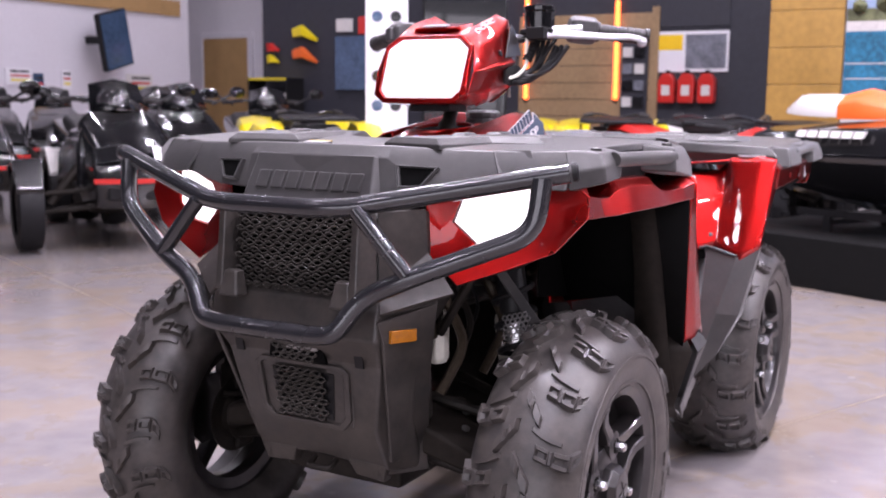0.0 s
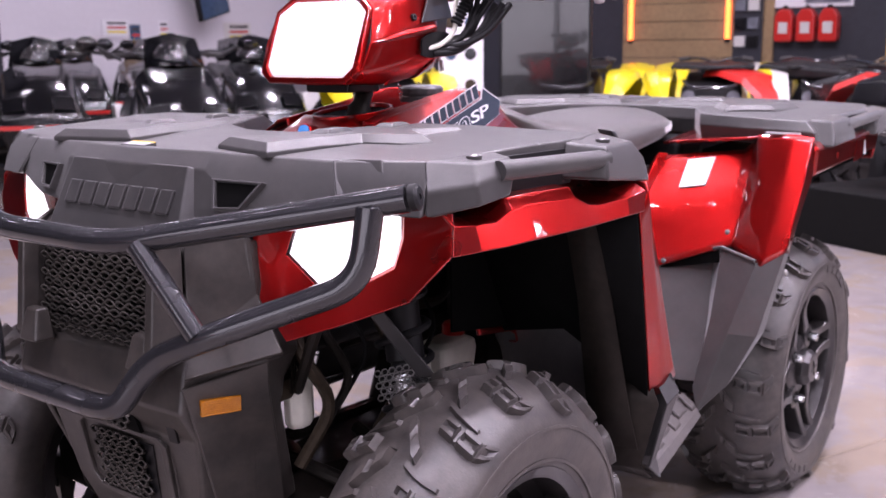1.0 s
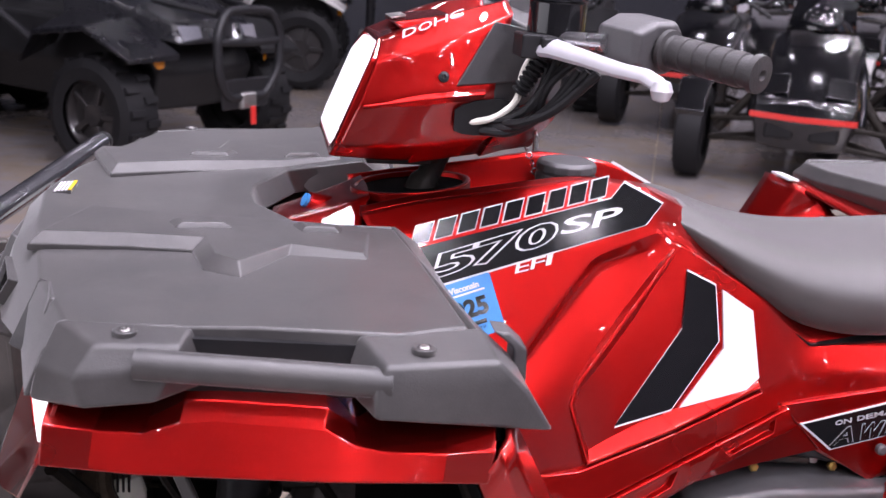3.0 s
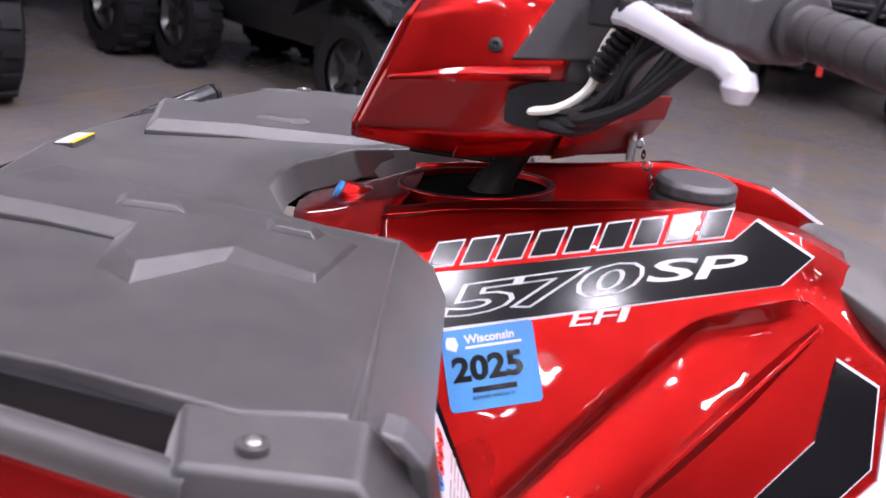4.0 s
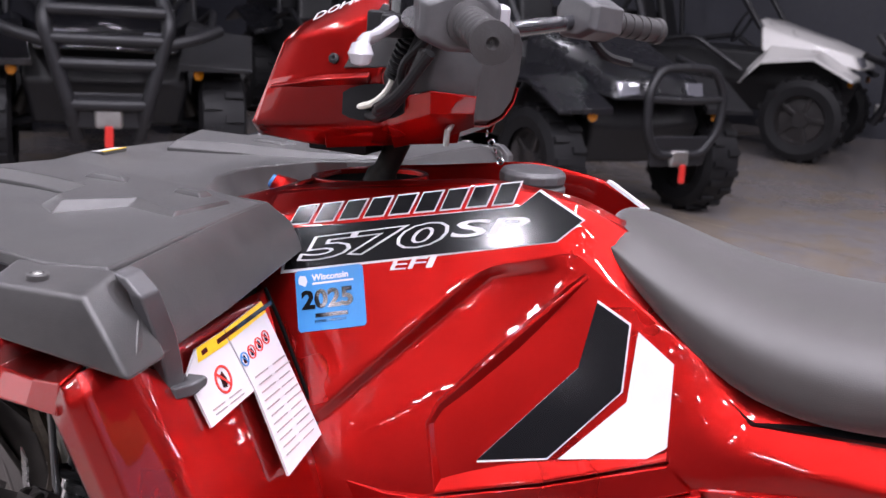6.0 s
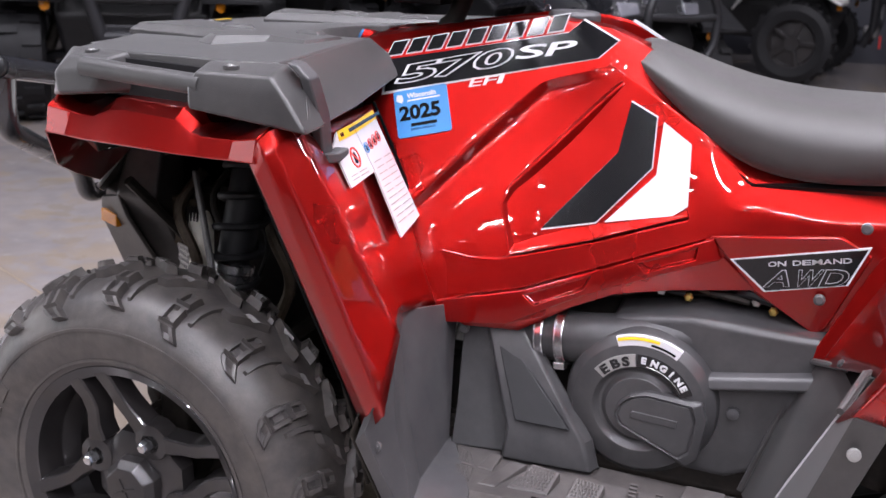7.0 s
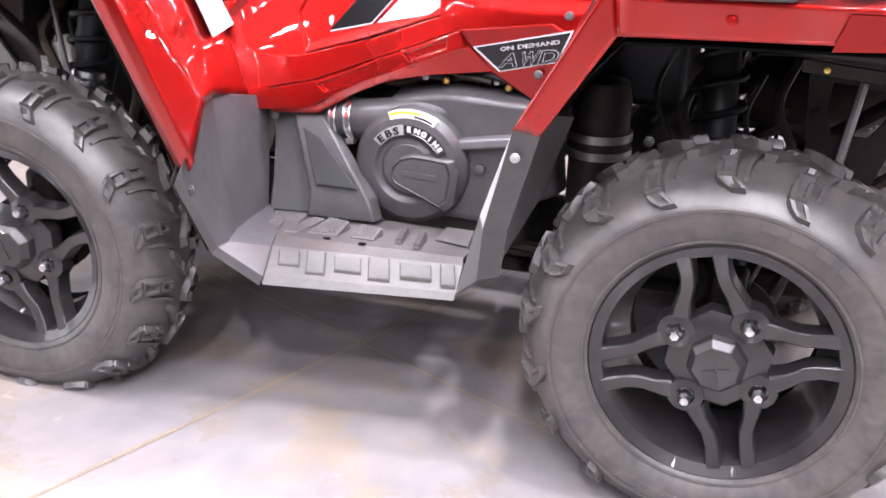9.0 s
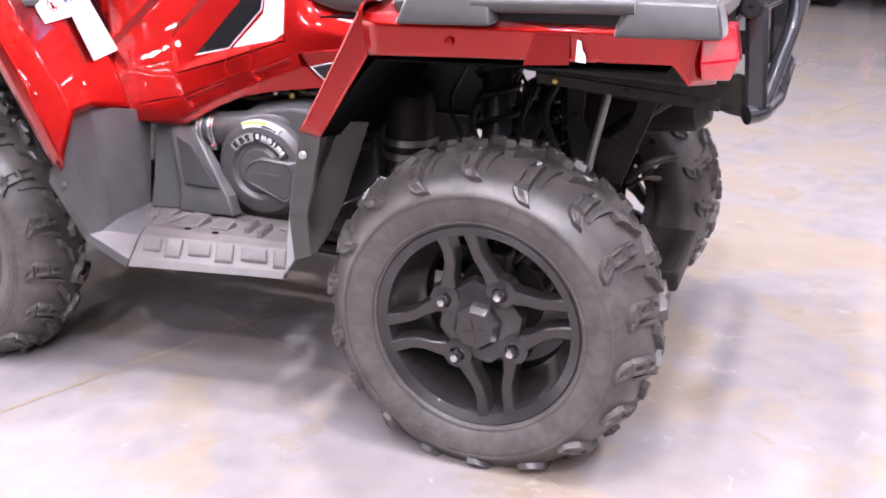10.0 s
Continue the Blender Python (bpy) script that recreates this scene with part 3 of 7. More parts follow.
face_x = lambda z: .940 + (.80 - z) * .10
# near-black plate behind the mesh paints the dark of the grille's depth
part("grille_shade_plate", plate([(-.138, .662), (.138, .662), (.132, .806), (-.132, .806)], 0, .001, Matrix(((0, 0, 1, .9365), (1, 0, 0, 0), (0, 1, 0, 0), (0, 0, 0, 1)))), VOID, nose)
mesh_grille("grille_mesh", -.136, .136, .664, .804, face_x, .0226, GRILLE, nose)["label"] = "charcoal expanded mesh grille"
for s in (1, -1):
    part("grille_post", loops(mirrored([(.932, .140, .815), (.968, .142, .815), (.968, .158, .815), (.93, .170, .815)], s), mirrored([(.945, .138, .655), (.985, .142, .655), (.985, .160, .650), (.94, .178, .650)], s)), NOSE, nose, bevel=.004)
    part("guard_mount", loops(mirrored([(.955, .100, .640), (.990, .104, .640), (.990, .150, .640), (.955, .155, .640)], s), mirrored([(.958, .108, .690), (.978, .112, .690), (.978, .142, .690), (.958, .146, .690)], s)), NOSE, nose, bevel=.006)
    part("wing_panel", strip(mirrored([(.93, .172, .812), (.935, .176, .665), (.962, .195, .635)], s), mirrored([(.866, .232, .815), (.862, .236, .737), (.882, .300, .672)], s)), NOSE, nose, solid=.008, bevel=.002)
    chin = [[(.964, .192, .62), (.870, .262, .65)], [(.958, .200, .585), (.862, .252, .61)], [(.915, .182, .47), (.815, .215, .50)], [(.865, .160, .33), (.775, .19, .33)]]
    part("chin_panel", strip(*[mirrored(r, s) for r in chin]), NOSE, nose, solid=.008, bevel=.003)
    am = facing((.918, s * .2105, .593), (-.86, s * .38, -.02) if s > 0 else (.86, .38, -.02), (0, 0, 1))
    part("side_reflector", plate([(-.028, -.0115), (.028, -.0115), (.028, .0115), (-.028, .0115)], -.004, .014, am), AMBER, nose, "amber plastic side reflector", bevel=.002)
    for k in range(6):
        part("reflector_rib", plate([(-.026, -.0100 + k * .0034), (.026, -.0100 + k * .0034), (.026, -.0086 + k * .0034), (-.026, -.0086 + k * .0034)], .013, .0148, am), AMBER, nose)
    part("chin_spoiler", loops(mirrored([(.865, .12, .36), (.80, .19, .385), (.795, .195, .36)], s), mirrored([(.868, .13, .295), (.79, .195, .31), (.785, .20, .30)], s)), NOSE, nose, bevel=.004)
    part("slot_opening", plate([(-.009, -.018), (.009, -.018), (.009, .018), (-.009, .018)], 0, .004, facing((.9395, s * .138, .545), (0, 1, 0), (.2, 0, 1))), BLACK, nose)
lo_m = facing((.912, 0, .462), (0, 1, 0), (.17, 0, 1))
part("lower_frame", plate([(-.105, -.065), (.105, -.065), (.115, .055), (-.115, .055)], -.01, .006, lo_m), NOSE, nose, bevel=.004)
rim_o, rim_i = [(-.085, -.068), (.085, -.068), (.104, -.045), (.108, .050), (.092, .062), (-.092, .062), (-.108, .050), (-.104, -.045)], [(-.076, -.058), (.076, -.058), (.092, -.040), (.096, .046), (.084, .054), (-.084, .054), (-.096, .046), (-.092, -.040)]
part("lower_rim", loops(*[[lo_m @ Vector((x, y, h)) for x, y in pts] for pts, h in ((rim_o, .004), (rim_o, .012), (rim_i, .013), (rim_i, .004))], close=True), NOSE, nose, bevel=.002)
for s in (1, -1):
    part("chin_groove", plate([(-.004, -.075), (.004, -.075), (.010, .070), (.002, .070)], -.002, .0075, facing((.905, s * .130, .468), (0, s, 0) if s > 0 else (0, 1, 0), (.17, 0, 1))), BLACK, nose)
    part("chin_foot", loops(mirrored([(.868, .060, .325), (.868, .150, .322), (.835, .150, .322), (.835, .060, .325)], s), mirrored([(.858, .075, .290), (.858, .140, .285), (.835, .140, .285), (.835, .075, .290)], s)), NOSE, nose, bevel=.003)
part("lower_recess", plate([(-.062, -.052), (.062, -.052), (.072, .042), (-.072, .042)], 0, .008, lo_m), BLACK, nose)
mesh_grille("lower_mesh", -.064, .064, .413, .502, lambda z: .9235 + (z - .462) * .17, .0185, GRILLE, nose)
# the winch slot's shade is a near-black plate under its mesh
part("winch_shade_plate", plate([(-.066, -.022), (.066, -.022), (.056, .020), (-.056, .020)], 0, .006, facing((.9395, 0, .547), (0, 1, 0), (.2, 0, 1))), VOID, nose)
mesh_grille("winch_mesh", -.055, .055, .530, .564, lambda z: .9440 + (z - .547) * .2, .0185, GRILLE, nose)
part("winch_plate", box((.93, -.02, .548), (.9480, .050, .554)), DULL, nose)
part("tow_hook", tube([(.86, .03, .312), (.885, .03, .300), (.885, -.02, .298), (.86, -.02, .31)], .006, 8, .01), MATT, nose)
part("skid_plate", strip([(.74, -.15, .300), (.74, .15, .300)], [(.60, -.17, .235), (.60, .17, .235)], [(-.55, -.17, .235), (-.55, .17, .235)]), MATT, quad, solid=.006)

# -- headlights and red front fenders --
for s in (1, -1):
    lens = [(.854, .302, .836), (.854, .284, .793), (.842, .328, .752), (.830, .380, .757), (.812, .425, .784), (.805, .434, .820), (.802, .432, .858), (.826, .372, .856)]
    lens = [(x - .022, y - .012, z) for x, y, z in lens]
    mid3 = Vector((.801, .348, .81))
    grow = lambda k, d: [tuple(mid3 + (Vector(p) - mid3) * k + Vector((.6, .75, 0)) * d) for p in lens]
    rim8 = [(.852, .225, .835), (.852, .222, .737), (.872, .300, .683), (.842, .390, .716), (.812, .460, .746), (.785, .508, .806), (.768, .498, .858), (.818, .372, .866)]
    lamp = part("headlight", loops(mirrored(grow(.97, -.035), s), mirrored(grow(1.0, .004), s), mirrored(grow(.93, .010), s)), LIGHT, quad, "lit white front headlight", bevel=.004)
    part("lamp_housing", loops(mirrored(grow(1.04, -.012), s), mirrored(grow(1.03, .0035), s), mirrored(grow(1.02, .0055), s), mirrored(grow(.99, -.002), s), mirrored(grow(.95, -.03), s), cap=False), WHITE, lamp, "white inner lamp bezel")
    part("lamp_back", loops(mirrored(grow(.5, -.075), s), mirrored(grow(1.0, -.045), s), mirrored(grow(1.04, -.014), s)), VOID, lamp)
    part("lamp_gasket", loops(mirrored(grow(1.09, -.006), s), mirrored(grow(1.075, .005), s), mirrored(grow(1.03, -.004), s), cap=False), BLACK, lamp)
    fender = part("front_fender", loops(mirrored(grow(1.06, -.008), s), mirrored(grow(1.10, .006), s), mirrored(rim8, s), cap=False), RED, quad, "glossy metallic red front fender", bevel=.004, solid=.004)
    xs = (.785, .742, .700, .668, .640, .545, .518, .495, .440, .400)
    ridge = (.845, .840, .838, .851, .854, .854, .841, .838, .842, .850)
    shelf = (.862, .846, .842, .866, .868, .868, .846, .842, .850, .862)
    out = lambda x: .508 + (.785 - x) * .192
    lean = lambda x: max(0, min(1, (x - .380) / .16, (.800 - x) / .10))
    rows = [[(x, out(x) + .010 * lean(x), .806 + (.785 - x) * .032) for x in xs], [(x - .004, out(x) + .002 - .013 * lean(x), z) for x, z in zip(xs, ridge)],
            [(x - .008, out(x) - (.024 if z > .86 else .034), z) for x, z in zip(xs, shelf)], [(x - .008, .43 + (.785 - x) * .08, z + .006) for x, z in zip(xs, shelf)]]
    part("arch_band", strip(*[mirrored(r, s) for r in rows]), RED, fender, solid=.005, bevel=.0025, angle=10)
    leg = [[(.408, .580, .818), (.270, .540, .480)], [(.392, .586, .848), (.248, .556, .485)], [(.382, .576, .860), (.226, .566, .512)], [(.372, .530, .866), (.230, .512, .600)],
           [(.394, .400, .850), (.274, .400, .588)], [(.408, .236, .845), (.278, .262, .555)]]
    part("rear_leg", strip(*[mirrored([a, tuple(Vector(a).lerp(Vector(b), .5)), b], s) for a, b in leg]), RED, fender, solid=.005, crown=24)
    seam = [(.401, .2445, .851), (.384, .2370, .811), (.350, .2345, .736), (.312, .2365, .655), (.284, .2490, .590), (.270, .2660, .553)]
    part("fender_seam", tube(mirrored(seam, s), .0026, 6, .02), VOID, fender)
    liner = [[(.755, .16, .80), (.745, .16, .845), (.46, .16, .845), (.42, .16, .82)], [(.755, .44, .77), (.748, .47, .835), (.46, .475, .835), (.415, .475, .80)]]
    part("wheel_liner", strip(*[mirrored(r, s) for r in liner]), LINER, fender, solid=.004)
    part("liner_edge", strip(*[mirrored(r, s) for r in ([(.425, .455, .82), (.366, .452, .66), (.305, .440, .45), (.28, .44, .38)], [(.420, .505, .82), (.358, .510, .66), (.292, .515, .45), (.27, .52, .38)])]), LINER, fender, solid=.004)
    part("liner_tail", strip(*[mirrored(r, s) for r in ([(.268, .536, .515), (.277, .560, .472), (.243, .515, .337), (.162, .500, .283)], [(.300, .44, .50), (.296, .44, .45), (.268, .44, .338), (.195, .42, .298)])]), LINER, fender, solid=.003)
    # near-black sheets added to paint the deep shade inside the front wheel well
    part("gap_shade_sheet", strip(*[mirrored(r, s) for r in ([(.448, .230, .84), (.378, .250, .70), (.306, .268, .56)], [(.438, .400, .84), (.378, .400, .72), (.318, .400, .588)], [(.411, .5765, .815), (.337, .5575, .63), (.276, .5385, .482)])]), VOID, fender, solid=.003)
    part("well_shade_sheet", strip(*[mirrored(r, s) for r in ([(.62, .135, .84), (.30, .135, .84)], [(.62, .135, .66), (.30, .135, .57)])]), VOID, fender, solid=.004)
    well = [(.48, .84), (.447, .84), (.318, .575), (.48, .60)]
    part("well_shade_side", loops([(x, s * .279, z) for x, z in well], [(x, s * .283, z) for x, z in well]), VOID, fender)
    part("brace", tube([(.815, s * .30, .690), (.760, s * .20, .560)], .009, 8), MATT, fender)
    brace = [[(.712, .272, .715), (.694, .286, .715), (.690, .280, .715), (.708, .266, .715)], [(.640, .338, .575), (.618, .356, .575), (.614, .350, .575), (.636, .332, .575)]]
    part("flat_brace", loops(*[mirrored(r, s) for r in brace]), GREY, fender, bevel=.003)
    guard_bm = bmesh.new()
    gm = facing((.705, s * .318, .560), (-.75, .6 * s, .12), (0, 0, 1))
    for r in range(5):
        for c in range(5):
            add_lathe(guard_bm, [(.0060, -.001), (.0060, .0012), (.0042, .0012), (.0042, -.001), (.0060, -.001)], 6, gm @ Matrix.Translation((c * .0108 + (r % 2) * .0054, r * .0095, 0)))
    tagged(part("perforated_shield", guard_bm, DULL, fender, "pale perforated metal shield"), kind="stuff")
    # safety labels behind the front fender
    if s > 0:
        SAFETY = (.0368 - .002, -.1115, .4604)
        spot = lambda y, z, up=0.0: Vector((SAFETY[0] + SAFETY[1] * y + SAFETY[2] * z - up * .9, y, z + up * .42))
        sheet = lambda pts, lo, hi: loops([spot(y, z, lo) for y, z in pts], [spot(y, z, hi) for y, z in pts])
        for outline, head, marks in (([(.362, .8365), (.419, .836), (.449, .819), (.440, .766), (.345, .769)], [(.362, .8365), (.419, .836), (.424, .8235), (.361, .824)], 1),
                                     ([(.268, .842), (.359, .8365), (.342, .769), (.338, .676), (.240, .683)], [(.268, .842), (.359, .8365), (.357, .8245), (.266, .8295)], 4)):
            label = part("warning_label", sheet(outline, -.002, .0012), WHITE, fender, "white safety label with yellow heading")
            part("label_heading", sheet(head, .0005, .0020), YELLOW, label)
            (hy0, hz0), (hy1, hz1) = head[3], head[2]
            part("heading_word", sheet([(hy0 - .018 if marks > 1 else hy0 + .042, hz0 + .0036), (hy1 + .024 if marks > 1 else hy1 - .010, hz1 + .0036), (hy1 + .024 if marks > 1 else hy1 - .010, hz1 + .0082), (hy0 - .018 if marks > 1 else hy0 + .042, hz0 + .0082)], .0015, .0026), INK, label)
            for k in range(marks):
                yc, zc = ((.393, .797), (.342 - k * .0185, .801 + k * .0022))[marks > 1]
                big = .0150 if marks == 1 else .0080
                m = facing(spot(yc, zc, .0012), (.1115, -1, 0), (.4604, 0, 1))
                bm = bmesh.new()
                add_lathe(bm, [(big, 0), (big, .0012), (big * .84, .0012), (big * .84, 0)], 18, m)
                add_box(bm, (-big * .08, -big * .85, 0), (big * .08, big * .85, .0012), m @ Matrix.Rotation(.8, 4, "Z"))
                part("label_symbol", bm, BLUE if marks > 1 and k == 0 else REDCAP, label, "printed warning symbol")
                part("symbol_figure", plate([(-big * .35, -big * .5), (big * .1, -big * .62), (big * .42, -big * .1), (big * .12, big * .55), (-big * .3, big * .3)], .0002, .0009, m), INK, label)
            for k in range(11 if marks > 1 else 2):
                z = (.780 - k * .0085) if marks > 1 else .779 - k * .005
                y0, y1 = (.334 - max(0, .769 - z) * .04, .252 - max(0, .8 - z) * .10) if marks > 1 else (.428, .362)
                for j in range(2):
                    u0, u1 = y0 + (y1 - y0) * (j * .5 + .01 * ((k * 3 + j) % 4)), y0 + (y1 - y0) * (j * .5 + .36 + .03 * ((k * 5 + j * 2) % 4))
                    part("label_line", sheet([(u0, z), (u1, z), (u1, z - .0014), (u0, z - .0014)], .0008, .0018), BADGE, label)

# -- tank cover and side panels --
DECAL, CHEVRON = (.4893, .1387, -.4155), (.4406, .0291, -.3538)


def lay(plane, x, z, off=0.0):
    return (x, plane[0] + plane[1] * x + plane[2] * z + off, z)


d, c = (lambda x, z, off=0.0: lay(DECAL, x, z, off)), (lambda x, z, off=0.0: lay(CHEVRON, x, z, off))
cols = [[(.470, .112, .935), d(.455, .905), d(.440, .855), d(.425, .740), d(.420, .728, -.008), (.41, .250, .69), (.40, .262, .64), (.385, .270, .57)],
        [(.405, .100, .948), d(.405, .925), d(.393, .858), d(.338, .700), d(.331, .690, -.010), (.315, .252, .66), (.300, .262, .62), (.285, .272, .556)],
        [(.290, .095, .965), d(.285, .947), d(.275, .872), d(.268, .780), d(.258, .772, -.016), (.243, .212, .725), (.222, .236, .645), (.232, .262, .528)],
        [(.190, .098, .982), d(.185, .963), d(.180, .898), d(.170, .890), d(.160, .878, -.016), (.163, .183, .76), (.160, .219, .65), (.150, .248, .530)],
        [(.085, .082, .972), d(.080, .955), d(.075, .926), d(.070, .920), c(.068, .900), c(.066, .80), c(.062, .675), (.050, .215, .587)],
        [(.028, .066, .947), (.034, .092, .928), (.040, .112, .914), c(.024, .893), c(.008, .872), c(-.010, .79), c(-.016, .692), (-.060, .192, .6155)],
        [(-.070, .080, .872), (-.075, .095, .860), (-.080, .112, .848), c(-.083, .834), c(-.086, .820), c(-.095, .76), (-.100, .184, .696), (-.120, .184, .623)],
        [(-.140, .080, .845), (-.142, .096, .832), (-.144, .112, .818), (-.146, .132, .80), (-.148, .150, .78), (-.150, .172, .74), (-.152, .181, .690), (-.168, .181, .627)],
        [(-.300, .080, .830), (-.302, .100, .815), (-.304, .120, .800), (-.306, .142, .785), (-.307, .160, .768), (-.308, .178, .738), (-.302, .182, .690), (-.262, .182, .579)],
        [(-.480, .080, .820), (-.475, .11, .81), (-.468, .13, .80), (-.455, .15, .79), (-.445, .17, .78), (-.430, .185, .76), (-.400, .195, .70), (-.330, .195, .60)]]
for s in (1, -1):
    part("side_panel", strip(*[mirrored(r, s) for r in cols]), RED, quad, "glossy metallic red body side panel", solid=.004, crown=20)
trough = [[(x, y, z), (x, y * .80, z + .004), (x, y * .70, z - .046), (x, 0, z - .052)] for x, y, z in (r[0] for r in cols[:6])]
tank = part("tank_cover", strip(*[r + [(x, -y, z) for x, y, z in reversed(r[:-1])] for r in trough]), RED, quad, "glossy metallic red tank cover", solid=.005, crown=40)
front = [[(.470, .112, .915), (.545, .128, .872)], [(.462, .075, .935), (.562, .075, .892)], [(.455, .060, .945), (.575, .04, .902)], [(.452, 0, .945), (.580, 0, .902)]]
row = front + [mirrored(r, -1) for r in reversed(front[:-1])]
part("column_cowl", strip(*row), RED, tank, solid=.004, crown=40)
# black sheet added in the red trough to paint its deep shade
inner = [(x, y * .66, z - .040) for x, y, z in (r[0] for r in cols[1:5])]
part("trough_shade_sheet", strip(*[[(x, -y, z), (x, y, z)] for x, y, z in inner]), BLACK, tank, "black sheet for the shade round the fuel cap", solid=.004)
part("badge_boss", lathe([(.020, -.030), (.013, -.003), (.001, 0)], 20, axis((.535, .014, .9255), (1, .25, .5))), RED, tank)
part("badge", lathe([(.010, -.002), (.0095, .002), (.001, .003)], 20, axis((.535, .014, .9255), (1, .25, .5))), BLUE, tank, "round blue and white badge")
oval = lambda k, z: [(.392 + .078 * k * math.cos(a), .062 * k * math.sin(a), z + .10 * (.392 - .392 - .078 * k * math.cos(a))) for a in (math.tau * i / 28 for i in range(28))]
part("column_opening_rim", loops(oval(1.06, .940), oval(1.06, .952), oval(.97, .952), oval(.95, .93), cap=False), RED, tank, bevel=.002)
# near-black disc in place of the shaded hole round the steering stem
part("column_opening", loops(oval(.98, .938), oval(.98, .945)), VOID, tank)
part("fuel_cap", lathe([(.044, 0), (.044, .010), (.040, .013), (.043, .016), (.043, .026), (.038, .031), (.02, .033), (.001, .033)], 14, Matrix.Translation((.168, -.015, .955))), DARK, tank, "charcoal ribbed fuel cap", bevel=.002)
part("fuel_label", plate([(-.032, -.007), (.032, -.007), (.032, .007), (-.032, .007)], -.003, .0012, facing((.052, -.0635, .9600), (.90, -.25, .44), (0, 1, .1))), WHITE, tank, "white printed fuel label")

# decals on the left tank side; the model name is drawn as plain slanted bars
band = [(.411, .906), (.143, .961), (.124, .980), (.0685, .954), (.094, .928), (.408, .858)]
mid = (sum(q[0] for q in band) / 6, sum(q[1] for q in band) / 6)
part("decal_edge", on_plane([(mid[0] + (x - mid[0]) * 1.018, mid[1] + (z - mid[1]) * 1.06) for x, z in band], DECAL, -.002, .0012), WHITE, tank)
part("black_band_decal", on_plane(band, DECAL, -.002, .0018), INK, tank, "black arrow decal with white edge")
for k in range(9):
    f0, f1 = k / 9 + .008, (k + .80) / 9
    lo = lambda f: (.416 + (.146 - .416) * f, .9105 + (.966 - .9105) * f)
    hi = lambda f: (.409 + (.141 - .409) * f, .931 + (.989 - .931) * f)
    quad4 = [lo(f0), lo(f1), hi(f1), hi(f0)]
    cx, cz = sum(q[0] for q in quad4) / 4, sum(q[1] for q in quad4) / 4
    part("name_edge", on_plane([(cx + (x - cx) * 1.14, cz + (z - cz) * 1.16) for x, z in quad4], DECAL, -.002, .0012), WHITE, tank)
    part("name_bar", on_plane(quad4, DECAL, -.002, .0018), INK, tank)
for name, text, bl, br, tl, mat, lift, bold in (
        ("number_outline", "570", (.389, .8715), (.229, .9095), (.380, .898), WHITE, .0021, .05), ("number", "570", (.389, .8715), (.229, .9095), (.380, .898), INK, .0027, .012),
        ("trim_letter", "SP", (.216, .918), (.134, .932), (.208, .938), WHITE, .0021, .012), ("engine_letter", "EFI", (.279, .874), (.230, .8835), (.276, .8865), WHITE, .0015, .005)):
    fitted_letters(name, text, [lay(DECAL, *q) for q in (bl, br, tl)], mat, tank, lift, bold)
so, sr, su = (Vector(lay(DECAL, *q)) for q in ((.372, .7915), (.2915, .811), (.393, .858)))
sm = facing(so, sr - so, su - so) @ Matrix.Translation((0, 0, .001)) @ Matrix.Diagonal((1.02, 1, 1, 1))
sticker = part("registration_sticker", plate([(.003, 0), (.080, 0), (.083, .003), (.083, .071), (.080, .074), (.003, .074), (0, .071), (0, .003)], -.004, .0015, sm), BLUE, tank, "blue registration sticker reading 2025")
lettering("sticker_state", "Wisconsin", .0105, sm @ Matrix.Translation((.021, .0605, .0016)), WHITE, sticker, bold=.0003)
lettering("sticker_year", "2025", .030, sm @ Matrix.Translation((.0065, .0275, .0016)), INK, sticker, wide=1.06, bold=.0012)
lettering("sticker_expiry", "EXPIRES MARCH 31", .0045, sm @ Matrix.Translation((.021, .0095, .0016)), INK, sticker)
part("sticker_number_bar", plate([(.022, .0155), (.062, .0155), (.062, .0205), (.022, .0205)], .001, .002, sm), INK, sticker)
part("sticker_line", plate([(.021, .0555), (.071, .0555), (.071, .0578), (.021, .0578)], .001, .002, sm), WHITE, sticker)
part("sticker_emblem", plate([(.004, .058), (.012, .054), (.015, .060), (.013, .067), (.006, .068), (.004, .064)], .001, .002, sm), WHITE, sticker)
# chevron on the side panel and the drive decal behind it
dark = [(.138, .680), (.058, .699), (-.010, .782), (-.006, .852), (.034, .870), (.042, .798)]
part("decal_edge", on_plane([(.044 + (x - .044) * 1.03, .78 + (z - .78) * 1.03) for x, z in dark], CHEVRON, -.002, .003), WHITE, tank)
part("chevron_decal", on_plane(dark, CHEVRON, -.002, .0036), INK, tank, "black and white chevron decal")
part("chevron_decal", on_plane([(.046, .700), (-.018, .773), (-.017, .847), (-.061, .820), (-.069, .735), (-.050, .720)], CHEVRON, -.002, .0036), WHITE, tank)
SIDE = (.1885, 0, 0)
drive = [(-.142, .670), (-.315, .711), (-.294, .657), (-.191, .632)]
part("decal_edge", on_plane([(-.236 + (x + .236) * 1.05, .667 + (z - .667) * 1.07) for x, z in drive], SIDE, -.004, .0012), WHITE, tank)
part("drive_decal", on_plane(drive, SIDE, -.004, .0018), INK, tank, "black decal reading ON DEMAND AWD")
for name, text, bl, br, tl, mat, lift, bold in (("drive_word_letter", "ON DEMAND", (-.190, .6675), (-.297, .6895), (-.189, .6745), PRINT, .0021, .015),
        ("drive_outline", "AWD", (-.189, .6385), (-.291, .6555), (-.196, .6625), PRINT, .0021, .035), ("drive_letter", "AWD", (-.189, .6385), (-.291, .6555), (-.196, .6625), INK, .0027, .012)):
    fitted_letters(name, text, [lay(SIDE, *q) for q in (bl, br, tl)], mat, tank, lift, bold)
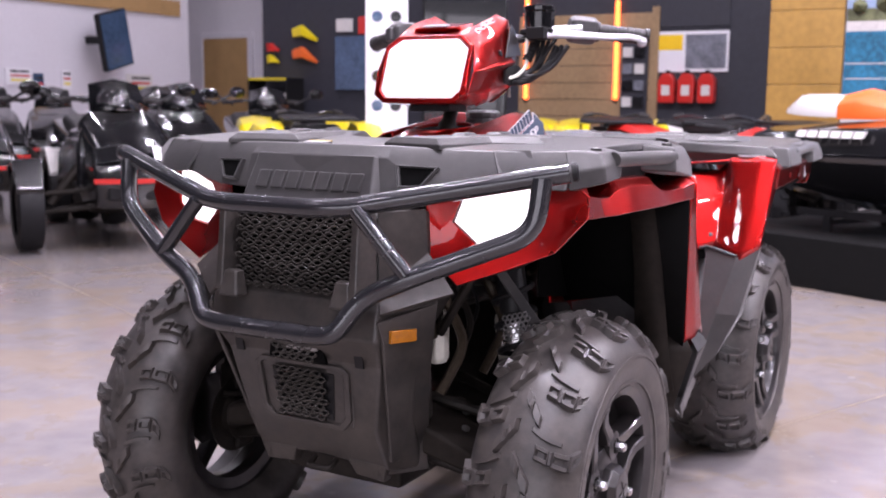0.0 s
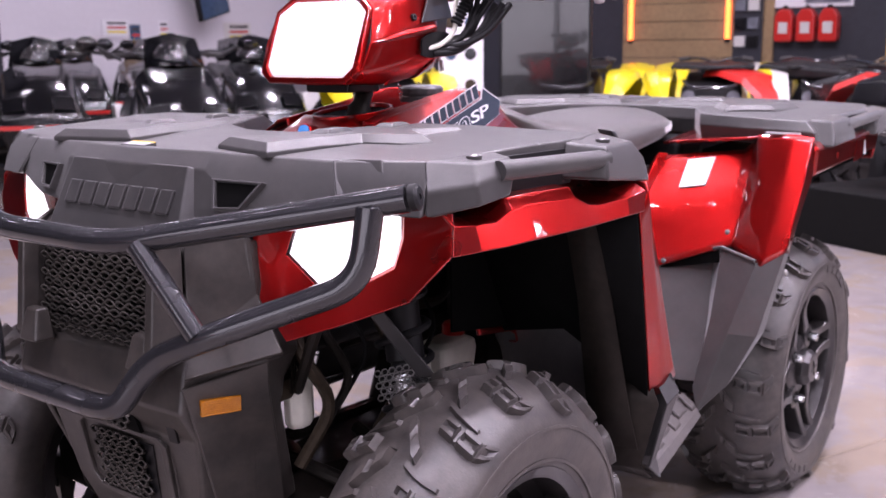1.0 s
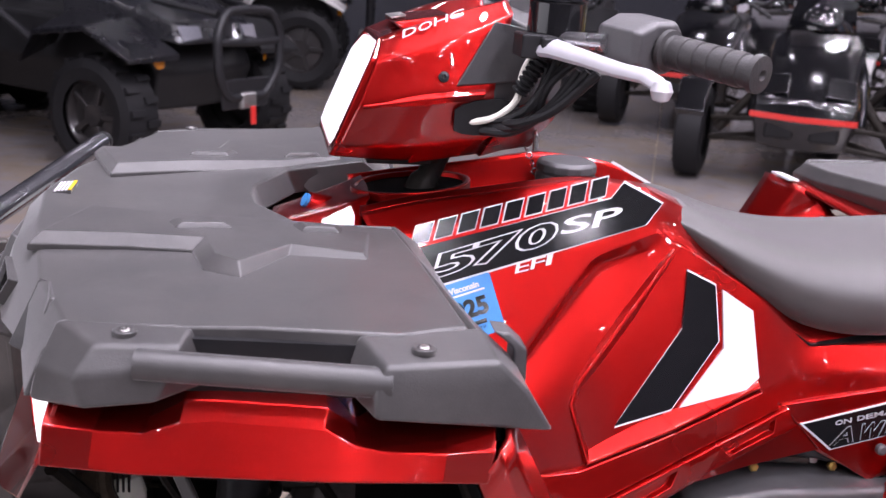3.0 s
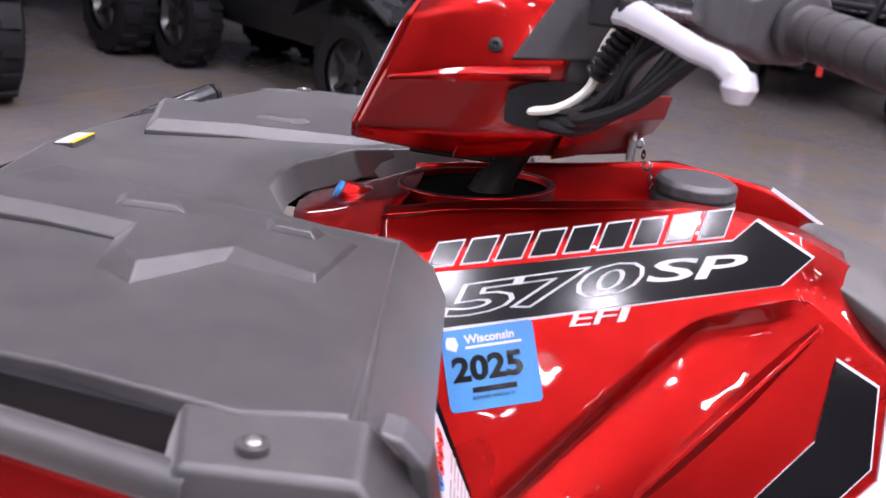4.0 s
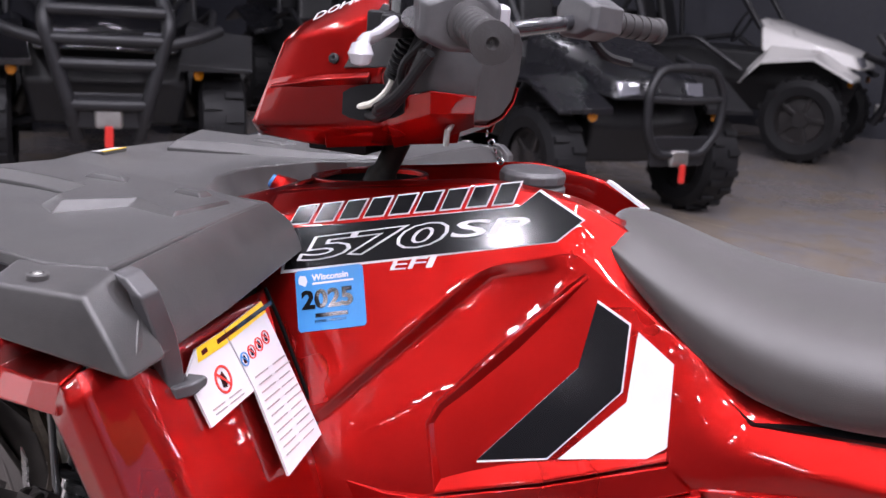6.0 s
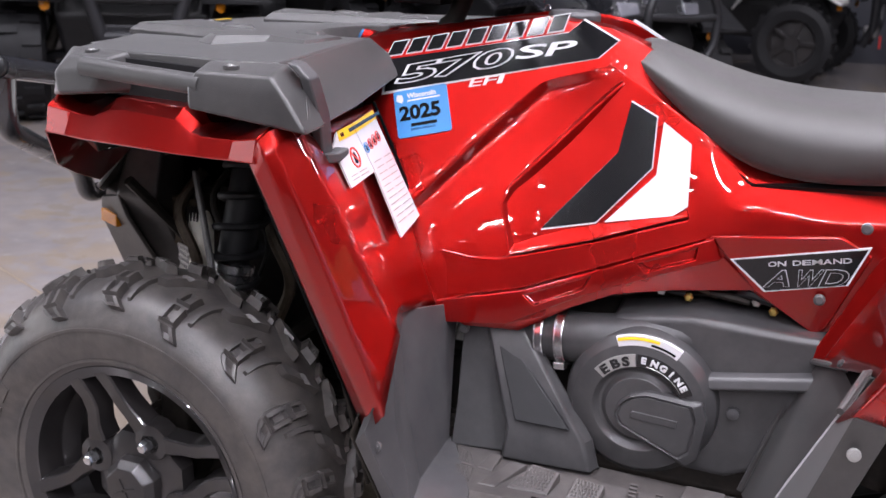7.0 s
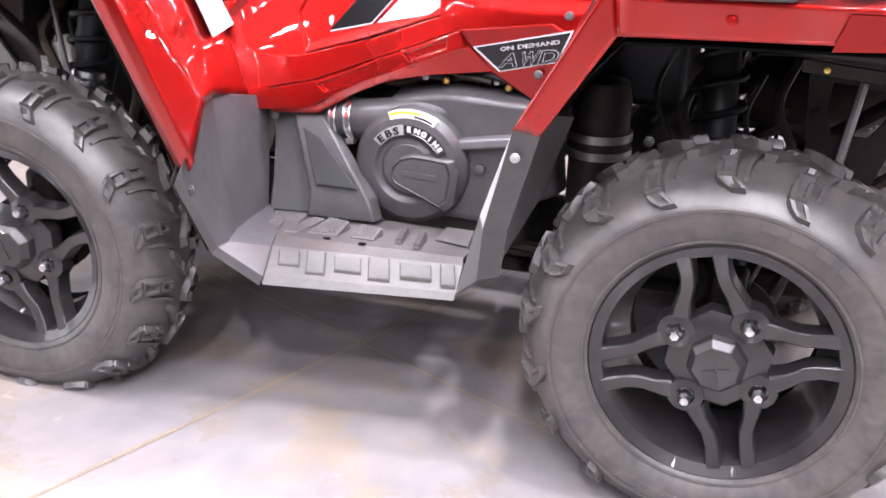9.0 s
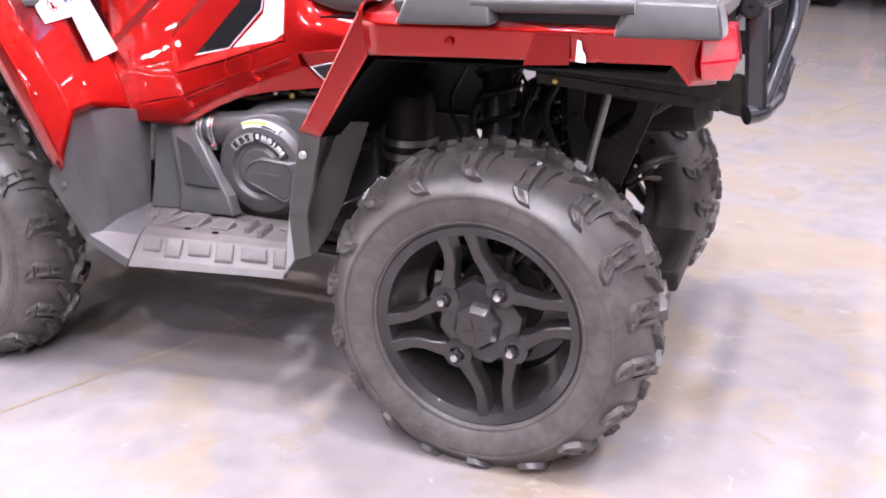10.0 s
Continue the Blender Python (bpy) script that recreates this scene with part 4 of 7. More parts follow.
for s in (1, -1):
    # lower slab of the panel, its raised band with two sunken slots, and the tucked facet below the band
    slab = lambda x, z, off=0.0: (x, s * (.327 + .131 * x - .175 * z + off), z)
    lip = [(.283, .640), (.235, .633), (.190, .634), (.060, .672), (-.072, .719)]
    over = [(.2765, .567), (.222, .580), (.157, .594), (-.0007, .6565), (-.101, .696)]
    lower = part("lower_panel", strip([slab(x, z, -.012) for x, z in lip], [slab(x, z, -.001) for x, z in lip], [slab(x, z, .0008) for x, z in over], [slab(x, z - .004, -.006) for x, z in over]), RED, tank, "flat lower slab of the red panel", bevel=.002, angle=14)
    top = [(.2755, .564), (.185, .585), (.153, .592), (.048, .634), (.030, .641), (-.008, .6565), (-.093, .690), (-.103, .694), (-.112, .697)]
    low = [(.2735, .531), (.165, .5405), (.120, .5655), (.066, .5935), (.034, .607), (-.030, .6325), (-.090, .656), (-.116, .6655), (-.125, .669)]
    band = [[slab(a[0] + (b[0] - a[0]) * f, a[1] + (b[1] - a[1]) * f, off) for a, b in zip(top, low)] for f, off in ((-.03, -.010), (0, .0062), (.18, .0062), (.72, .0062), (1, .0056), (1.04, -.012))]
    bm = strip(*band)
    bmesh.ops.recalc_face_normals(bm, faces=bm.faces)
    bm.faces.ensure_lookup_table()
    count = len(top) - 1
    slots = [bm.faces[2 * count + k] for k in (2, 5)]
    if slots[0].normal.y * s < 0:
        bmesh.ops.reverse_faces(bm, faces=bm.faces)
    bmesh.ops.inset_individual(bm, faces=slots, thickness=.0025, depth=-.009)
    part("panel_rib", bm, RED, lower, bevel=.0014, angle=14)
    tuck = [[(.150, .5455), (.069, .594), (-.034, .636), (-.128, .671)], [(.148, .540), (.012, .6005), (-.067, .6145), (-.176, .6275)]]
    part("tucked_facet", strip([slab(x, z, -.004) for x, z in tuck[0]], [slab(x, z, -.011) for x, z in tuck[1]], [slab(x, z, -.026) for x, z in tuck[1]]), RED, lower, bevel=.0015, angle=14)
    fin = [(-.106, .6985), (-.176, .6275), (-.262, .577), (-.278, .590), (-.322, .700), (-.280, .722)]
    part("rear_fin", loops(*[[(x, s * y, z) for x, z in fin] for y in (.170, .1872)]), RED, lower, bevel=.002, angle=14)
    # raised frame round the chevron's pocket: its outer side is steep, its inner side slopes into the pocket
    ridge = [(.052, .898), (.125, .817), (.194, .738), (.203, .712), (.178, .640), (.06, .676), (-.072, .723)]
    rows = []
    for k, (x, z) in enumerate(ridge):
        (xa, za), (xb, zb) = ridge[max(k - 1, 0)], ridge[min(k + 1, len(ridge) - 1)]
        dx, dz = Vector((xb - xa, zb - za)).normalized()
        inward = Vector((-dz, dx)) * -1
        high = (.003, .012, .016, .016, .015, .013, .004)[k]
        wide = (.005, .016, .022, .022, .022, .020, .008)[k]
        pts = [(x - inward.x * .006, z - inward.y * .006, -.006), (x, z, high), (x + inward.x * .004, z + inward.y * .004, high), (x + inward.x * wide, z + inward.y * wide, .0008), (x + inward.x * wide, z + inward.y * wide, -.010)]
        rows.append([(q[0], s * lay(CHEVRON, q[0], q[1], q[2])[1], q[1]) for q in pts])
    part("pocket_frame", loops(*rows), RED, tank, bevel=.002, angle=18)
    for p in ((-.309, .184, .738), (-.263, .198, .633)):
        part("body_bolt", lathe([(.008, -.004), (.008, .003), (.005, .005), (.001, .005)], 12, axis(mirrored([p], s)[0], (0, s, .1))), DARK, tank)

# -- seat --
seat_rings = []
for x, w, zt, zb in ((.055, .075, .955, .925), (.030, .105, .958, .905), (-.03, .140, .935, .865), (-.12, .172, .905, .800), (-.22, .188, .893, .783), (-.33, .190, .895, .795),
                     (-.45, .188, .905, .815), (-.58, .182, .907, .828), (-.67, .150, .902, .840), (-.72, .09, .892, .85)):
    seat_rings.append([(x, 0, zt), (x, w * .62, zt - .006), (x, w * .93, zt - .030), (x, w, zt * .45 + zb * .55), (x, w * .96, zb), (x, w * .6, zb - .01), (x, 0, zb - .01),
                       (x, -w * .6, zb - .01), (x, -w * .96, zb), (x, -w, zt * .45 + zb * .55), (x, -w * .93, zt - .030), (x, -w * .62, zt - .006)])
seat = part("seat", loops(*seat_rings), VINYL, quad, "smooth grey vinyl seat", subsurf=2)
for s in (1, -1):
    for k in range(7):
        x = -.555 - k * .0155
        y = .1835 - max(0, -.50 - x) * .10 - max(0, -.58 - x) * .30
        part("seat_logo_bar", plate([(0, 0), (.0125, 0), (.0135, .013), (.0012, .013)], -.012, .0045, facing((x, s * y, .846 + k * .0012), (-1, -.22 * s, .10) if s > 0 else (1, -.22, -.10), (0, -.25 * s, 1))), WHITE, seat, "white printed bar")
part("seat_base", loops(both([(.03, 0, .90), (.03, .09, .90), (-.15, .16, .775), (-.40, .16, .79), (-.56, .12, .82), (-.56, 0, .82)]), both([(.03, 0, .84), (.03, .08, .84), (-.15, .13, .74), (-.40, .13, .76), (-.56, .10, .80), (-.56, 0, .80)])), BLACK, quad)

# -- headlight pod --
rings = [[(.450, 0, 1.148), (.453, .080, 1.150), (.461, .110, 1.126), (.480, .122, 1.072), (.502, .117, 1.020), (.505, .092, 1.002), (.507, 0, 1.000)],
         [(.430, 0, 1.155), (.432, .086, 1.160), (.438, .120, 1.134), (.450, .130, 1.078), (.468, .122, 1.022), (.470, .092, 1.000), (.470, 0, .998)],
         [(.370, 0, 1.158), (.372, .094, 1.186), (.375, .126, 1.150), (.378, .138, 1.092), (.400, .124, 1.028), (.420, .090, .997), (.420, 0, .995)],
         [(.300, 0, 1.165), (.298, .080, 1.206), (.296, .112, 1.190), (.318, .137, 1.098), (.310, .122, 1.040), (.320, .086, 1.010), (.320, 0, 1.005)]]
pod = part("headlight_pod", loops(*[both(r) for r in rings], cap=False), RED, quad, "glossy red handlebar headlight pod", crown=22, solid=.003)
shell = [[(.302, 0, 1.163), (.300, .078, 1.200), (.300, .110, 1.186), (.320, .132, 1.096), (.312, .118, 1.042), (.320, .082, 1.012), (.320, 0, 1.008)],
         [(.250, 0, 1.170), (.250, .070, 1.185), (.250, .100, 1.165), (.262, .118, 1.110), (.262, .112, 1.062), (.262, .08, 1.030), (.262, 0, 1.025)],
         [(.212, 0, 1.155), (.212, .050, 1.155), (.212, .070, 1.135), (.216, .078, 1.100), (.222, .070, 1.062), (.228, .05, 1.045), (.228, 0, 1.04)]]
part("pod_shell", loops(*[both(r) for r in shell]), COVER, pod, "charcoal plastic rear shell", bevel=.005)
for s in (1, -1):
    part("pod_chin", strip(*[[(x, s * (y + .003 if y > .01 else 0), z - .003) for x, y, z in [tuple(Vector(r[3]).lerp(Vector(r[4]), .45))] + r[4:]] for r in shell]), RED, pod, "red underside of the headlight pod", solid=.003, bevel=.002)
lens = [(.454, .070, 1.140), (.466, .099, 1.118), (.501, .098, 1.030), (.508, .082, 1.014)]
ring = [(x, y, z) for x, y, z in lens] + [(x, -y, z) for x, y, z in reversed(lens)]
cpt = Vector((.482, 0, 1.075))
shrink = lambda k, d: [tuple(cpt + (Vector(p) - cpt) * k + Vector((.9, 0, .35)) * d) for p in ring]
part("pod_headlight", loops(shrink(1.0, -.02), shrink(1.0, .003), shrink(.94, .007)), PODLIGHT, pod, "lit white headlight lens", bevel=.003)
rim = [(.450, .080, 1.150), (.461, .110, 1.126), (.502, .115, 1.020), (.506, .090, 1.002)]
ring2 = [(x, y, z) for x, y, z in rim] + [(x, -y, z) for x, y, z in reversed(rim)]
part("lens_frame", loops([(x - .004, y, z) for x, y, z in ring2], [(x + .006, y * .985, z) for x, y, z in ring2], shrink(1.03, .005), shrink(1.01, -.006), cap=False), RED, pod, bevel=.003)
part("gauge_hood", loops([(.425, -.062, 1.158), (.425, .062, 1.158), (.39, .066, 1.160), (.39, -.066, 1.160)], [(.435, -.055, 1.168), (.435, .055, 1.168), (.36, .060, 1.182), (.36, -.060, 1.182)]), RED, pod, bevel=.005)
part("gauge_label", plate([(-.03, -.01), (.03, -.01), (.026, .01), (-.026, .01)], 0, .002, facing((.425, 0, 1.172), (0, 1, 0), (-1, 0, .2))), DULL, pod)
for s in (1, -1):
    crease = [[(.476, .121, 1.074), (.474, .126, 1.070), (.476, .121, 1.064)], [(.400, .136, 1.092), (.398, .144, 1.086), (.400, .134, 1.076)], [(.330, .138, 1.102), (.328, .148, 1.096), (.332, .136, 1.086)]]
    part("side_crease", loops(*[mirrored(r, s) for r in crease]), RED, pod, bevel=.003)
    vent = [(.366, .137, 1.102), (.322, .128, 1.180), (.262, .108, 1.170), (.262, .126, 1.112)]
    part("side_vent_panel", loops(mirrored(vent, s), mirrored([(x, y + .004, z + .001) for x, y, z in vent], s)), COVER, pod, "charcoal side panel", bevel=.002)
    hole = [(.355 + .040 * max(-1, min(1, 1.3 * math.cos(a))) - .03, s * .1355, 1.066 + .022 * math.sin(a) - .006 * math.cos(a)) for a in (math.tau * i / 20 for i in range(20))]
    part("cable_opening", loops(hole, [(x, y + s * .004, z) for x, y, z in hole]), BLACK, pod)
    part("pod_bolt", lathe([(.0065, 0), (.0065, .003), (.003, .004), (.001, .002)], 12, axis((.381, s * .134, 1.112), (0, s, .3))), BLACK, pod)
    skirt = [[(.412, .088, .998), (.405, .110, 1.025)], [(.330, .080, 1.010), (.318, .116, 1.040)], [(.245, .060, 1.020), (.235, .070, 1.060)]]
    part("lower_skirt", strip(*[mirrored(r, s) for r in skirt]), RED, pod, solid=.004, bevel=.002)
fitted_letters("pod_letter", "DOHC", [(.428, .1010, 1.1505), (.356, .1070, 1.1815), (.4268, .0930, 1.1590)], WHITE, pod, .0035, .0)
part("steering_stem", lathe([(.022, 0), (.022, .03), (.016, .04), (.016, .09), (.030, .10), (.030, .11), (.001, .11)], 16, pose(.385, 0, .925, 0, -24)), MATT, quad)
part("stem_bracket", box((.375, -.05, .985), (.46, .05, 1.0)), BLACK, quad, bevel=.003)
part("ignition_key", tube([(.247, .075, 1.045), (.247, .092, 1.036), (.247, .094, 1.018)], .004, 8), DULL, pod, "key in the ignition")
chain = bmesh.new()
for k in range(7):
    add_lathe(chain, [(.004, -.0012), (.0055, 0), (.004, .0012), (.003, 0), (.004, -.0012)], 10, axis((.243 - .006 * k, -.02 - .003 * k, 1.035 - .012 * k), ((1, .3, 0) if k % 2 else (0, 1, .2))))
part("key_chain", chain, STEEL, pod)

# -- handlebar --
bars = part("handlebar", tube([(.100, .372, 1.160), (.170, .255, 1.172), (.262, .10, 1.150), (.275, 0, 1.140), (.262, -.10, 1.150), (.170, -.255, 1.172), (.100, -.372, 1.160)], .011, 12, .05), TUBE, quad, "black steel handlebar")
for s in (1, -1):
    a, b = Vector((.160, s * .272, 1.170)), Vector((.098, s * .376, 1.159))
    m = axis(a, b - a)
    ln = (b - a).length
    prof = [(.001, 0), (.023, 0), (.023, .006), (.018, .008), (.0175, .012)]
    for k in range(5):
        h = .014 + k * (ln - .03) / 5
        prof += [(.0185, h), (.0185, h + .014), (.0168, h + .015), (.0168, h + .018)]
    prof += [(.0165, ln - .010), (.020, ln - .008), (.020, ln), (.006, ln + .002), (.003, ln - .004), (.001, ln - .004)]
    part("grip", lathe(prof, 18, m, cap=False), GRIP, bars, "ribbed dark rubber grip")
    part("switch_block", loops(*[[m @ Vector((.033 * k * cx, .030 * k * cy, h)) for cx, cy in ((1, -.6), (1, .6), (.6, 1), (-.6, 1), (-1.5, .6), (-1.5, -.6), (-.6, -1), (.6, -1))] for h, k in ((-.066, .82), (-.058, 1), (-.010, 1), (-.003, .85))]), DARK, bars, "charcoal switch housing", bevel=.003)
    part("thumb_switch", box((-.012, -.016, -.052), (.010, .016, -.024), m @ Matrix.Translation((.036, 0, 0))), LEVER if s > 0 else DARK, bars, bevel=.004)
    if s < 0:
        part("throttle_lever", tube([(.175, -.262, 1.150), (.150, -.270, 1.120), (.120, -.305, 1.112)], .007, 8, .02), BLACK, bars)
        continue
    lever = [(.292, .178, 1.158), (.272, .215, 1.160), (.252, .275, 1.156), (.234, .335, 1.152), (.222, .376, 1.152), (.215, .394, 1.147), (.2125, .400, 1.141)]
    lb = bmesh.new()
    rows = []
    for (p, side, up), w in zip(path_frames(lever), (.0125, .0125, .010, .009, .0085, .0082, .008)):
        rows.append([p + side * (w * math.cos(t)) + up * (w * .62 * math.sin(t)) for t in (math.tau * i / 12 for i in range(12))])
    add_loops(lb, rows)
    part("brake_lever", lb, LEVER, bars, "silver painted brake lever")
    part("lever_knob", lathe([(.001, -.011), (.008, -.009), (.0115, 0), (.008, .009), (.001, .011)], 14, axis(lever[-1], (0, 0, 1)), cap=False), LEVER, bars)
    part("lever_perch", box((.262, .160, 1.146), (.306, .205, 1.174)), BLACK, bars, bevel=.003)
part("brake_reservoir", lathe([(.001, -.004), (.030, -.004), (.034, 0), (.034, .040), (.036, .042), (.036, .052), (.03, .055), (.001, .055)], 22, pose(.258, .172, 1.170)), INK, bars, "black brake fluid reservoir", bevel=.002)
part("reservoir_bracket", box((.245, .135, 1.158), (.285, .215, 1.172)), BLACK, bars, bevel=.004)
part("master_cylinder", tube([(.255, .20, 1.168), (.225, .262, 1.172)], .011, 12), STEEL, bars)
for k, (r, mat) in enumerate(((.0045, BLACK), (.0055, BLACK), (.004, BLACK), (.005, BLACK))):
    part("cable", tube([(.335 - .012 * k, .130, 1.062 + .004 * k), (.300 - .01 * k, .165 + .004 * k, 1.066 + .005 * k), (.268, .175 + .006 * k, 1.105 + .004 * k), (.262 - .01 * k, .170 + .01 * k, 1.150)], r, 8, .04), mat, bars)
bellows = []
for k in range(9):
    bellows += [(.0085, .007 * k), (.0115, .007 * k + .002), (.0115, .007 * k + .004), (.0085, .007 * k + .006)]
part("rubber_bellows", lathe(bellows, 12, axis((.292, .158, 1.100), (-.5, .25, 1)), cap=False), BLACK, bars)
for k in range(3):
    part("thick_cable", tube([(.330 - .01 * k, .138, 1.050 + .006 * k), (.300, .168 + .006 * k, 1.052 + .006 * k), (.262, .190 + .008 * k, 1.085), (.235 - .008 * k, .205 + .01 * k, 1.135)], .0062, 10, .04), BLACK, bars)
part("clutch_hose", tube([(.348, .134, 1.058), (.318, .150, 1.066), (.292, .158, 1.09), (.290, .155, 1.125), (.275, .150, 1.150)], .0042, 8, .03), TANK, bars, "cream hydraulic hose")

# -- rear fenders and rear rack --
for s in (1, -1):
    sheet = [[(-.270, .200, .540), (-.345, .200, .70), (-.470, .205, .800)],
             [(-.330, .415, .622), (-.410, .415, .745), (-.500, .400, .822)],
             [(-.338, .440, .628), (-.420, .440, .762), (-.492, .425, .842)],
             [(-.318, .478, .612), (-.400, .470, .760), (-.452, .447, .862)],
             [(-.296, .520, .600), (-.378, .530, .760), (-.432, .535, .868)],
             [(-.312, .568, .632), (-.385, .572, .760), (-.442, .574, .862)],
             [(-.352, .562, .622), (-.405, .566, .705), (-.452, .572, .778)]]
    fender = part("rear_fender", strip(*[mirrored(r, s) for r in sheet]), RED, quad, "glossy metallic red rear fender", solid=.005, crown=24)
    band = [[(-.452, .572, .778), (-.70, .574, .788), (-.960, .572, .797), (-.985, .56, .765), (-1.020, .50, .760)],
            [(-.446, .578, .832), (-.70, .580, .838), (-.972, .578, .845), (-.994, .57, .842), (-1.032, .51, .846)],
            [(-.442, .566, .848), (-.70, .566, .846), (-.975, .560, .852), (-.994, .55, .852), (-1.030, .50, .856)],
            [(-.450, .50, .862), (-.70, .50, .866), (-.97, .49, .868), (-.99, .49, .868), (-1.02, .47, .868)],
            [(-.50, .20, .83), (-.70, .20, .85), (-.97, .20, .86), (-.99, .20, .86), (-1.02, .20, .86)]]
    part("arch_band", strip(*[mirrored(r, s) for r in band]), RED, fender, solid=.005, crown=7)
    # liner in near-black, so the shade under the rear fender is in its colour
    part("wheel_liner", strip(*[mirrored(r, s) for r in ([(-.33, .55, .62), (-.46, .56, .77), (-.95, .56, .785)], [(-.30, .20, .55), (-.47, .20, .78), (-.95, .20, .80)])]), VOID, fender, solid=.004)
    part("tail_lamp", loops(mirrored([(-.998, .562, .848), (-1.040, .500, .852), (-1.040, .45, .852), (-.99, .45, .852)], s), mirrored([(-1.000, .566, .80), (-1.052, .505, .80), (-1.052, .45, .80), (-.99, .45, .80)], s),
                            mirrored([(-1.002, .545, .772), (-1.040, .495, .765), (-1.040, .45, .765), (-.99, .45, .765)], s)), REDLENS, fender, "red tail lamp lens", bevel=.004)
    part("fender_label", plate([(-.018, -.056), (.042, -.056), (.028, .032), (-.036, .032)], -.003, .0012, facing((-.445, s * .316, .7785), (.044, -.203, -.031) if s > 0 else (-.044, -.203, .031), (-.106, 0, .087))), WHITE, fender, "blank white label")
    part("fender_label", plate([(-.036, -.010), (.036, -.010), (.034, .014), (-.034, .014)], -.003, .0012, facing((-.447, s * .505, .8672), (.01, -1, 0), (-1, 0, -.1))), WHITE, fender, "blank white label")
    flange = [[(-.262, .196, .545), (-.258, .214, .548), (-.280, .222, .550)], [(-.338, .196, .70), (-.330, .214, .706), (-.352, .224, .700)], [(-.452, .200, .800), (-.448, .214, .812), (-.476, .226, .808)]]
    part("fender_flange", loops(*[mirrored(r, s) for r in flange]), RED, fender, bevel=.002, angle=20)
    for q in ((-.300, .300, .585), (-.352, .425, .655), (-.44, .425, .77)):
        part("fender_rivet", lathe([(.006, -.004), (.006, .002), (.001, .004)], 10, axis(mirrored([q], s)[0], (.8, 0, .5))), DARK, fender)
    if s > 0:
        wm = facing((-.812, .5815, .792), (-1, 0, .02), (0, 0, 1))
        part("torn_sticker", plate([(0, .002), (.017, 0), (.016, .012), (.011, .020), (.008, .034), (.002, .036)], 0, .0012, wm), WHITE, fender, "torn white sticker")
        part("clear_film", plate([(-.085, -.008), (-.01, -.004), (-.01, .040), (-.068, .040)], 0, .001, wm), RED, fender)
    for k in range(1):
        part("grab_bolt", lathe([(.008, 0), (.008, .003), (.004, .004), (.001, .004)], 12, axis((-.60, s * .58, .81), (0, s, 0))), RED, fender)
rtop = [(-.74, 0, .902), (-.72, .185, .900), (-.56, .265, .898), (-.50, .44, .895), (-.505, .535, .892), (-.64, .55, .894), (-.90, .556, .900), (-.985, .53, .905), (-1.01, .40, .908), (-1.02, 0, .908)]
rmid = [(-.73, 0, .875), (-.71, .190, .872), (-.545, .270, .872), (-.485, .45, .870), (-.492, .56, .866), (-.64, .555, .872), (-.90, .562, .878), (-1.01, .55, .882), (-1.035, .41, .885), (-1.045, 0, .885)]
rlow = [(-.74, 0, .842), (-.72, .185, .832), (-.56, .27, .838), (-.50, .45, .838), (-.505, .55, .832), (-.64, .54, .842), (-.90, .545, .850), (-1.00, .54, .855), (-1.02, .40, .855), (-1.03, 0, .855)]
rrack = part("rear_rack", loops(both(rlow), both(rmid), both(rtop)), GREY, quad, "matt grey moulded plastic rear rack", bevel=.004)
for s in (1, -1):
    out = [(-.77, .05), (-.755, .22), (-.62, .30), (-.66, .34), (-.70, .40), (-.82, .42), (-.86, .33), (-.96, .36), (-.985, .20), (-.985, .05)]
    inn = [(-.782, .062), (-.768, .232), (-.640, .306), (-.668, .330), (-.702, .382), (-.815, .402), (-.852, .312), (-.952, .342), (-.972, .195), (-.972, .062)]
    slope_pad([(x, s * y) for x, y in out], [(x, s * y) for x, y in inn], .901, .012, rrack)
    pad([(x, s * y) for x, y in ((-.80, .10), (-.90, .12), (-.90, .20), (-.82, .22))], .913, .007, .2, rrack)
    for x0, x1 in ((-.515, -.665), (-.875, -1.02)):
        a = [(x0, .535, .896), (x1, .540, .900), (x1, .585, .892), (x0 - .02, .582, .890)]
        b = [(x0 + .012, .535, .860), (x1 - .012, .540, .865), (x1 - .010, .596, .858), (x0 - .006, .594, .856)]
        c = [(x0 + .020, .535, .834), (x1 - .016, .540, .842), (x1 - .012, .598, .842), (x0 + .004, .597, .836)]
        part("rail_housing", loops(mirrored(c, s), mirrored(b, s), mirrored(a, s)), GREY, rrack, bevel=.006)
    part("carry_tube", tube([(-.64, s * .578, .874), (-.90, s * .582, .883)], .0135, 16), GREY, rrack)
    part("tube_recess", box((-.90, min(s * .54, s * .562), .84), (-.64, max(s * .54, s * .562), .89)), BLACK, rrack)
rb = part("rear_bumper", tube([(-1.048, .322, .862), (-1.056, .300, .866), (-1.108, .18, .884), (-1.108, -.18, .884), (-1.056, -.300, .866), (-1.048, -.322, .862)], .018, 16, .03), TUBE, quad, "black steel rear bumper")
part("lower_rail", tube([(-1.058, .318, .676), (-1.082, .300, .680), (-1.098, .20, .684), (-1.098, -.20, .684), (-1.082, -.300, .680), (-1.058, -.318, .676)], .018, 16, .03), TUBE, rb)
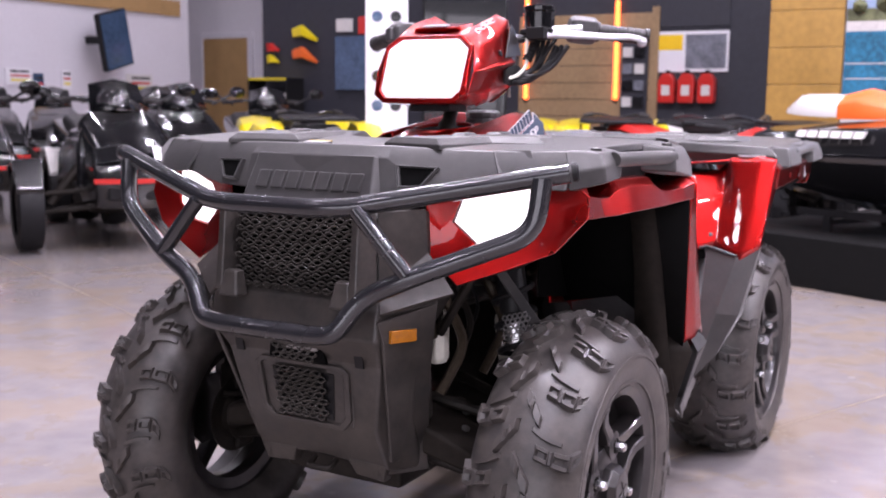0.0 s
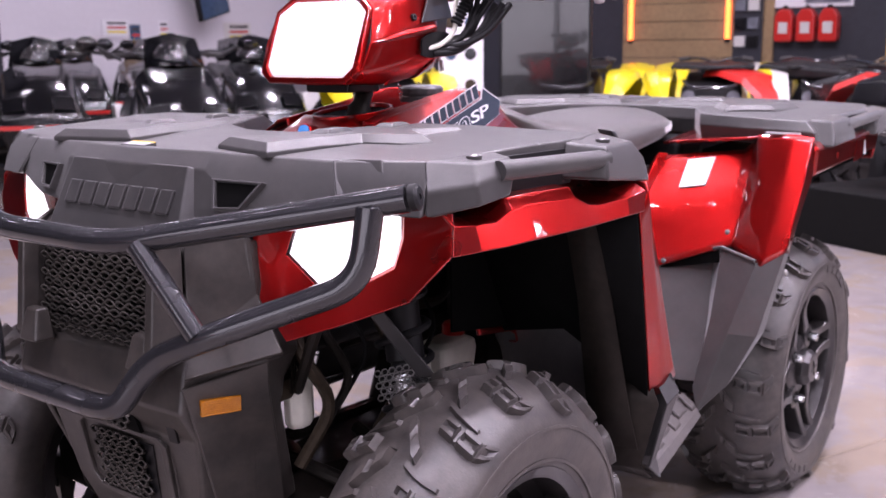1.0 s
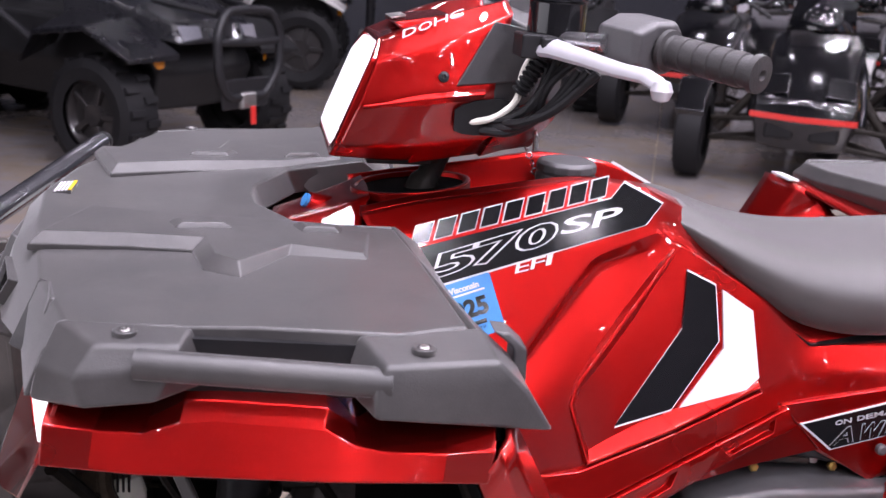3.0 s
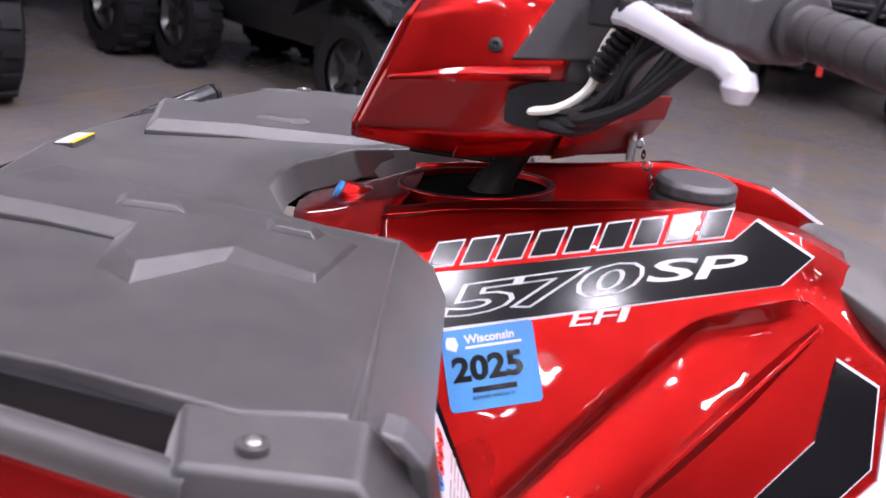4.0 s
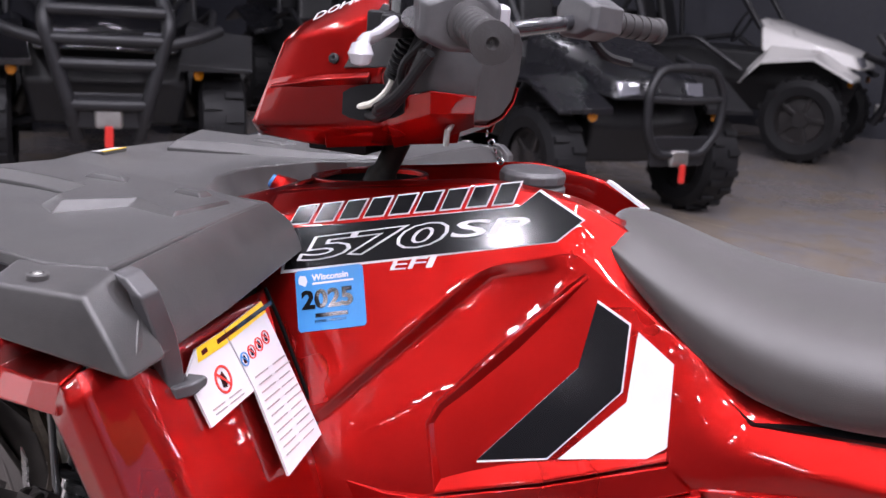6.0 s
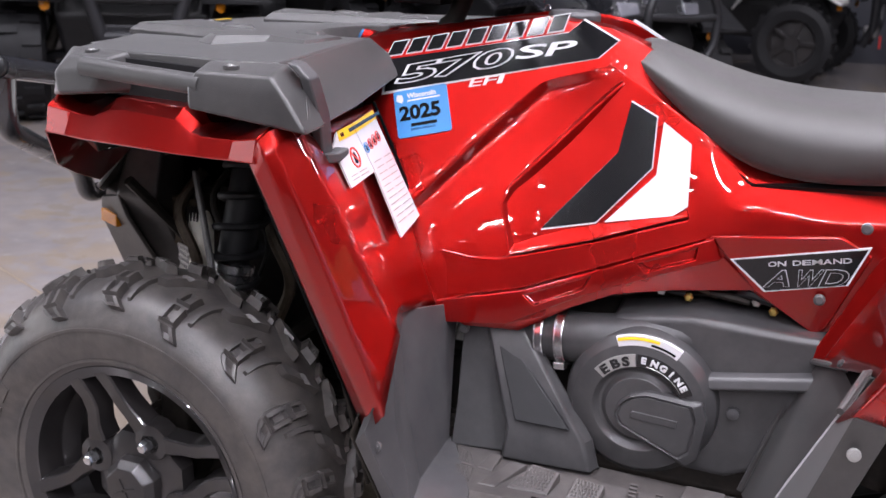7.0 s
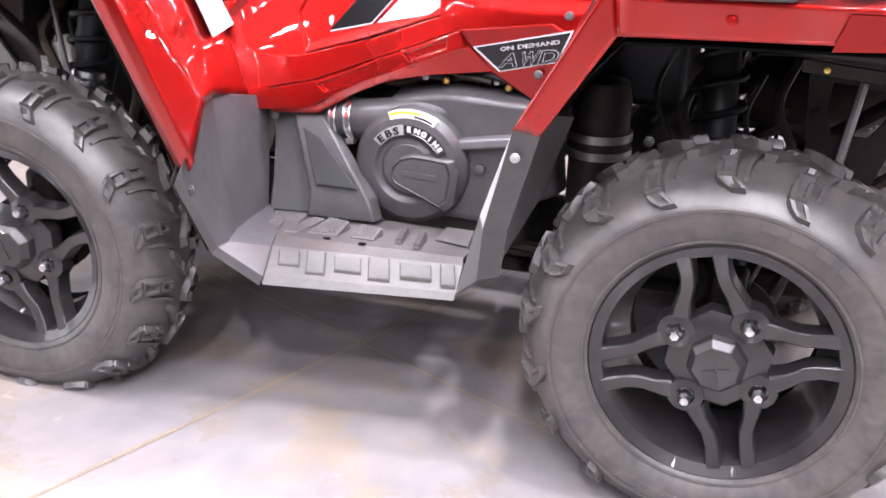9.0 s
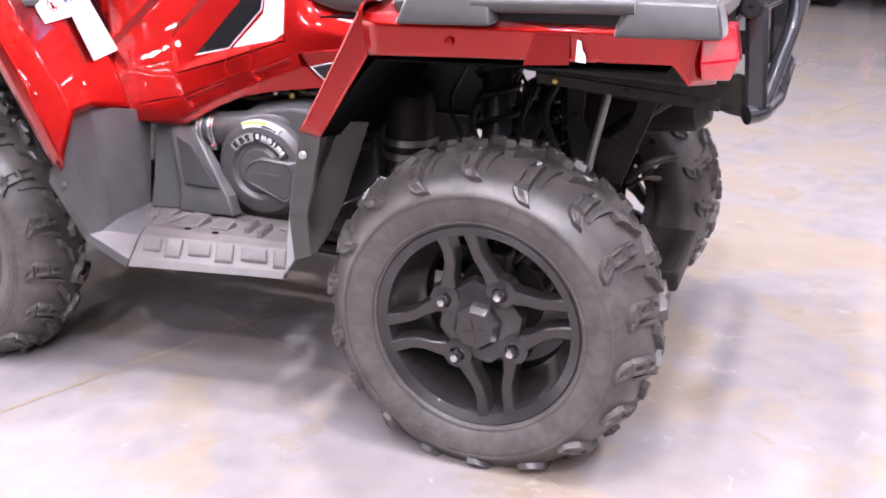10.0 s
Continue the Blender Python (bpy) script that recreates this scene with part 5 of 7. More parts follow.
for s in (1, -1):
    part("upright", loops(*[[(x + a * .019, s * .308 + b * .013, z) for a, b in ((1, -.6), (1, .6), (.6, 1), (-.6, 1), (-1, .6), (-1, -.6), (-.6, -1), (.6, -1))] for x, z in ((-1.056, .858), (-1.062, .80), (-1.072, .69))]), TUBE, rb)
    part("strut", tube([(-1.112, s * .192, .882), (-1.116, s * .205, .83), (-1.095, s * .255, .738), (-1.082, s * .285, .690)], .014, 14, .04), TUBE, rb)
    part("end_cap", lathe([(.0195, 0), (.0195, .006), (.015, .009), (.004, .009), (.003, .006), (.001, .006)], 20, axis((-1.0465, s * .325, .8615), (-.1, s, 0))), BLACK, rb)
for s in (1, -1):
    part("bumper_bracket", plate([(-.93, .70), (-1.03, .672), (-1.055, .668), (-1.055, .74), (-1.035, .745), (-1.02, .735), (-.93, .735)], 0, .006, Matrix(((1, 0, 0, 0), (0, 0, 1, s * .30), (0, 1, 0, 0), (0, 0, 0, 1)))), MATT, rb)

# -- footwells --
for s in (1, -1):
    wall_f = [[(.262, .225, .548), (.288, .400, .588), (.248, .505, .600), (.240, .546, .545), (.254, .540, .51)],
              [(.258, .245, .450), (.264, .420, .470), (.236, .520, .485), (.246, .578, .490), (.262, .565, .470)],
              [(.246, .275, .340), (.236, .420, .342), (.222, .480, .340), (.214, .526, .352), (.228, .52, .335)],
              [(.244, .258, .333), (.160, .411, .3355), (.152, .446, .3280), (.143, .497, .2945), (.146, .505, .281)]]
    well = part("footwell", strip(*[mirrored(r, s) for r in wall_f]), DARK, quad, "charcoal moulded plastic footwell", solid=.005, bevel=.003, angle=14)
    # inner wall with a sunken bay and one broad sloping toe panel
    # the darker cover black puts the shade on these upright faces into their colour
    part("inner_wall", strip(*[mirrored(r, s) for r in ([(.246, .222, .548), (.217, .226, .540), (.142, .214, .530), (.118, .212, .520)], [(.238, .262, .40), (.190, .250, .42), (.120, .240, .42), (.085, .238, .42)], [(.236, .286, .338), (.148, .272, .338), (.020, .268, .338), (.005, .262, .338)])]), COVER, well, solid=.005, bevel=.004, angle=16)
    part("toe_panel", loops(mirrored([(.212, .222, .534), (.206, .236, .532), (.148, .230, .526), (.140, .216, .528)], s), mirrored([(.150, .268, .392), (.146, .292, .388), (.030, .284, .384), (.018, .262, .386)], s), mirrored([(.156, .272, .342), (.150, .300, .340), (.014, .290, .340), (.004, .266, .342)], s)), COVER, well, bevel=.005, angle=16)
    part("toe_recess", loops(mirrored([(.180, .2475, .50), (.156, .2435, .498), (.152, .238, .498), (.176, .240, .50)], s), mirrored([(.134, .2935, .404), (.050, .2880, .402), (.052, .280, .402), (.136, .284, .404)], s)), BLACK, well, bevel=.002)
    board = [[(.245, .25, .336), (-.205, .25, .334)], [(.165, .405, .338), (-.188, .372, .334)], [(.158, .440, .330), (-.192, .390, .326)], [(.147, .492, .296), (-.196, .437, .2945)], [(.142, .505, .282), (-.194, .446, .282)], [(.13, .47, .278), (-.19, .42, .276)]]
    part("foot_board", strip(*[mirrored(r, s) for r in board]), FOOT, well, solid=.006, bevel=.003, angle=14)
    slope = lambda x, f, h: (x - .014 * f, s * (.409 + (x - .165) * .093 + (.080 + (x - .15) * .06) * f), (.3390 - .020 * f if f < .4 else .3310 - (f - .4) * .0575) + h)
    for x0, x1, f0, f1, h in ((.142, .104, .50, .80, .0042), (.090, .056, .47, .93, .0052), (.040, -.008, .50, .82, .0042), (-.022, -.060, .47, .93, .0052), (-.078, -.134, .50, .82, .0042), (-.150, -.176, .47, .93, .0052)):
        ring = lambda e, up: [slope(x0 - e, f0 + 14 * e, up), slope(x1 + e, f0 + 14 * e, up), slope(x1 + e - .004, f1 - 14 * e, up), slope(x0 - e - .004, f1 - 14 * e, up)]
        part("skirt_panel", loops(ring(0, -.002), ring(0, h * .6), ring(.0016, h)), FOOT, well)
    # wedge pads with fine teeth along the board, a plain strip between them and two toothed ridges
    def wedge(name, quad4, low, high, teeth):
        """A pad over a b c d (a, b on the inner side, where it is high), with rows of small teeth."""
        flat = [(x, s * y, .336) for x, y in quad4]
        tops = [(x * .94 + cx * .06, s * (y * .94 + cy * .06), .336 + h) for (x, y), h in zip(quad4, (high, high, low, low)) for cx, cy in [(sum(q[0] for q in quad4) / 4, sum(q[1] for q in quad4) / 4)]]
        ob = part(name, loops(flat, tops), FOOT, well, bevel=.0015)
        if teeth:
            bm = bmesh.new()
            a, b, c, d = (Vector(q) for q in tops)
            nu, nv = teeth
            for u in range(nu):
                for v in range(nv):
                    e = lambda fu, fv: a.lerp(b, fu).lerp(d.lerp(c, fu), fv)
                    u0, u1, v0, v1 = .06 + .88 * (u + .12 + .25 * (v % 2)) / (nu + .3), .06 + .88 * (u + .80 + .25 * (v % 2)) / (nu + .3), .06 + .88 * (v + .15) / nv, .06 + .88 * (v + .80) / nv
                    ring = [e(u0, v0), e(u1, v0), e(u1, v1), e(u0, v1)]
                    tip = sum(ring, Vector()) / 4 + Vector((0, 0, .0030))
                    vs = [bm.verts.new(q) for q in ring]
                    t = bm.verts.new(tip)
                    for k in range(4):
                        bm.faces.new((vs[k], vs[(k + 1) % 4], t))
            tagged(part("pad_teeth", bm, FOOT, ob, smooth=False), kind="stuff")

    wedge("foot_pad", [(.214, .300), (.196, .306), (.176, .340), (.208, .338)], .004, .008, (4, 5))
    wedge("foot_pad", [(.206, .346), (.176, .346), (.170, .384), (.196, .380)], .003, .007, (5, 5))
    wedge("foot_strip", [(.166, .298), (.148, .298), (.150, .338), (.176, .338)], .003, .009, None)
    wedge("foot_strip", [(.128, .308), (.104, .310), (.132, .380), (.160, .384)], .003, .010, None)
    wedge("foot_pad", [(.096, .312), (.050, .320), (.056, .370), (.118, .374)], .003, .015, (8, 7))
    wedge("foot_pad", [(.028, .320), (-.018, .328), (-.014, .364), (.032, .366)], .003, .014, (7, 6))
    wedge("foot_pad", [(-.122, .270), (-.180, .270), (-.184, .330), (-.116, .318)], .004, .012, None)
    for k in range(2):
        rx, ry = (-.053, -.092)[k], (.300, .312)[k]
        bm = loops([(rx + .006, s * ry, .336), (rx - .008, s * ry, .336), (rx - .014, s * (ry + .062), .336), (rx, s * (ry + .062), .336)], [(rx + .004, s * (ry + .001), .344), (rx - .006, s * (ry + .001), .344), (rx - .012, s * (ry + .061), .341), (rx - .002, s * (ry + .061), .341)])
        ridge = part("toothed_ridge", bm, FOOT, well, bevel=.001)
        for i in range(6):
            u, v = rx - .001 - .0010 * i, ry + .004 + i * .0098
            part("pad_tooth", box((u - .006, min(s * v, s * (v + .005)), .340), (u + .005, max(s * v, s * (v + .005)), .3500 - .0006 * i)), FOOT, ridge)
        part("drain_hole", box((.075 - k * .07, min(s * .385, s * .392), .3375), (.062 - k * .07, max(s * .385, s * .392), .3395)), VOID, well)
    wall_r = [[(-.198, .245, .338), (-.222, .300, .337), (-.252, .412, .336), (-.204, .418, .336), (-.194, .436, .288), (-.244, .482, .344), (-.283, .484, .358)],
              [(-.232, .225, .45), (-.266, .290, .455), (-.318, .402, .468), (-.256, .430, .47), (-.243, .477, .458), (-.264, .532, .456), (-.303, .534, .456)],
              [(-.266, .200, .542), (-.304, .280, .568), (-.366, .392, .616), (-.326, .424, .622), (-.300, .510, .604), (-.312, .566, .630), (-.352, .562, .622)]]
    part("rear_splash", strip(*[mirrored(r, s) for r in wall_r]), GREY, well, solid=.005, bevel=.003, angle=14)
    part("splash_lip", tube(mirrored([(-.262, .205, .545), (-.302, .280, .572), (-.338, .385, .614), (-.324, .424, .625), (-.300, .508, .608)], s), .0045, 8), GREY, well)
    part("splash_lip", tube(mirrored([(-.196, .247, .345), (-.230, .227, .45), (-.262, .205, .545)], s), .0045, 8), GREY, well)
    part("splash_rib", loops(mirrored([(-.322, .468, .610), (-.300, .520, .600), (-.320, .52, .600)], s), mirrored([(-.222, .424, .345), (-.196, .438, .298), (-.214, .442, .30)], s)), GREY, well, bevel=.004)
    for p, d in (((.236, .562, .464), (.35, 1, .2)), ((-.318, .5685, .588), (-.1, 1, .1)), ((.236, .250, .518), (-.2, 1, .1))):
        part("push_bolt", lathe([(.0075, -.002), (.0075, .001), (.0066, .0016), (.0042, .0016), (.0038, .003), (.001, .0035)], 14, axis(mirrored([p], s)[0], (d[0], s * d[1], d[2]))), BADGE if p[0] < 0 else DARK, well)

# -- engine, drive cover and intake --
engine = part("engine", loops(both([(.20, 0, .28), (.20, .17, .28), (-.25, .17, .28), (-.25, 0, .28)]), both([(.16, 0, .56), (.16, .12, .56), (-.25, .13, .56), (-.25, 0, .56)]), both([(.10, 0, .66), (.10, .10, .66), (-.15, .10, .66), (-.15, 0, .66)])), MATT, quad, "dusty dark engine block", bevel=.02)
C = Vector((-.040, .176, .447))
cm = facing(C, (-1, 0, 0), (0, 0, 1))
cover = part("drive_cover", lathe([(.001, .0), (.110, 0), (.1145, .015), (.1145, .045), (.110, .066), (.098, .080), (.078, .086), (.0665, .087), (.0625, .083), (.0585, .079), (.0545, .078), (.0505, .081), (.047, .086), (.001, .087)], 64, cm, cap=False), COVER, engine, "black ribbed belt drive cover", bevel=.001)
blade = [(-.030, -.012), (-.022, -.026), (.066, -.062), (.080, -.050), (.086, .0), (.078, .022), (.012, .026), (-.012, .018), (-.026, .004)]
rim2 = [(x * 1.14 + .002, y * 1.22 + .001) for x, y in blade]
part("cover_paddle", loops(*[[cm @ Vector((x, y, h)) for x, y in pts] for pts, h in ((rim2, .072), (rim2, .089), (blade, .0965), (blade, .091))]), COVER, cover, bevel=.004)
part("cover_inlay", loops(*[[cm @ Vector((x * k + .03 * (1 - k), y * k - .015 * (1 - k), h)) for x, y in blade] for k, h in ((.97, .086), (.97, .0915), (.92, .0935))]), COVER, cover, bevel=.002)
part("maker_bar", plate([(-.008, -.012), (.058, -.016), (.060, -.004), (-.006, -.001)], .090, .0948, cm), COVER, cover, bevel=.0012)


def arc_band(name, a0, a1, r0, r1, mat, lift=.0905, parent=cover, label=""):
    bm = bmesh.new()
    n = 14
    pt = lambda a, r, h: cm @ Vector((r * math.cos(a), r * math.sin(a), h))
    ring = lambda a: [pt(a, r0, lift - .008), pt(a, r0, lift), pt(a, r1, lift - .001), pt(a, r1, lift - .009)]
    add_loops(bm, [ring(radians(a0 + (a1 - a0) * k / n)) for k in range(n + 1)])
    return part(name, bm, mat, parent, label)


arc_band("brake_badge", 97, 143, .066, .084, BADGE, .0885, label="silver badge reading EBS ENGINE")
arc_band("brake_badge", 26, 95, .066, .084, INK, .0885)
for k, ch in enumerate("EBS"):
    a = radians(133 - k * 13.5)
    lettering("badge_letter", ch, .0185, cm @ Matrix.Rotation(a - math.pi / 2, 4, "Z") @ Matrix.Translation((-.0078, .0685, .0888)), INK, cover, bold=.0008, wide=1.3)
for k, ch in enumerate("ENGINE"):
    a = radians(87 - k * 10.4)
    lettering("badge_letter", ch, .0130, cm @ Matrix.Rotation(a - math.pi / 2, 4, "Z") @ Matrix.Translation((-.0016 if ch == "I" else -.0050, .0728, .0888)), WHITE, cover, bold=.0006, wide=1.15)
arc_band("badge_line", 84, 32, .0685, .0698, DULL, .0889)
arc_band("cover_label", 60, 112, .096, .1105, WHITE, .0815, label="white and yellow warning label")
arc_band("cover_label_band", 78, 111, .1045, .1085, YELLOW, .0818)
arc_band("cover_label_line", 63, 84, .0985, .1015, INK, .0822)
housing = [[(.02, .13, .575), (.02, .215, .565), (.02, .215, .40), (.02, .13, .34)], [(-.10, .13, .592), (-.10, .222, .585), (-.10, .232, .35), (-.10, .13, .34)], [(-.16, .13, .590), (-.16, .220, .583), (-.17, .234, .35), (-.17, .13, .34)], [(-.30, .13, .585), (-.30, .212, .578), (-.32, .226, .42), (-.32, .13, .40)]]
part("belt_housing", loops(*housing), COVER, engine, "black belt housing", bevel=.012)
part("housing_rib", loops([(-.125, .216, .510), (-.125, .243, .505), (-.125, .248, .488), (-.125, .216, .480)], [(-.30, .206, .540), (-.30, .234, .534), (-.30, .238, .515), (-.30, .206, .508)]), DARK, engine, bevel=.005)
part("housing_bolt", lathe([(.009, -.004), (.009, .004), (.001, .006)], 12, axis((-.172, .232, .455), (0, 1, 0))), DARK, engine)
for q in ((-.085, .175, .600), (-.205, .175, .598)):
    part("brass_bolt", lathe([(.007, 0), (.007, .006), (.004, .008), (.001, .008)], 6, axis(q, (0, 1, .2))), BRASS, engine, "brass coloured bolt")
part("intake_hose", tube([(.165, .190, .505), (.10, .200, .514), (.04, .205, .521), (-.04, .198, .532), (-.10, .185, .545)], .039, 24, .05), COVER, engine, "black rubber intake hose")
for q, dr in (((.117, .199, .512), (-.97, .12, .13)), ((.086, .202, .516), (-.97, .10, .13))):
    part("hose_clamp", lathe([(.0400, -.0075), (.0438, -.0075), (.0444, -.0060), (.0432, -.0045), (.0432, .0045), (.0444, .0060), (.0438, .0075), (.0400, .0075)], 36, axis(q, dr), cap=False), STEEL, engine, "steel hose clamp")
    part("clamp_screw", box((-.008, -.006, -.009), (.008, .006, .009), axis(Vector(q) + Vector((0, .030, -.036)), dr)), STEEL, engine, bevel=.002)
part("exhaust_duct", lathe([(.001, 0), (.052, 0), (.052, .10), (.056, .11), (.056, .145), (.052, .15), (.052, .21), (.045, .24), (.001, .25)], 24, pose(-.385, .22, .40)), MATT, engine)
for h in (.515, .545):
    part("duct_clamp", lathe([(.0565, -.007), (.059, -.007), (.059, .007), (.0565, .007)], 28, pose(-.385, .22, h), cap=False), DULL, engine, "dull steel band clamp")
for k in range(10):
    rx, ry, rz = random.uniform(-.22, .18), random.uniform(.11, .16), random.uniform(.555, .68)
    part("engine_boss", lathe([(.014, 0), (.014, .012), (.008, .014), (.008, .022), (.001, .022)], 10, axis((rx, ry, rz), (random.uniform(-.2, .2), 1, .1))), MATT if k % 3 else BROWN, engine)
for k in range(6):
    a = Vector((random.uniform(-.2, .2), .12, random.uniform(.58, .70)))
    part("engine_pipe", tube([a, a + Vector((-.06, .03, .02)), a + Vector((-.14, .03, -.02)), a + Vector((-.2, .0, .0))], random.uniform(.004, .011), 8, .03), (MATT, BLACK, BROWN)[k % 3], engine)

# -- chassis and suspension --
chassis = part("chassis", box((-.95, -.14, .25), (.80, .14, .30)), MATT, quad, "black steel chassis frame", bevel=.01)
for s in (1, -1):
    part("frame_rail", tube([(.85, s * .14, .62), (.72, s * .15, .66), (.30, s * .13, .60), (.25, s * .12, .74), (-.3, s * .12, .76), (-.95, s * .20, .74)], .016, 10, .05), MATT, chassis)
    part("frame_rail", tube([(.84, s * .14, .55), (.78, s * .14, .33), (-.3, s * .14, .28), (-.5, s * .14, .36), (-.95, s * .17, .70)], .016, 10, .05), MATT, chassis)
    part("subframe_plate", plate([(-.70, .735), (-1.03, .720), (-1.03, .69), (-.72, .700)], 0, .012, Matrix(((1, 0, 0, 0), (0, 0, 1, s * .30), (0, 1, 0, 0), (0, 0, 0, 1)))), MATT, chassis)
    for x, dx in ((HUB_X, .10), (-HUB_X, .10)):
        for e in (-1, 1):
            part("control_arm", tube([(x + e * dx, s * .13, .315), (x + e * .02, s * .42, .235)], .013, 10), MATT, chassis)
            part("control_arm", tube([(x + e * dx * .8, s * .14, .43), (x + e * .02, s * .40, .37)], .012, 10), MATT, chassis)
        part("knuckle", loops(*[[(x - .03, s * .38, z), (x + .03, s * .38, z), (x + .025, s * .44, z), (x - .025, s * .44, z)] for z in (.20, .40)]), MATT, chassis, bevel=.01)
        part("drive_shaft", tube([(x, s * .10, .32), (x, s * .40, .29)], .014, 12), MATT, chassis)
        boot = [(.018, 0)]
        for k in range(5):
            boot += [(.034 - .003 * k, .012 * k + .004), (.026 - .002 * k, .012 * k + .010)]
        part("shaft_boot", lathe(boot, 16, axis((x, s * .15, .318), (0, s, -.1)), cap=False), BLACK, chassis)
    for x, t0, t1 in ((HUB_X, (.598, .255, .78), (.632, .328, .42)), (-HUB_X, (-.575, .23, .76), (-.60, .30, .40))):
        a, b = Vector((t0[0], s * t0[1], t0[2])), Vector((t1[0], s * t1[1], t1[2]))
        ln = (b - a).length
        m = axis(a, b - a)
        shock = part("shock_absorber", lathe([(.001, 0), (.020, 0), (.030, .02), (.030, ln * .52), (.024, ln * .53), (.024, ln * .60), (.012, ln * .61), (.012, ln), (.001, ln)], 22, m, cap=False), BLACK, chassis, "black coil-over shock absorber")
        turns = 5
        coil = [m @ Vector((.040 * math.cos(t), .040 * math.sin(t), ln * (.10 + .68 * t / (math.tau * turns)))) for t in (math.tau * k / 16 for k in range(16 * turns + 1))]
        part("spring", tube(coil, .0060, 8), BLACK, shock)
        part("spring_collar", lathe([(.024, ln * .56), (.033, ln * .565), (.033, ln * .60), (.030, ln * .61), (.030, ln * .665), (.034, ln * .67), (.034, ln * .70), (.024, ln * .71)], 24, m, cap=False), STEEL, shock, "bright steel collar")
        part("spring_seat", lathe([(.012, ln * .76), (.045, ln * .77), (.045, ln * .785), (.012, ln * .80)], 22, m, cap=False), MATT, shock)
        part("shock_rod", lathe([(.008, ln * .62), (.008, ln)], 10, m, cap=False), STEEL, shock)
    part("sway_link", tube([(-.80, s * .25, .68), (-.76, s * .32, .42)], .008, 8), DULL, chassis)
    part("tie_rod", tube([(.70, s * .10, .40), (.70, s * .40, .34)], .008, 8), MATT, chassis)
    for k in range(6):
        a = Vector((random.uniform(.42, .78), s * random.uniform(.15, .22), random.uniform(.55, .78)))
        b = a + Vector((random.uniform(-.16, .1), s * random.uniform(-.03, .05), random.uniform(-.14, .08)))
        c = b + Vector((random.uniform(-.14, .05), s * random.uniform(-.02, .05), random.uniform(-.12, .06)))
        part("wire_loom", tube([a, b, c], random.uniform(.003, .007), 8, .05), (BLACK, MATT, BROWN)[k % 3], chassis)
    for k in range(6):
        a = Vector((random.uniform(-.85, -.45), s * random.uniform(.15, .22), random.uniform(.45, .74)))
        b = a + Vector((random.uniform(-.12, .12), s * random.uniform(-.03, .06), random.uniform(-.12, .1)))
        part("wire_loom", tube([a, (a + b) / 2 + Vector((0, s * .03, .02)), b], random.uniform(.003, .008), 8, .05), (BLACK, MATT, BROWN)[k % 3], chassis)
    for k in range(7):
        a = (random.uniform(-.9, -.45), s * random.uniform(.18, .24), random.uniform(.46, .72))
        part("frame_bolt", lathe([(.010, 0), (.010, .007), (.005, .008), (.005, .013), (.001, .013)], 6, axis(a, (0, s, 0))), DULL if k % 2 else MATT, chassis)
part("gear_case", lathe([(.001, -.11), (.06, -.10), (.085, -.05), (.09, 0), (.085, .05), (.06, .10), (.001, .11)], 20, axis((-.62, 0, .33), (0, 1, 0)), cap=False), MATT, chassis)
part("gear_case", lathe([(.001, -.09), (.05, -.08), (.075, -.04), (.075, .04), (.05, .08), (.001, .09)], 20, axis((.66, 0, .34), (0, 1, 0)), cap=False), MATT, chassis)
part("muffler", lathe([(.001, 0), (.06, .0), (.072, .02), (.072, .30), (.05, .33), (.001, .33)], 22, axis((-.62, -.17, .56), (-1, 0, .12)), cap=False), MATT, chassis)
part("radiator", box((.80, -.17, .60), (.84, .17, .80)), MATT, chassis)
part("battery_box", box((.42, -.14, .58), (.72, .14, .80)), BLACK, chassis, bevel=.015)
part("air_box", box((-.52, -.15, .58), (-.20, .15, .76)), BLACK, chassis, bevel=.02)
part("tail_box", box((-.98, -.20, .70), (-.60, .20, .83)), BLACK, chassis, bevel=.02)
for s in (1, -1):
    case = part("steering_motor", loops(*[[(x, s * y, z) for x, y in ((.742, .150), (.820, .150), (.826, .160), (.826, .196), (.816, .206), (.748, .206), (.742, .196))] for z in (.556, .566, .632, .645)]), BROWN, chassis, "brown-grey finned steering motor", bevel=.006)
    for k in range(6):
        part("cooling_fin", box((.744 + k * .0065, min(s * .204, s * .212), .566), (.747 + k * .0065, max(s * .204, s * .212), .632)), MATT, case)
    part("motor_band", box((.775, min(s * .204, s * .209), .590), (.827, max(s * .204, s * .209), .603)), VOID, case)
square = lambda w, t: (w * math.copysign(abs(math.cos(t)) ** .42, math.cos(t)), w * .62 * math.copysign(abs(math.sin(t)) ** .42, math.sin(t)))
bottle = part("coolant_bottle", loops(*[[(.336 - w * .25 + .014 + square(w, t)[0], .165 + square(w, t)[1], z) for t in (math.tau * (i + .5) / 20 for i in range(20))] for z, w in ((.412, .036), (.418, .042), (.470, .052), (.515, .058), (.530, .054), (.538, .040))]), TANK, quad, "milky white coolant bottle with red cap", bevel=.003)
part("bottle_cap", lathe([(.001, 0), (.019, 0), (.021, .003), (.021, .020), (.017, .025), (.001, .025)], 16, pose(.306, .158, .535)), REDCAP, bottle, "red screw cap")
part("bottle_ear", box((.388, .16, .485), (.408, .17, .512)), TANK, bottle, bevel=.004)
part("overflow_hose", tube([(.306, .158, .558), (.304, .165, .61), (.318, .17, .68), (.36, .17, .78)], .0035, 8, .05), TANK, bottle)
part("washer_bottle", loops(*[[(.752 + w * math.cos(t), .196 + w * .7 * math.sin(t), z) for t in (math.tau * (i + .5) / 8 for i in range(8))] for z, w in ((.505, .020), (.515, .027), (.60, .027), (.622, .020))]), TANK, quad, "small milky plastic bottle", bevel=.003)

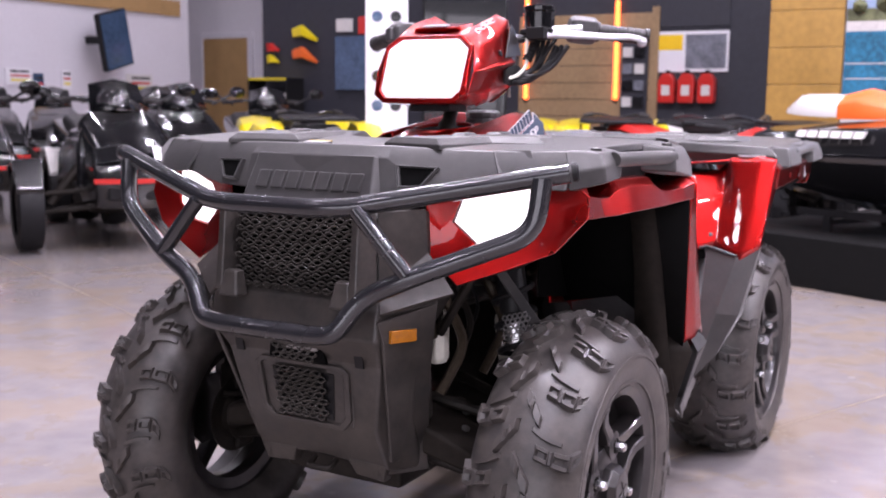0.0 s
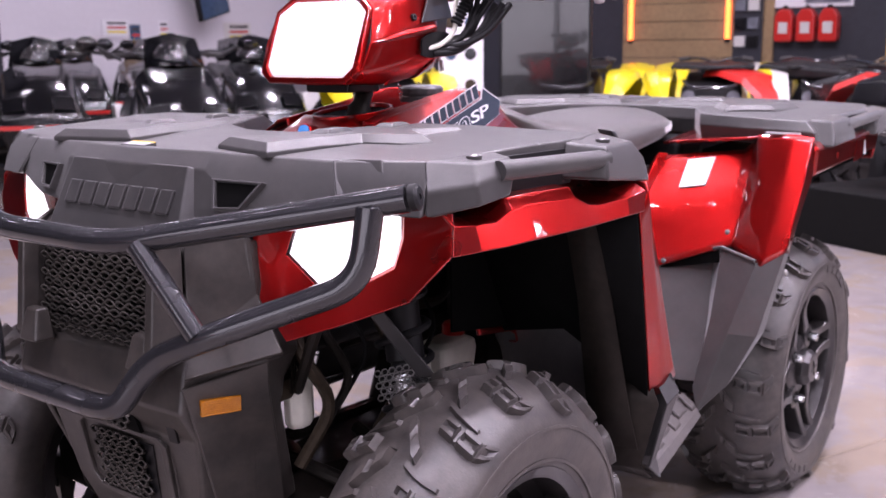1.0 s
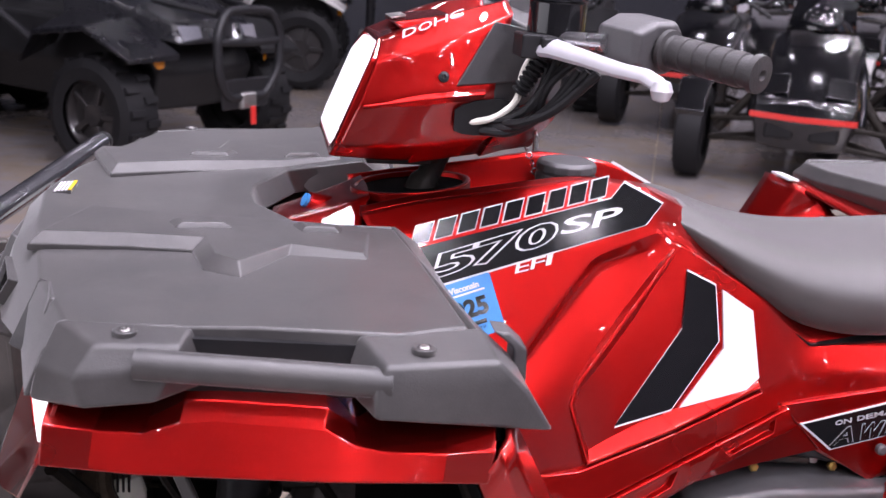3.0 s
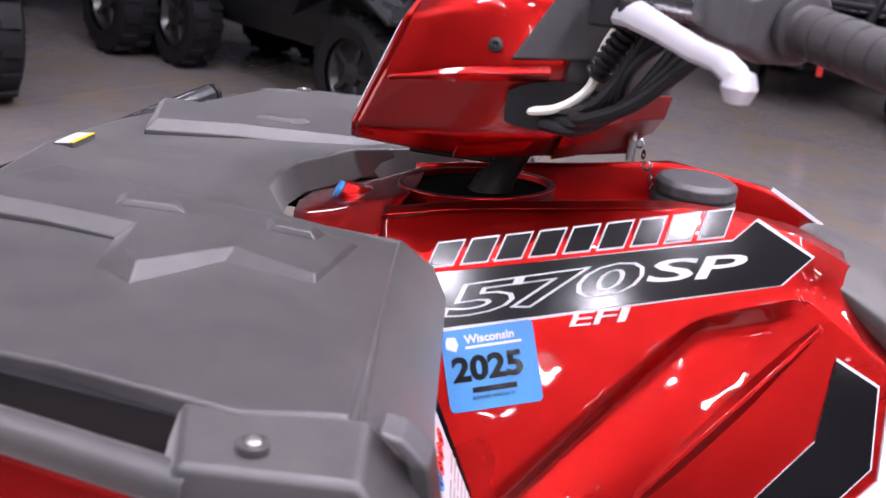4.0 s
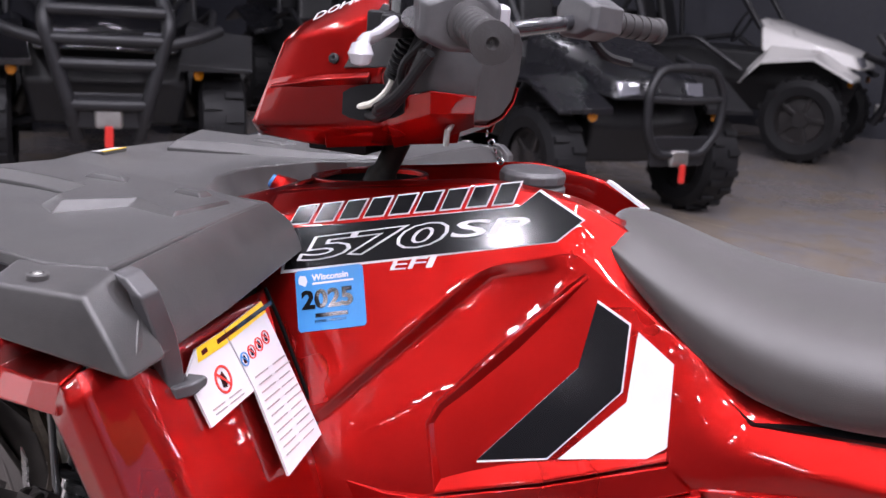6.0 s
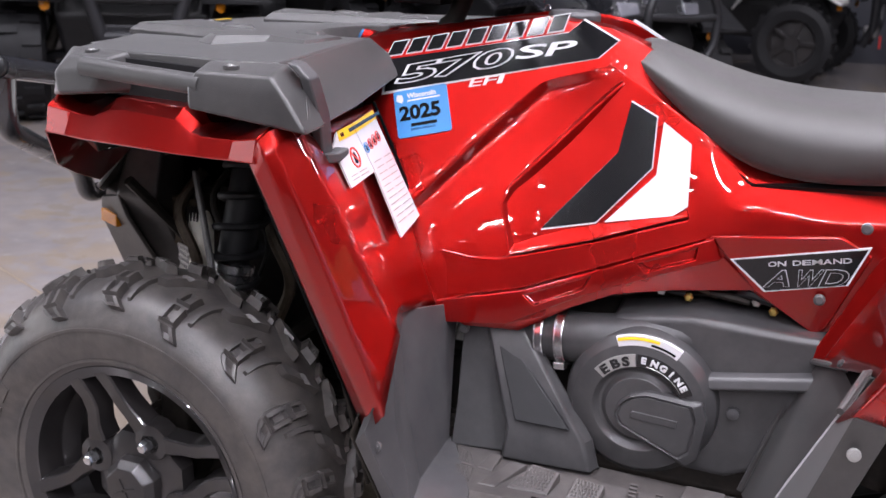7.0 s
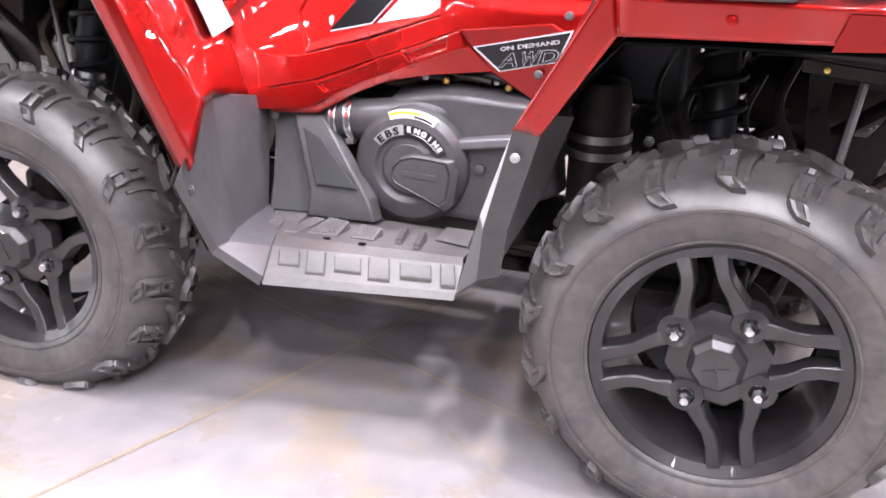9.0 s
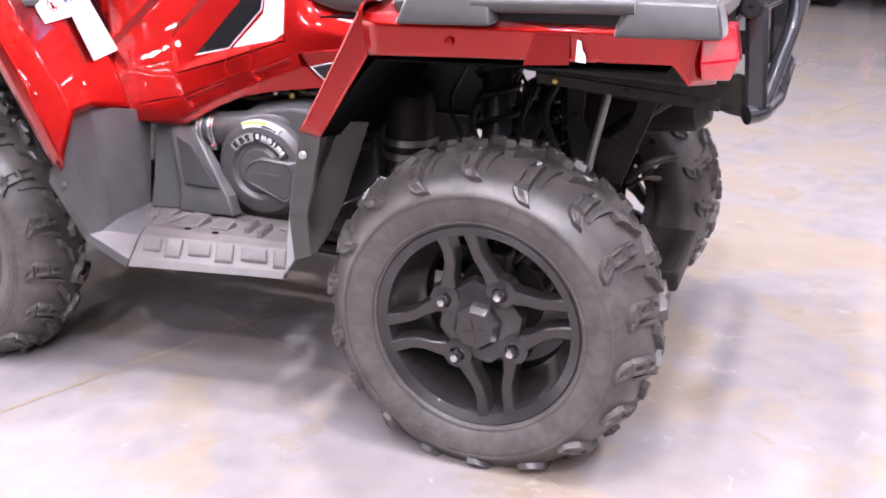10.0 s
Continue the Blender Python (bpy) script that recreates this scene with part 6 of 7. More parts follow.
for s in (1, -1):
    ym = lambda pts, y: [(x, s * y, z) for x, z in pts]
    outer = [(-.715, .725), (-.905, .705), (-.870, .60), (-.835, .500), (-.745, .500), (-.722, .60)]
    hole = [(-.755, .675), (-.855, .665), (-.840, .615), (-.820, .590), (-.765, .590), (-.752, .625)]
    part("link_plate", loops(ym(outer, .232), ym(outer, .240), ym(hole, .240), ym(hole, .232), close=True), MATT, chassis, bevel=.002)
    part("link_tube", tube([(-.79, s * .20, .53), (-.80, s * .30, .50)], .017, 14), MATT, chassis)
    part("rail_strip", loops(ym([(-.70, .738), (-1.02, .714), (-1.02, .694), (-.70, .718)], .392), ym([(-.70, .738), (-1.02, .714), (-1.02, .694), (-.70, .718)], .398)), MATT, chassis, bevel=.002)
    for x, z in ((-.735, .725), (-.86, .716), (-.98, .707)):
        part("strip_bolt", lathe([(.0055, 0), (.0055, .004), (.003, .005), (.001, .005)], 6, axis((x, s * .398, z), (0, s, 0))), BRASS if x > -.8 else MATT, chassis)
    part("tail_tray", loops(ym([(-.66, .775), (-.98, .765), (-.95, .715), (-.68, .728)], .25), ym([(-.66, .79), (-1.0, .785), (-.97, .735), (-.68, .745)], .43)), BLACK, chassis, bevel=.01)
    for k in range(5):
        q = Vector((-.50 - .05 * k, s * (.20 + .012 * (k % 3)), .70 - .03 * (k % 2)))
        part("well_hose", tube([q, q + Vector((.03, s * .04, -.07)), q + Vector((-.02, s * .05, -.15)), q + Vector((.01, s * .02, -.22))], .005 + .003 * (k % 3), 8, .04), (BLACK, MATT, BROWN)[k % 3], chassis)
    for k in range(6):
        q = Vector((.45 + .06 * k, s * (.15 + .015 * (k % 3)), .74 - .025 * (k % 3)))
        part("well_hose", tube([q, q + Vector((.03, s * .05, -.06)), q + Vector((-.03, s * .06, -.15)), q + Vector((.02, s * .03, -.24))], .004 + .003 * (k % 3), 8, .04), (BLACK, MATT, BROWN)[k % 3], chassis)
    part("arm_cover", loops(*[mirrored(r, s) for r in ([(.80, .16, .40), (.80, .16, .34), (.80, .30, .31), (.80, .30, .35)], [(.72, .16, .42), (.72, .16, .33), (.72, .36, .27), (.72, .36, .33)], [(.60, .16, .40), (.60, .16, .32), (.60, .36, .26), (.60, .36, .32)])]), LINER, chassis, "dusty black arm guard", bevel=.008)
    for q in ((.74, .25, .375), (.68, .22, .39)):
        part("guard_bolt", lathe([(.009, 0), (.009, .006), (.004, .007), (.001, .007)], 6, axis(mirrored([q], s)[0], (.3, .5 * s, 1))), DULL, chassis)
for k in range(8):
    x = .09 - .045 * k
    part("engine_bolt", lathe([(.007, 0), (.007, .006), (.004, .007), (.001, .007)], 6, axis((x, .165 + .012 * (k % 2), .605 + .012 * (k % 3)), (0, 1, .2))), (DULL, BRASS, MATT)[k % 3], engine)
    part("engine_line", tube([(x, .15, .60), (x - .03, .175, .612 + .01 * (k % 2)), (x - .08, .17, .605)], .004 + .002 * (k % 3), 8, .02), (BROWN, MATT, BLACK)[k % 3], engine)

# ---- the showroom ----
FLOOR = material("polished_concrete", (0.195, 0.185, 0.195), 0.18, vary=0.14, scale=1.3, grain=0.015, grain_scale=40, dust=0.35, dust_colour=(0.36, 0.28, 0.21))


def blotches(m, scale, low, high, colour, amount):
    """Adds stains with a ragged outline of their own to a surface."""
    t = m.node_tree
    b = t.nodes["Principled BSDF"]
    old = b.inputs["Base Color"].links[0].from_socket
    co = node(t, "ShaderNodeTexCoord")
    n = node(t, "ShaderNodeTexNoise", Scale=scale, Detail=7.0, Roughness=0.62, Distortion=0.4)
    t.links.new(co.outputs["Object"], n.inputs["Vector"])
    r = node(t, "ShaderNodeMapRange", From_Min=low, From_Max=high, To_Min=0.0, To_Max=amount)
    t.links.new(n.outputs["Fac"], r.inputs["Value"])
    mix = t.nodes.new("ShaderNodeMix")
    mix.data_type = "RGBA"
    t.links.new(r.outputs[0], mix.inputs["Factor"])
    t.links.new(old, mix.inputs["A"])
    mix.inputs["B"].default_value = (*colour, 1)
    t.links.new(mix.outputs["Result"], b.inputs["Base Color"])


blotches(FLOOR, 2.6, .50, .57, (.25, .195, .135), .55)
blotches(FLOOR, 6.0, .58, .61, (.20, .165, .12), .45)
blotches(FLOOR, 11.0, .64, .70, (.42, .39, .37), .25)
blotches(FLOOR, 60.0, .66, .72, (.20, .16, .12), .4)
WALLP = material("white_painted_wall", (0.66, 0.64, 0.68), 0.6, vary=0.03, scale=2)
SLATE = material("dark_slate_wall_panel", (0.024, 0.025, 0.034), 0.6, vary=0.15, scale=2)
OAK = material("honey_wood_plank", (0.30, 0.17, 0.035), 0.45, vary=0.2, scale=2)
PALEOAK = material("pale_wood_board", (0.30, 0.20, 0.105), 0.5, vary=0.18, scale=2)
DOORWOOD = material("light_oak_door", (0.40, 0.25, 0.11), 0.45, vary=0.12, scale=5)
CEIL = material("dark_ceiling_deck", (0.11, 0.11, 0.12), 0.8, vary=0.05, scale=2)
JOINT = material("dirty_joint_filler", (0.21, 0.165, 0.12), 0.7, vary=0.3, scale=30)
PLINTH = material("black_painted_plinth", (0.006, 0.006, 0.006), 0.8, vary=0.2, spec=0.15)
GLASSBLUE = material("dark_screen_glass", (0.05, 0.09, 0.16), 0.15, vary=0.3, scale=3, coat=0.5)
ORANGE_LED = material("orange_light_tube", (1.0, 0.16, 0.03), 0.3, emit=5.0)
SIGNWHITE = material("white_printed_board", (0.74, 0.73, 0.76), 0.4, vary=0.03)
POSTERGREY = material("printed_grey_photo", (0.16, 0.17, 0.20), 0.4, vary=0.5, scale=8)
SEA = material("printed_turquoise_sea", (0.012, 0.13, 0.23), 0.4, vary=0.5, scale=3)
SKYBLUE = material("printed_pale_sky", (0.25, 0.33, 0.48), 0.4, vary=0.1, scale=2)
FOAM = material("printed_white_surf", (0.50, 0.48, 0.46), 0.4, vary=0.15, scale=6)
SHORE = material("printed_palm_shore", (0.12, 0.13, 0.06), 0.4, vary=0.6, scale=10)
GLOSSBLACK = material("gloss_black_fairing", (0.004, 0.004, 0.005), 0.16, vary=0.15, coat=0.8)
GREYFAIR = material("dark_grey_fairing", (0.008, 0.008, 0.010), 0.28, vary=0.1, coat=0.35)
WHITEFAIR = material("white_fairing", (0.62, 0.60, 0.58), 0.3, vary=0.04, coat=0.6)
YELLOWFAIR = material("yellow_fairing", (0.75, 0.60, 0.01), 0.3, vary=0.04, coat=0.6)
REDFAIR = material("bright_red_fairing", (0.55, 0.025, 0.02), 0.3, vary=0.04, coat=0.6)
ORANGEFAIR = material("orange_vinyl", (0.72, 0.13, 0.02), 0.4, vary=0.05)
CAGE = material("grey_steel_cage", (0.011, 0.011, 0.013), 0.45, 0.2, vary=0.1)
DARKTYRE = material("black_tyre_rubber", (0.007, 0.007, 0.008), 0.6, vary=0.2, scale=10, dust=0.04, dust_colour=(0.07, 0.06, 0.06), spec=0.25)
LAMPGLASS = material("clear_lamp_glass", (0.16, 0.16, 0.18), 0.10, vary=0.1, coat=1.0)

X0, X1, Y0, Y1, H = -10.8, 9.0, -13.0, 18.0, 6.0


def structure(name, bm, mat, label, category, **kw):
    return tagged(part(name, bm, mat, smooth=False, **kw), label, category, kind="structure")


floor = structure("floor", box((X0, Y0, -0.12), (X1, Y1, 0.0)), FLOOR, "polished grey concrete showroom floor with saw-cut joints", "floor")
structure("ceiling", box((X0, Y0, H), (X1, Y1, H + 0.2)), CEIL, "dark painted metal deck ceiling over the showroom", "ceiling")
structure("wall_west", box((X0 - 0.2, Y0, 0), (X0, Y1, H)), WALLP, "plain white painted showroom wall with a door", "wall")
# unseen slate shop front on the east; its six tall windows are added light
east = structure("wall_east", box((X1, Y0, 0), (X1 + 0.2, -2.0, H)), SLATE, "unseen dark slate shop front wall with added windows", "wall")
for lo, hi in (((X1, -2.0, 0), (X1 + .2, 7.0, .35)), ((X1, -2.0, 3.1), (X1 + .2, 7.0, H)), ((X1, 7.0, 0), (X1 + .2, Y1, H))):
    part("wall_piece", box(lo, hi), SLATE, east, smooth=False)
for k in range(7):
    structure("window_post", box((X1 - .03, -2.04 + 1.5 * k, .35), (X1 + .17, -1.96 + 1.5 * k, 3.1)), BLACK, "black aluminium post of an added shop window", "window frame")
# area lamps added in the unseen windows to brighten what faces the front
for k in range(6):
    data = bpy.data.lights.new("added_window_light", "AREA")
    data.shape, data.size, data.size_y, data.energy, data.color = "RECTANGLE", 1.4, 2.7, 36, (0.92, 0.90, 1.0)
    new("added_window_light", data).matrix_world = pose(X1 + .1, -1.25 + 1.5 * k, 1.72, 0, 0, 90) @ pose(0, 0, 0, 90)
structure("wall_south", box((-9.25, -10.2, 0), (-4.8, -10.0, H)), WALLP, "plain white painted showroom wall", "wall")
structure("wall_dark", box((-4.8, -10.2, 0), (X1, -10.0, H)), SLATE, "dark slate coloured showroom wall behind parked machines", "wall")
structure("wall_return", box((-9.45, Y0, 0), (-9.25, -10.0, H)), WALLP, "white painted end of a short wall", "wall")
structure("wall_north", box((X0, Y1, 0), (X1, Y1 + 0.2, H)), SLATE, "dark slate coloured showroom wall", "wall")
structure("wall_back", box((X0, Y0 - 0.2, 0), (-9.25, Y0, H)), WALLP, "white painted wall behind the door lobby", "wall")
structure("wall_slate", box((-9.95, -8.85, 0), (-9.8, -0.9, H)), SLATE, "dark slate display wall for accessories", "wall")
structure("trim", box((-9.25, -10.0, 2.27), (-3.0, -9.97, 2.49)), DOORWOOD, "brown wooden trim board high on a wall", "trim")

# floor joints and stains, each a thin strip just above the concrete
joint_u, joint_v, cross = Vector((.385, .923)), Vector((-.915, .403)), Vector((.103, .145))


def wobbly(start, way, length, width, seed):
    """A worn joint: a narrow ribbon with uneven edges."""
    rng = random.Random(seed)
    side = Vector((-way.y, way.x))
    n = int(length / .12)
    bm = bmesh.new()
    prev = None
    for k in range(n + 1):
        p = start + way * (length * k / n)
        a, b = p + side * width * rng.uniform(.3, .7), p - side * width * rng.uniform(.3, .7)
        row = (bm.verts.new((a.x, a.y, .0012)), bm.verts.new((b.x, b.y, .0012)))
        if prev:
            bm.faces.new((prev[0], prev[1], row[1], row[0]))
        prev = row
    return bm


for k, off in enumerate((0, -4.2, 4.2)):
    part("floor_joint", wobbly(cross + joint_v * off - joint_u * 11, joint_u, 20, .0085, 3 + k), JOINT, floor)
    part("floor_joint", wobbly(cross + joint_u * off - joint_v * 9, joint_v, 18, .0075, 13 + k), JOINT, floor)

# door in the white wall
door = structure("door_1", box((-10.80, -10.90, 0), (-10.755, -9.95, 2.05)), DOORWOOD, "closed light oak flush door", "door")
for lo, hi in (((-10.80, -11.0, 0), (-10.74, -10.90, 2.14)), ((-10.80, -9.95, 0), (-10.74, -9.85, 2.14)), ((-10.80, -10.90, 2.05), (-10.74, -9.95, 2.14))):
    part("door_frame", box(lo, hi), WALLP, door, bevel=.006)
part("door_handle", tube([(-10.74, -10.05, 1.02), (-10.70, -10.05, 1.02), (-10.70, -10.15, 1.02)], .01, 8, .02), STEEL, door)

# slate wall: wood bay with light tubes, posters, cans and tools
for k in range(9):
    structure("wood_board", box((-9.80, -4.60, .25 + k * .21), (-9.775, -2.83, .452 + k * .21)), PALEOAK, "pale horizontal wood cladding board", "cladding board", bevel=.004)
structure("trim_post", box((-9.80, -2.83, 0), (-9.76, -2.74, 2.2)), PALEOAK, "pale wood edge post", "trim")
for y, top in ((-4.49, 2.45), (-3.27, 2.3)):
    lamp = thing("light_tube", "glowing orange upright light tube on the wall", "light tube", pose(-9.76, y, 1.7), "light tubes")
    part("tube", lathe([(.001, -.62), (.028, -.61), (.028, top - 1.72), (.001, top - 1.70)], 14), ORANGE_LED, lamp)
    part("tube_mount", box((-.03, -.02, -.65), (.02, .02, -.60)), BLACK, lamp)


def wall_board(name, y0, y1, z0, z1, mat, label, category, x=-9.8, t=.02):
    ob = thing(name, label, category, pose(x, (y0 + y1) / 2, (z0 + z1) / 2))
    part("panel", box((0, -(y1 - y0) / 2, -(z1 - z0) / 2), (t, (y1 - y0) / 2, (z1 - z0) / 2)), mat, ob, bevel=.004)
    return ob


poster = wall_board("poster", -2.76, -1.90, 1.42, 1.90, SIGNWHITE, "white and grey product poster on dark wall", "poster")
part("yellow_field", box((.021, -.41, .02), (.024, -.12, .20)), YELLOW, poster)
part("grey_field", box((.021, -.08, -.20), (.024, .40, .20)), POSTERGREY, poster)
slats = wall_board("slat_rack", -3.20, -2.86, .80, 1.80, SLATE, "dark slatted accessory rack with small parcels", "rack", x=-9.77)
for k in range(8):
    part("parcel", box((.02, -.14 + .15 * (k % 2), .30 - .2 * (k // 2)), (.06, -.02 + .15 * (k % 2), .42 - .2 * (k // 2))), (WHITEFAIR, GREYFAIR, POSTERGREY)[k % 3], slats)
wall_board("header_sign", -2.76, -1.90, 1.95, 2.30, SLATE, "dark header sign above the poster", "sign")
wall_board("wall_screen", -7.50, -6.85, 1.20, 1.95, GLASSBLUE, "dark blue glowing information screen", "screen", t=.05)
wall_board("wall_sign", -7.50, -7.22, 2.02, 2.20, WHITEFAIR, "small pale red sign", "sign")
wall_board("wall_sign", -7.12, -6.95, 1.98, 2.22, REDFAIR, "small red and grey sign", "sign")
for y in (-6.05, -5.55):
    wall_board("tall_poster", y, y + .42, .7, 2.0, SIGNWHITE, "pale grey tall printed poster on dark wall", "poster")
for k, y in enumerate((-2.60, -2.36, -2.12)):
    can = thing("fuel_can", "red plastic fuel can hanging on a dark wall", "fuel can", pose(-9.72, y, 1.22), "red fuel cans")
    part("body", loops(*[[(-.07, -w, z), (.07, -w, z), (.07, w, z), (-.07, w, z)] for z, w in ((-.17, .08), (-.15, .10), (.10, .10), (.15, .07), (.18, .05))]), REDFAIR, can, bevel=.02)
    part("spout", lathe([(.03, .18), (.03, .21), (.02, .22), (.001, .22)], 12), BLACK, can)
    part("can_label", box((.071, -.05, -.08), (.073, .05, .04)), WHITEFAIR, can)
for y, z, mat, lab in ((-8.05, 2.03, YELLOWFAIR, "yellow"), (-8.05, 1.72, ORANGEFAIR, "orange red"), (-8.62, 1.83, REDFAIR, "red"), (-8.62, 1.66, YELLOWFAIR, "yellow")):
    tool = thing("handle_guard", lab + " plastic hand guard on the wall", "hand guard", pose(-9.76, y, z), "wall accessories")
    k = 1.0 if y > -8.3 else .5
    part("guard", loops([(0, -.20 * k, .03), (.05, -.20 * k, .05), (.05, -.18 * k, -.08), (0, -.18 * k, -.08)], [(0, 0, .10 * k), (.09, 0, .10 * k), (.09, 0, -.06), (0, 0, -.06)], [(0, .25 * k, -.10 * k), (.03, .25 * k, -.10 * k), (.03, .24 * k, -.15 * k), (0, .24 * k, -.15 * k)]), mat, tool, bevel=.02)
shelf = thing("wall_shelf", "dark shelf unit with boxes and a yellow edge", "shelf", pose(-9.55, -8.42, 0))
for z in (.45, .9, 1.33):
    part("shelf_board", box((-.2, -.35, z), (.2, .35, z + .03)), YELLOWFAIR if z > 1.2 else BLACK, shelf)
for y in (-.36, .34):
    part("side_panel", box((-.2, y, 0), (.2, y + .02, 1.36)), BLACK, shelf)
for k in range(8):
    bx = thing("shelf_box", "small grey carton on a wall shelf", "carton", pose(-9.5 + .02 * (k % 2), -8.69 + (k % 4) * .17, (.48, .93)[k // 4]), "cartons on the shelf")
    part("carton", box((-.08, -.07, 0), (.08, .07, .16 + .05 * (k % 3))), (GREYFAIR, WHITEFAIR, GLASSBLUE)[k % 3], bx, bevel=.004)

# hanging screen and notices on the white wall
tv = thing("hanging_screen", "tilted blue screen hung high on a white wall", "television", pose(-7.55, -9.55, 1.82, 0, 13, 12))
part("screen_body", box((-.31, -.04, -.38), (.31, .04, .38)), BLACK, tv, bevel=.01)
part("screen_glass", box((-.29, .041, -.36), (.29, .045, .36)), GLASSBLUE, tv)
part("screen_arm", box((-.05, -.42, -.05), (.05, -.04, .05)), BLACK, tv)
for x, z, w, h, mat in ((-6.35, 1.30, .40, .22, SIGNWHITE), (-6.65, 1.20, .16, .30, GLASSBLUE), (-7.10, 1.28, .16, .26, SIGNWHITE), (-8.4, 1.25, .5, .28, WHITEFAIR)):
    note = thing("wall_notice", "small printed notice on a white wall", "notice", pose(x, -9.99, z), "wall notices")
    part("sheet", box((-w / 2, 0, -h / 2), (w / 2, .012, h / 2)), mat, note)
    for k in range(3):
        part("print_bar", box((-w * .4, .012, h * (.25 - .25 * k)), (w * .3, .014, h * (.36 - .25 * k))), (GREYFAIR, REDFAIR, YELLOWFAIR)[k], note)

# wood column and beach mural behind the watercraft
for k in range(11):
    structure("column_plank", box((-6.75, -.74, k * .30), (-6.45, -.155, k * .30 + .2975)), OAK, "honey coloured horizontal column plank", "plank", bevel=.006)
mural = thing("beach_mural", "large printed beach and sea mural panel", "mural", pose(-6.5, 1.35, 0))
part("mural_board", box((-.06, -1.5, 0), (0, 1.5, 3.2)), SKYBLUE, mural)
for z0, z1, mat in ((0, 1.12, FOAM), (1.12, 1.62, SEA), (1.62, 1.70, FOAM), (1.70, 1.80, SHORE)):
    part("mural_band", box((0, -1.495, z0), (.005, 1.495, z1)), mat, mural)
for z in (1.24, 1.36):
    part("surf_line", box((.005, -1.49, z), (.008, 1.49, z + .008)), FOAM, mural)
for k in range(14):
    part("palm_clump", lathe([(.001, -.05), (.06 + .03 * (k % 3), 0), (.05, .06), (.001, .10)], 7, axis((.006, -1.4 + k * .2, 1.82 + .03 * (k % 2)), (1, 0, 0))), SHORE, mural)

# white product board
board = thing("product_board", "tall white display board with round product pictures", "display board", pose(-4.62, -3.35, 0, 0, 0, 28))
part("board_panel", box((-.015, -.17, .25), (.015, .17, 1.95)), SIGNWHITE, board, bevel=.004)
part("board_foot", box((-.18, -.15, 0), (.18, .15, .25)), BLACK, board, bevel=.01)
for r in range(6):
    for c in (-1, 1):
        part("product_picture", lathe([(.001, 0), (.045, 0), (.045, .003), (.02, .004), (.001, .004)], 14, axis((.0155, c * .075, .52 + r * .235), (1, 0, 0))), (GREYFAIR, GLASSBLUE, BROWN)[(r + c) % 3], board)
cab = thing("display_cabinet", "tall black display cabinet beside the board", "cabinet", pose(-5.3, -3.0, 0, 0, 0, 28))
part("cabinet_body", box((-.3, -.35, 0), (.3, .35, 1.9)), BLACK, cab, bevel=.01)
part("cabinet_door", box((.3, -.33, .1), (.32, .33, 1.85)), GLOSSBLACK, cab, bevel=.004)

# ---- other machines on the showroom floor ----
def plain_wheel(parent, at, r, w, knobs=16, rim=RIM, tyre=DARKTYRE):
    """A background wheel: its axle runs along y of the machine."""
    hub = part("wheel", lathe([(.001, w * .30), (r * .18, w * .32), (r * .20, w * .2), (r * .50, w * .16), (r * .56, w * .34), (r * .60, w * .34), (r * .58, -w * .3)], 28, cap=False), rim, parent)
    hub.matrix_basis = Matrix.Translation(at) @ pose(0, 0, 0, -90 if at[1] > 0 else 90)
    bm = bmesh.new()
    add_lathe(bm, [(r * .56, -w * .45), (r * .78, -w * .5), (r * .93, -w * .42), (r * .96, 0), (r * .93, w * .42), (r * .78, w * .5), (r * .58, w * .45)], 36)
    part("tyre", bm, tyre, hub, angle=24)
    bm = bmesh.new()
    for k in range(knobs):
        for sd in (1, -1):
            a = math.tau * (k + (.5 if sd < 0 else 0)) / knobs
            add_box(bm, (r * .92, -r * .055, .01), (r * 1.0, r * .055, w * .40), Matrix.Rotation(a, 4, "Z") @ Matrix.Diagonal((1, 1, sd, 1)) @ Matrix.Rotation(.15, 4, "Z"))
    if knobs:
        tagged(part("tread_block_ring", bm, tyre, hub, angle=24), kind="stuff")
    else:
        bm.free()
    for k in range(5):
        a = math.tau * k / 5
        part("spoke", box((r * .18, -r * .05, w * .16), (r * .55, r * .05, w * .30), Matrix.Rotation(a, 4, "Z")), rim, hub, bevel=.006)
    return hub


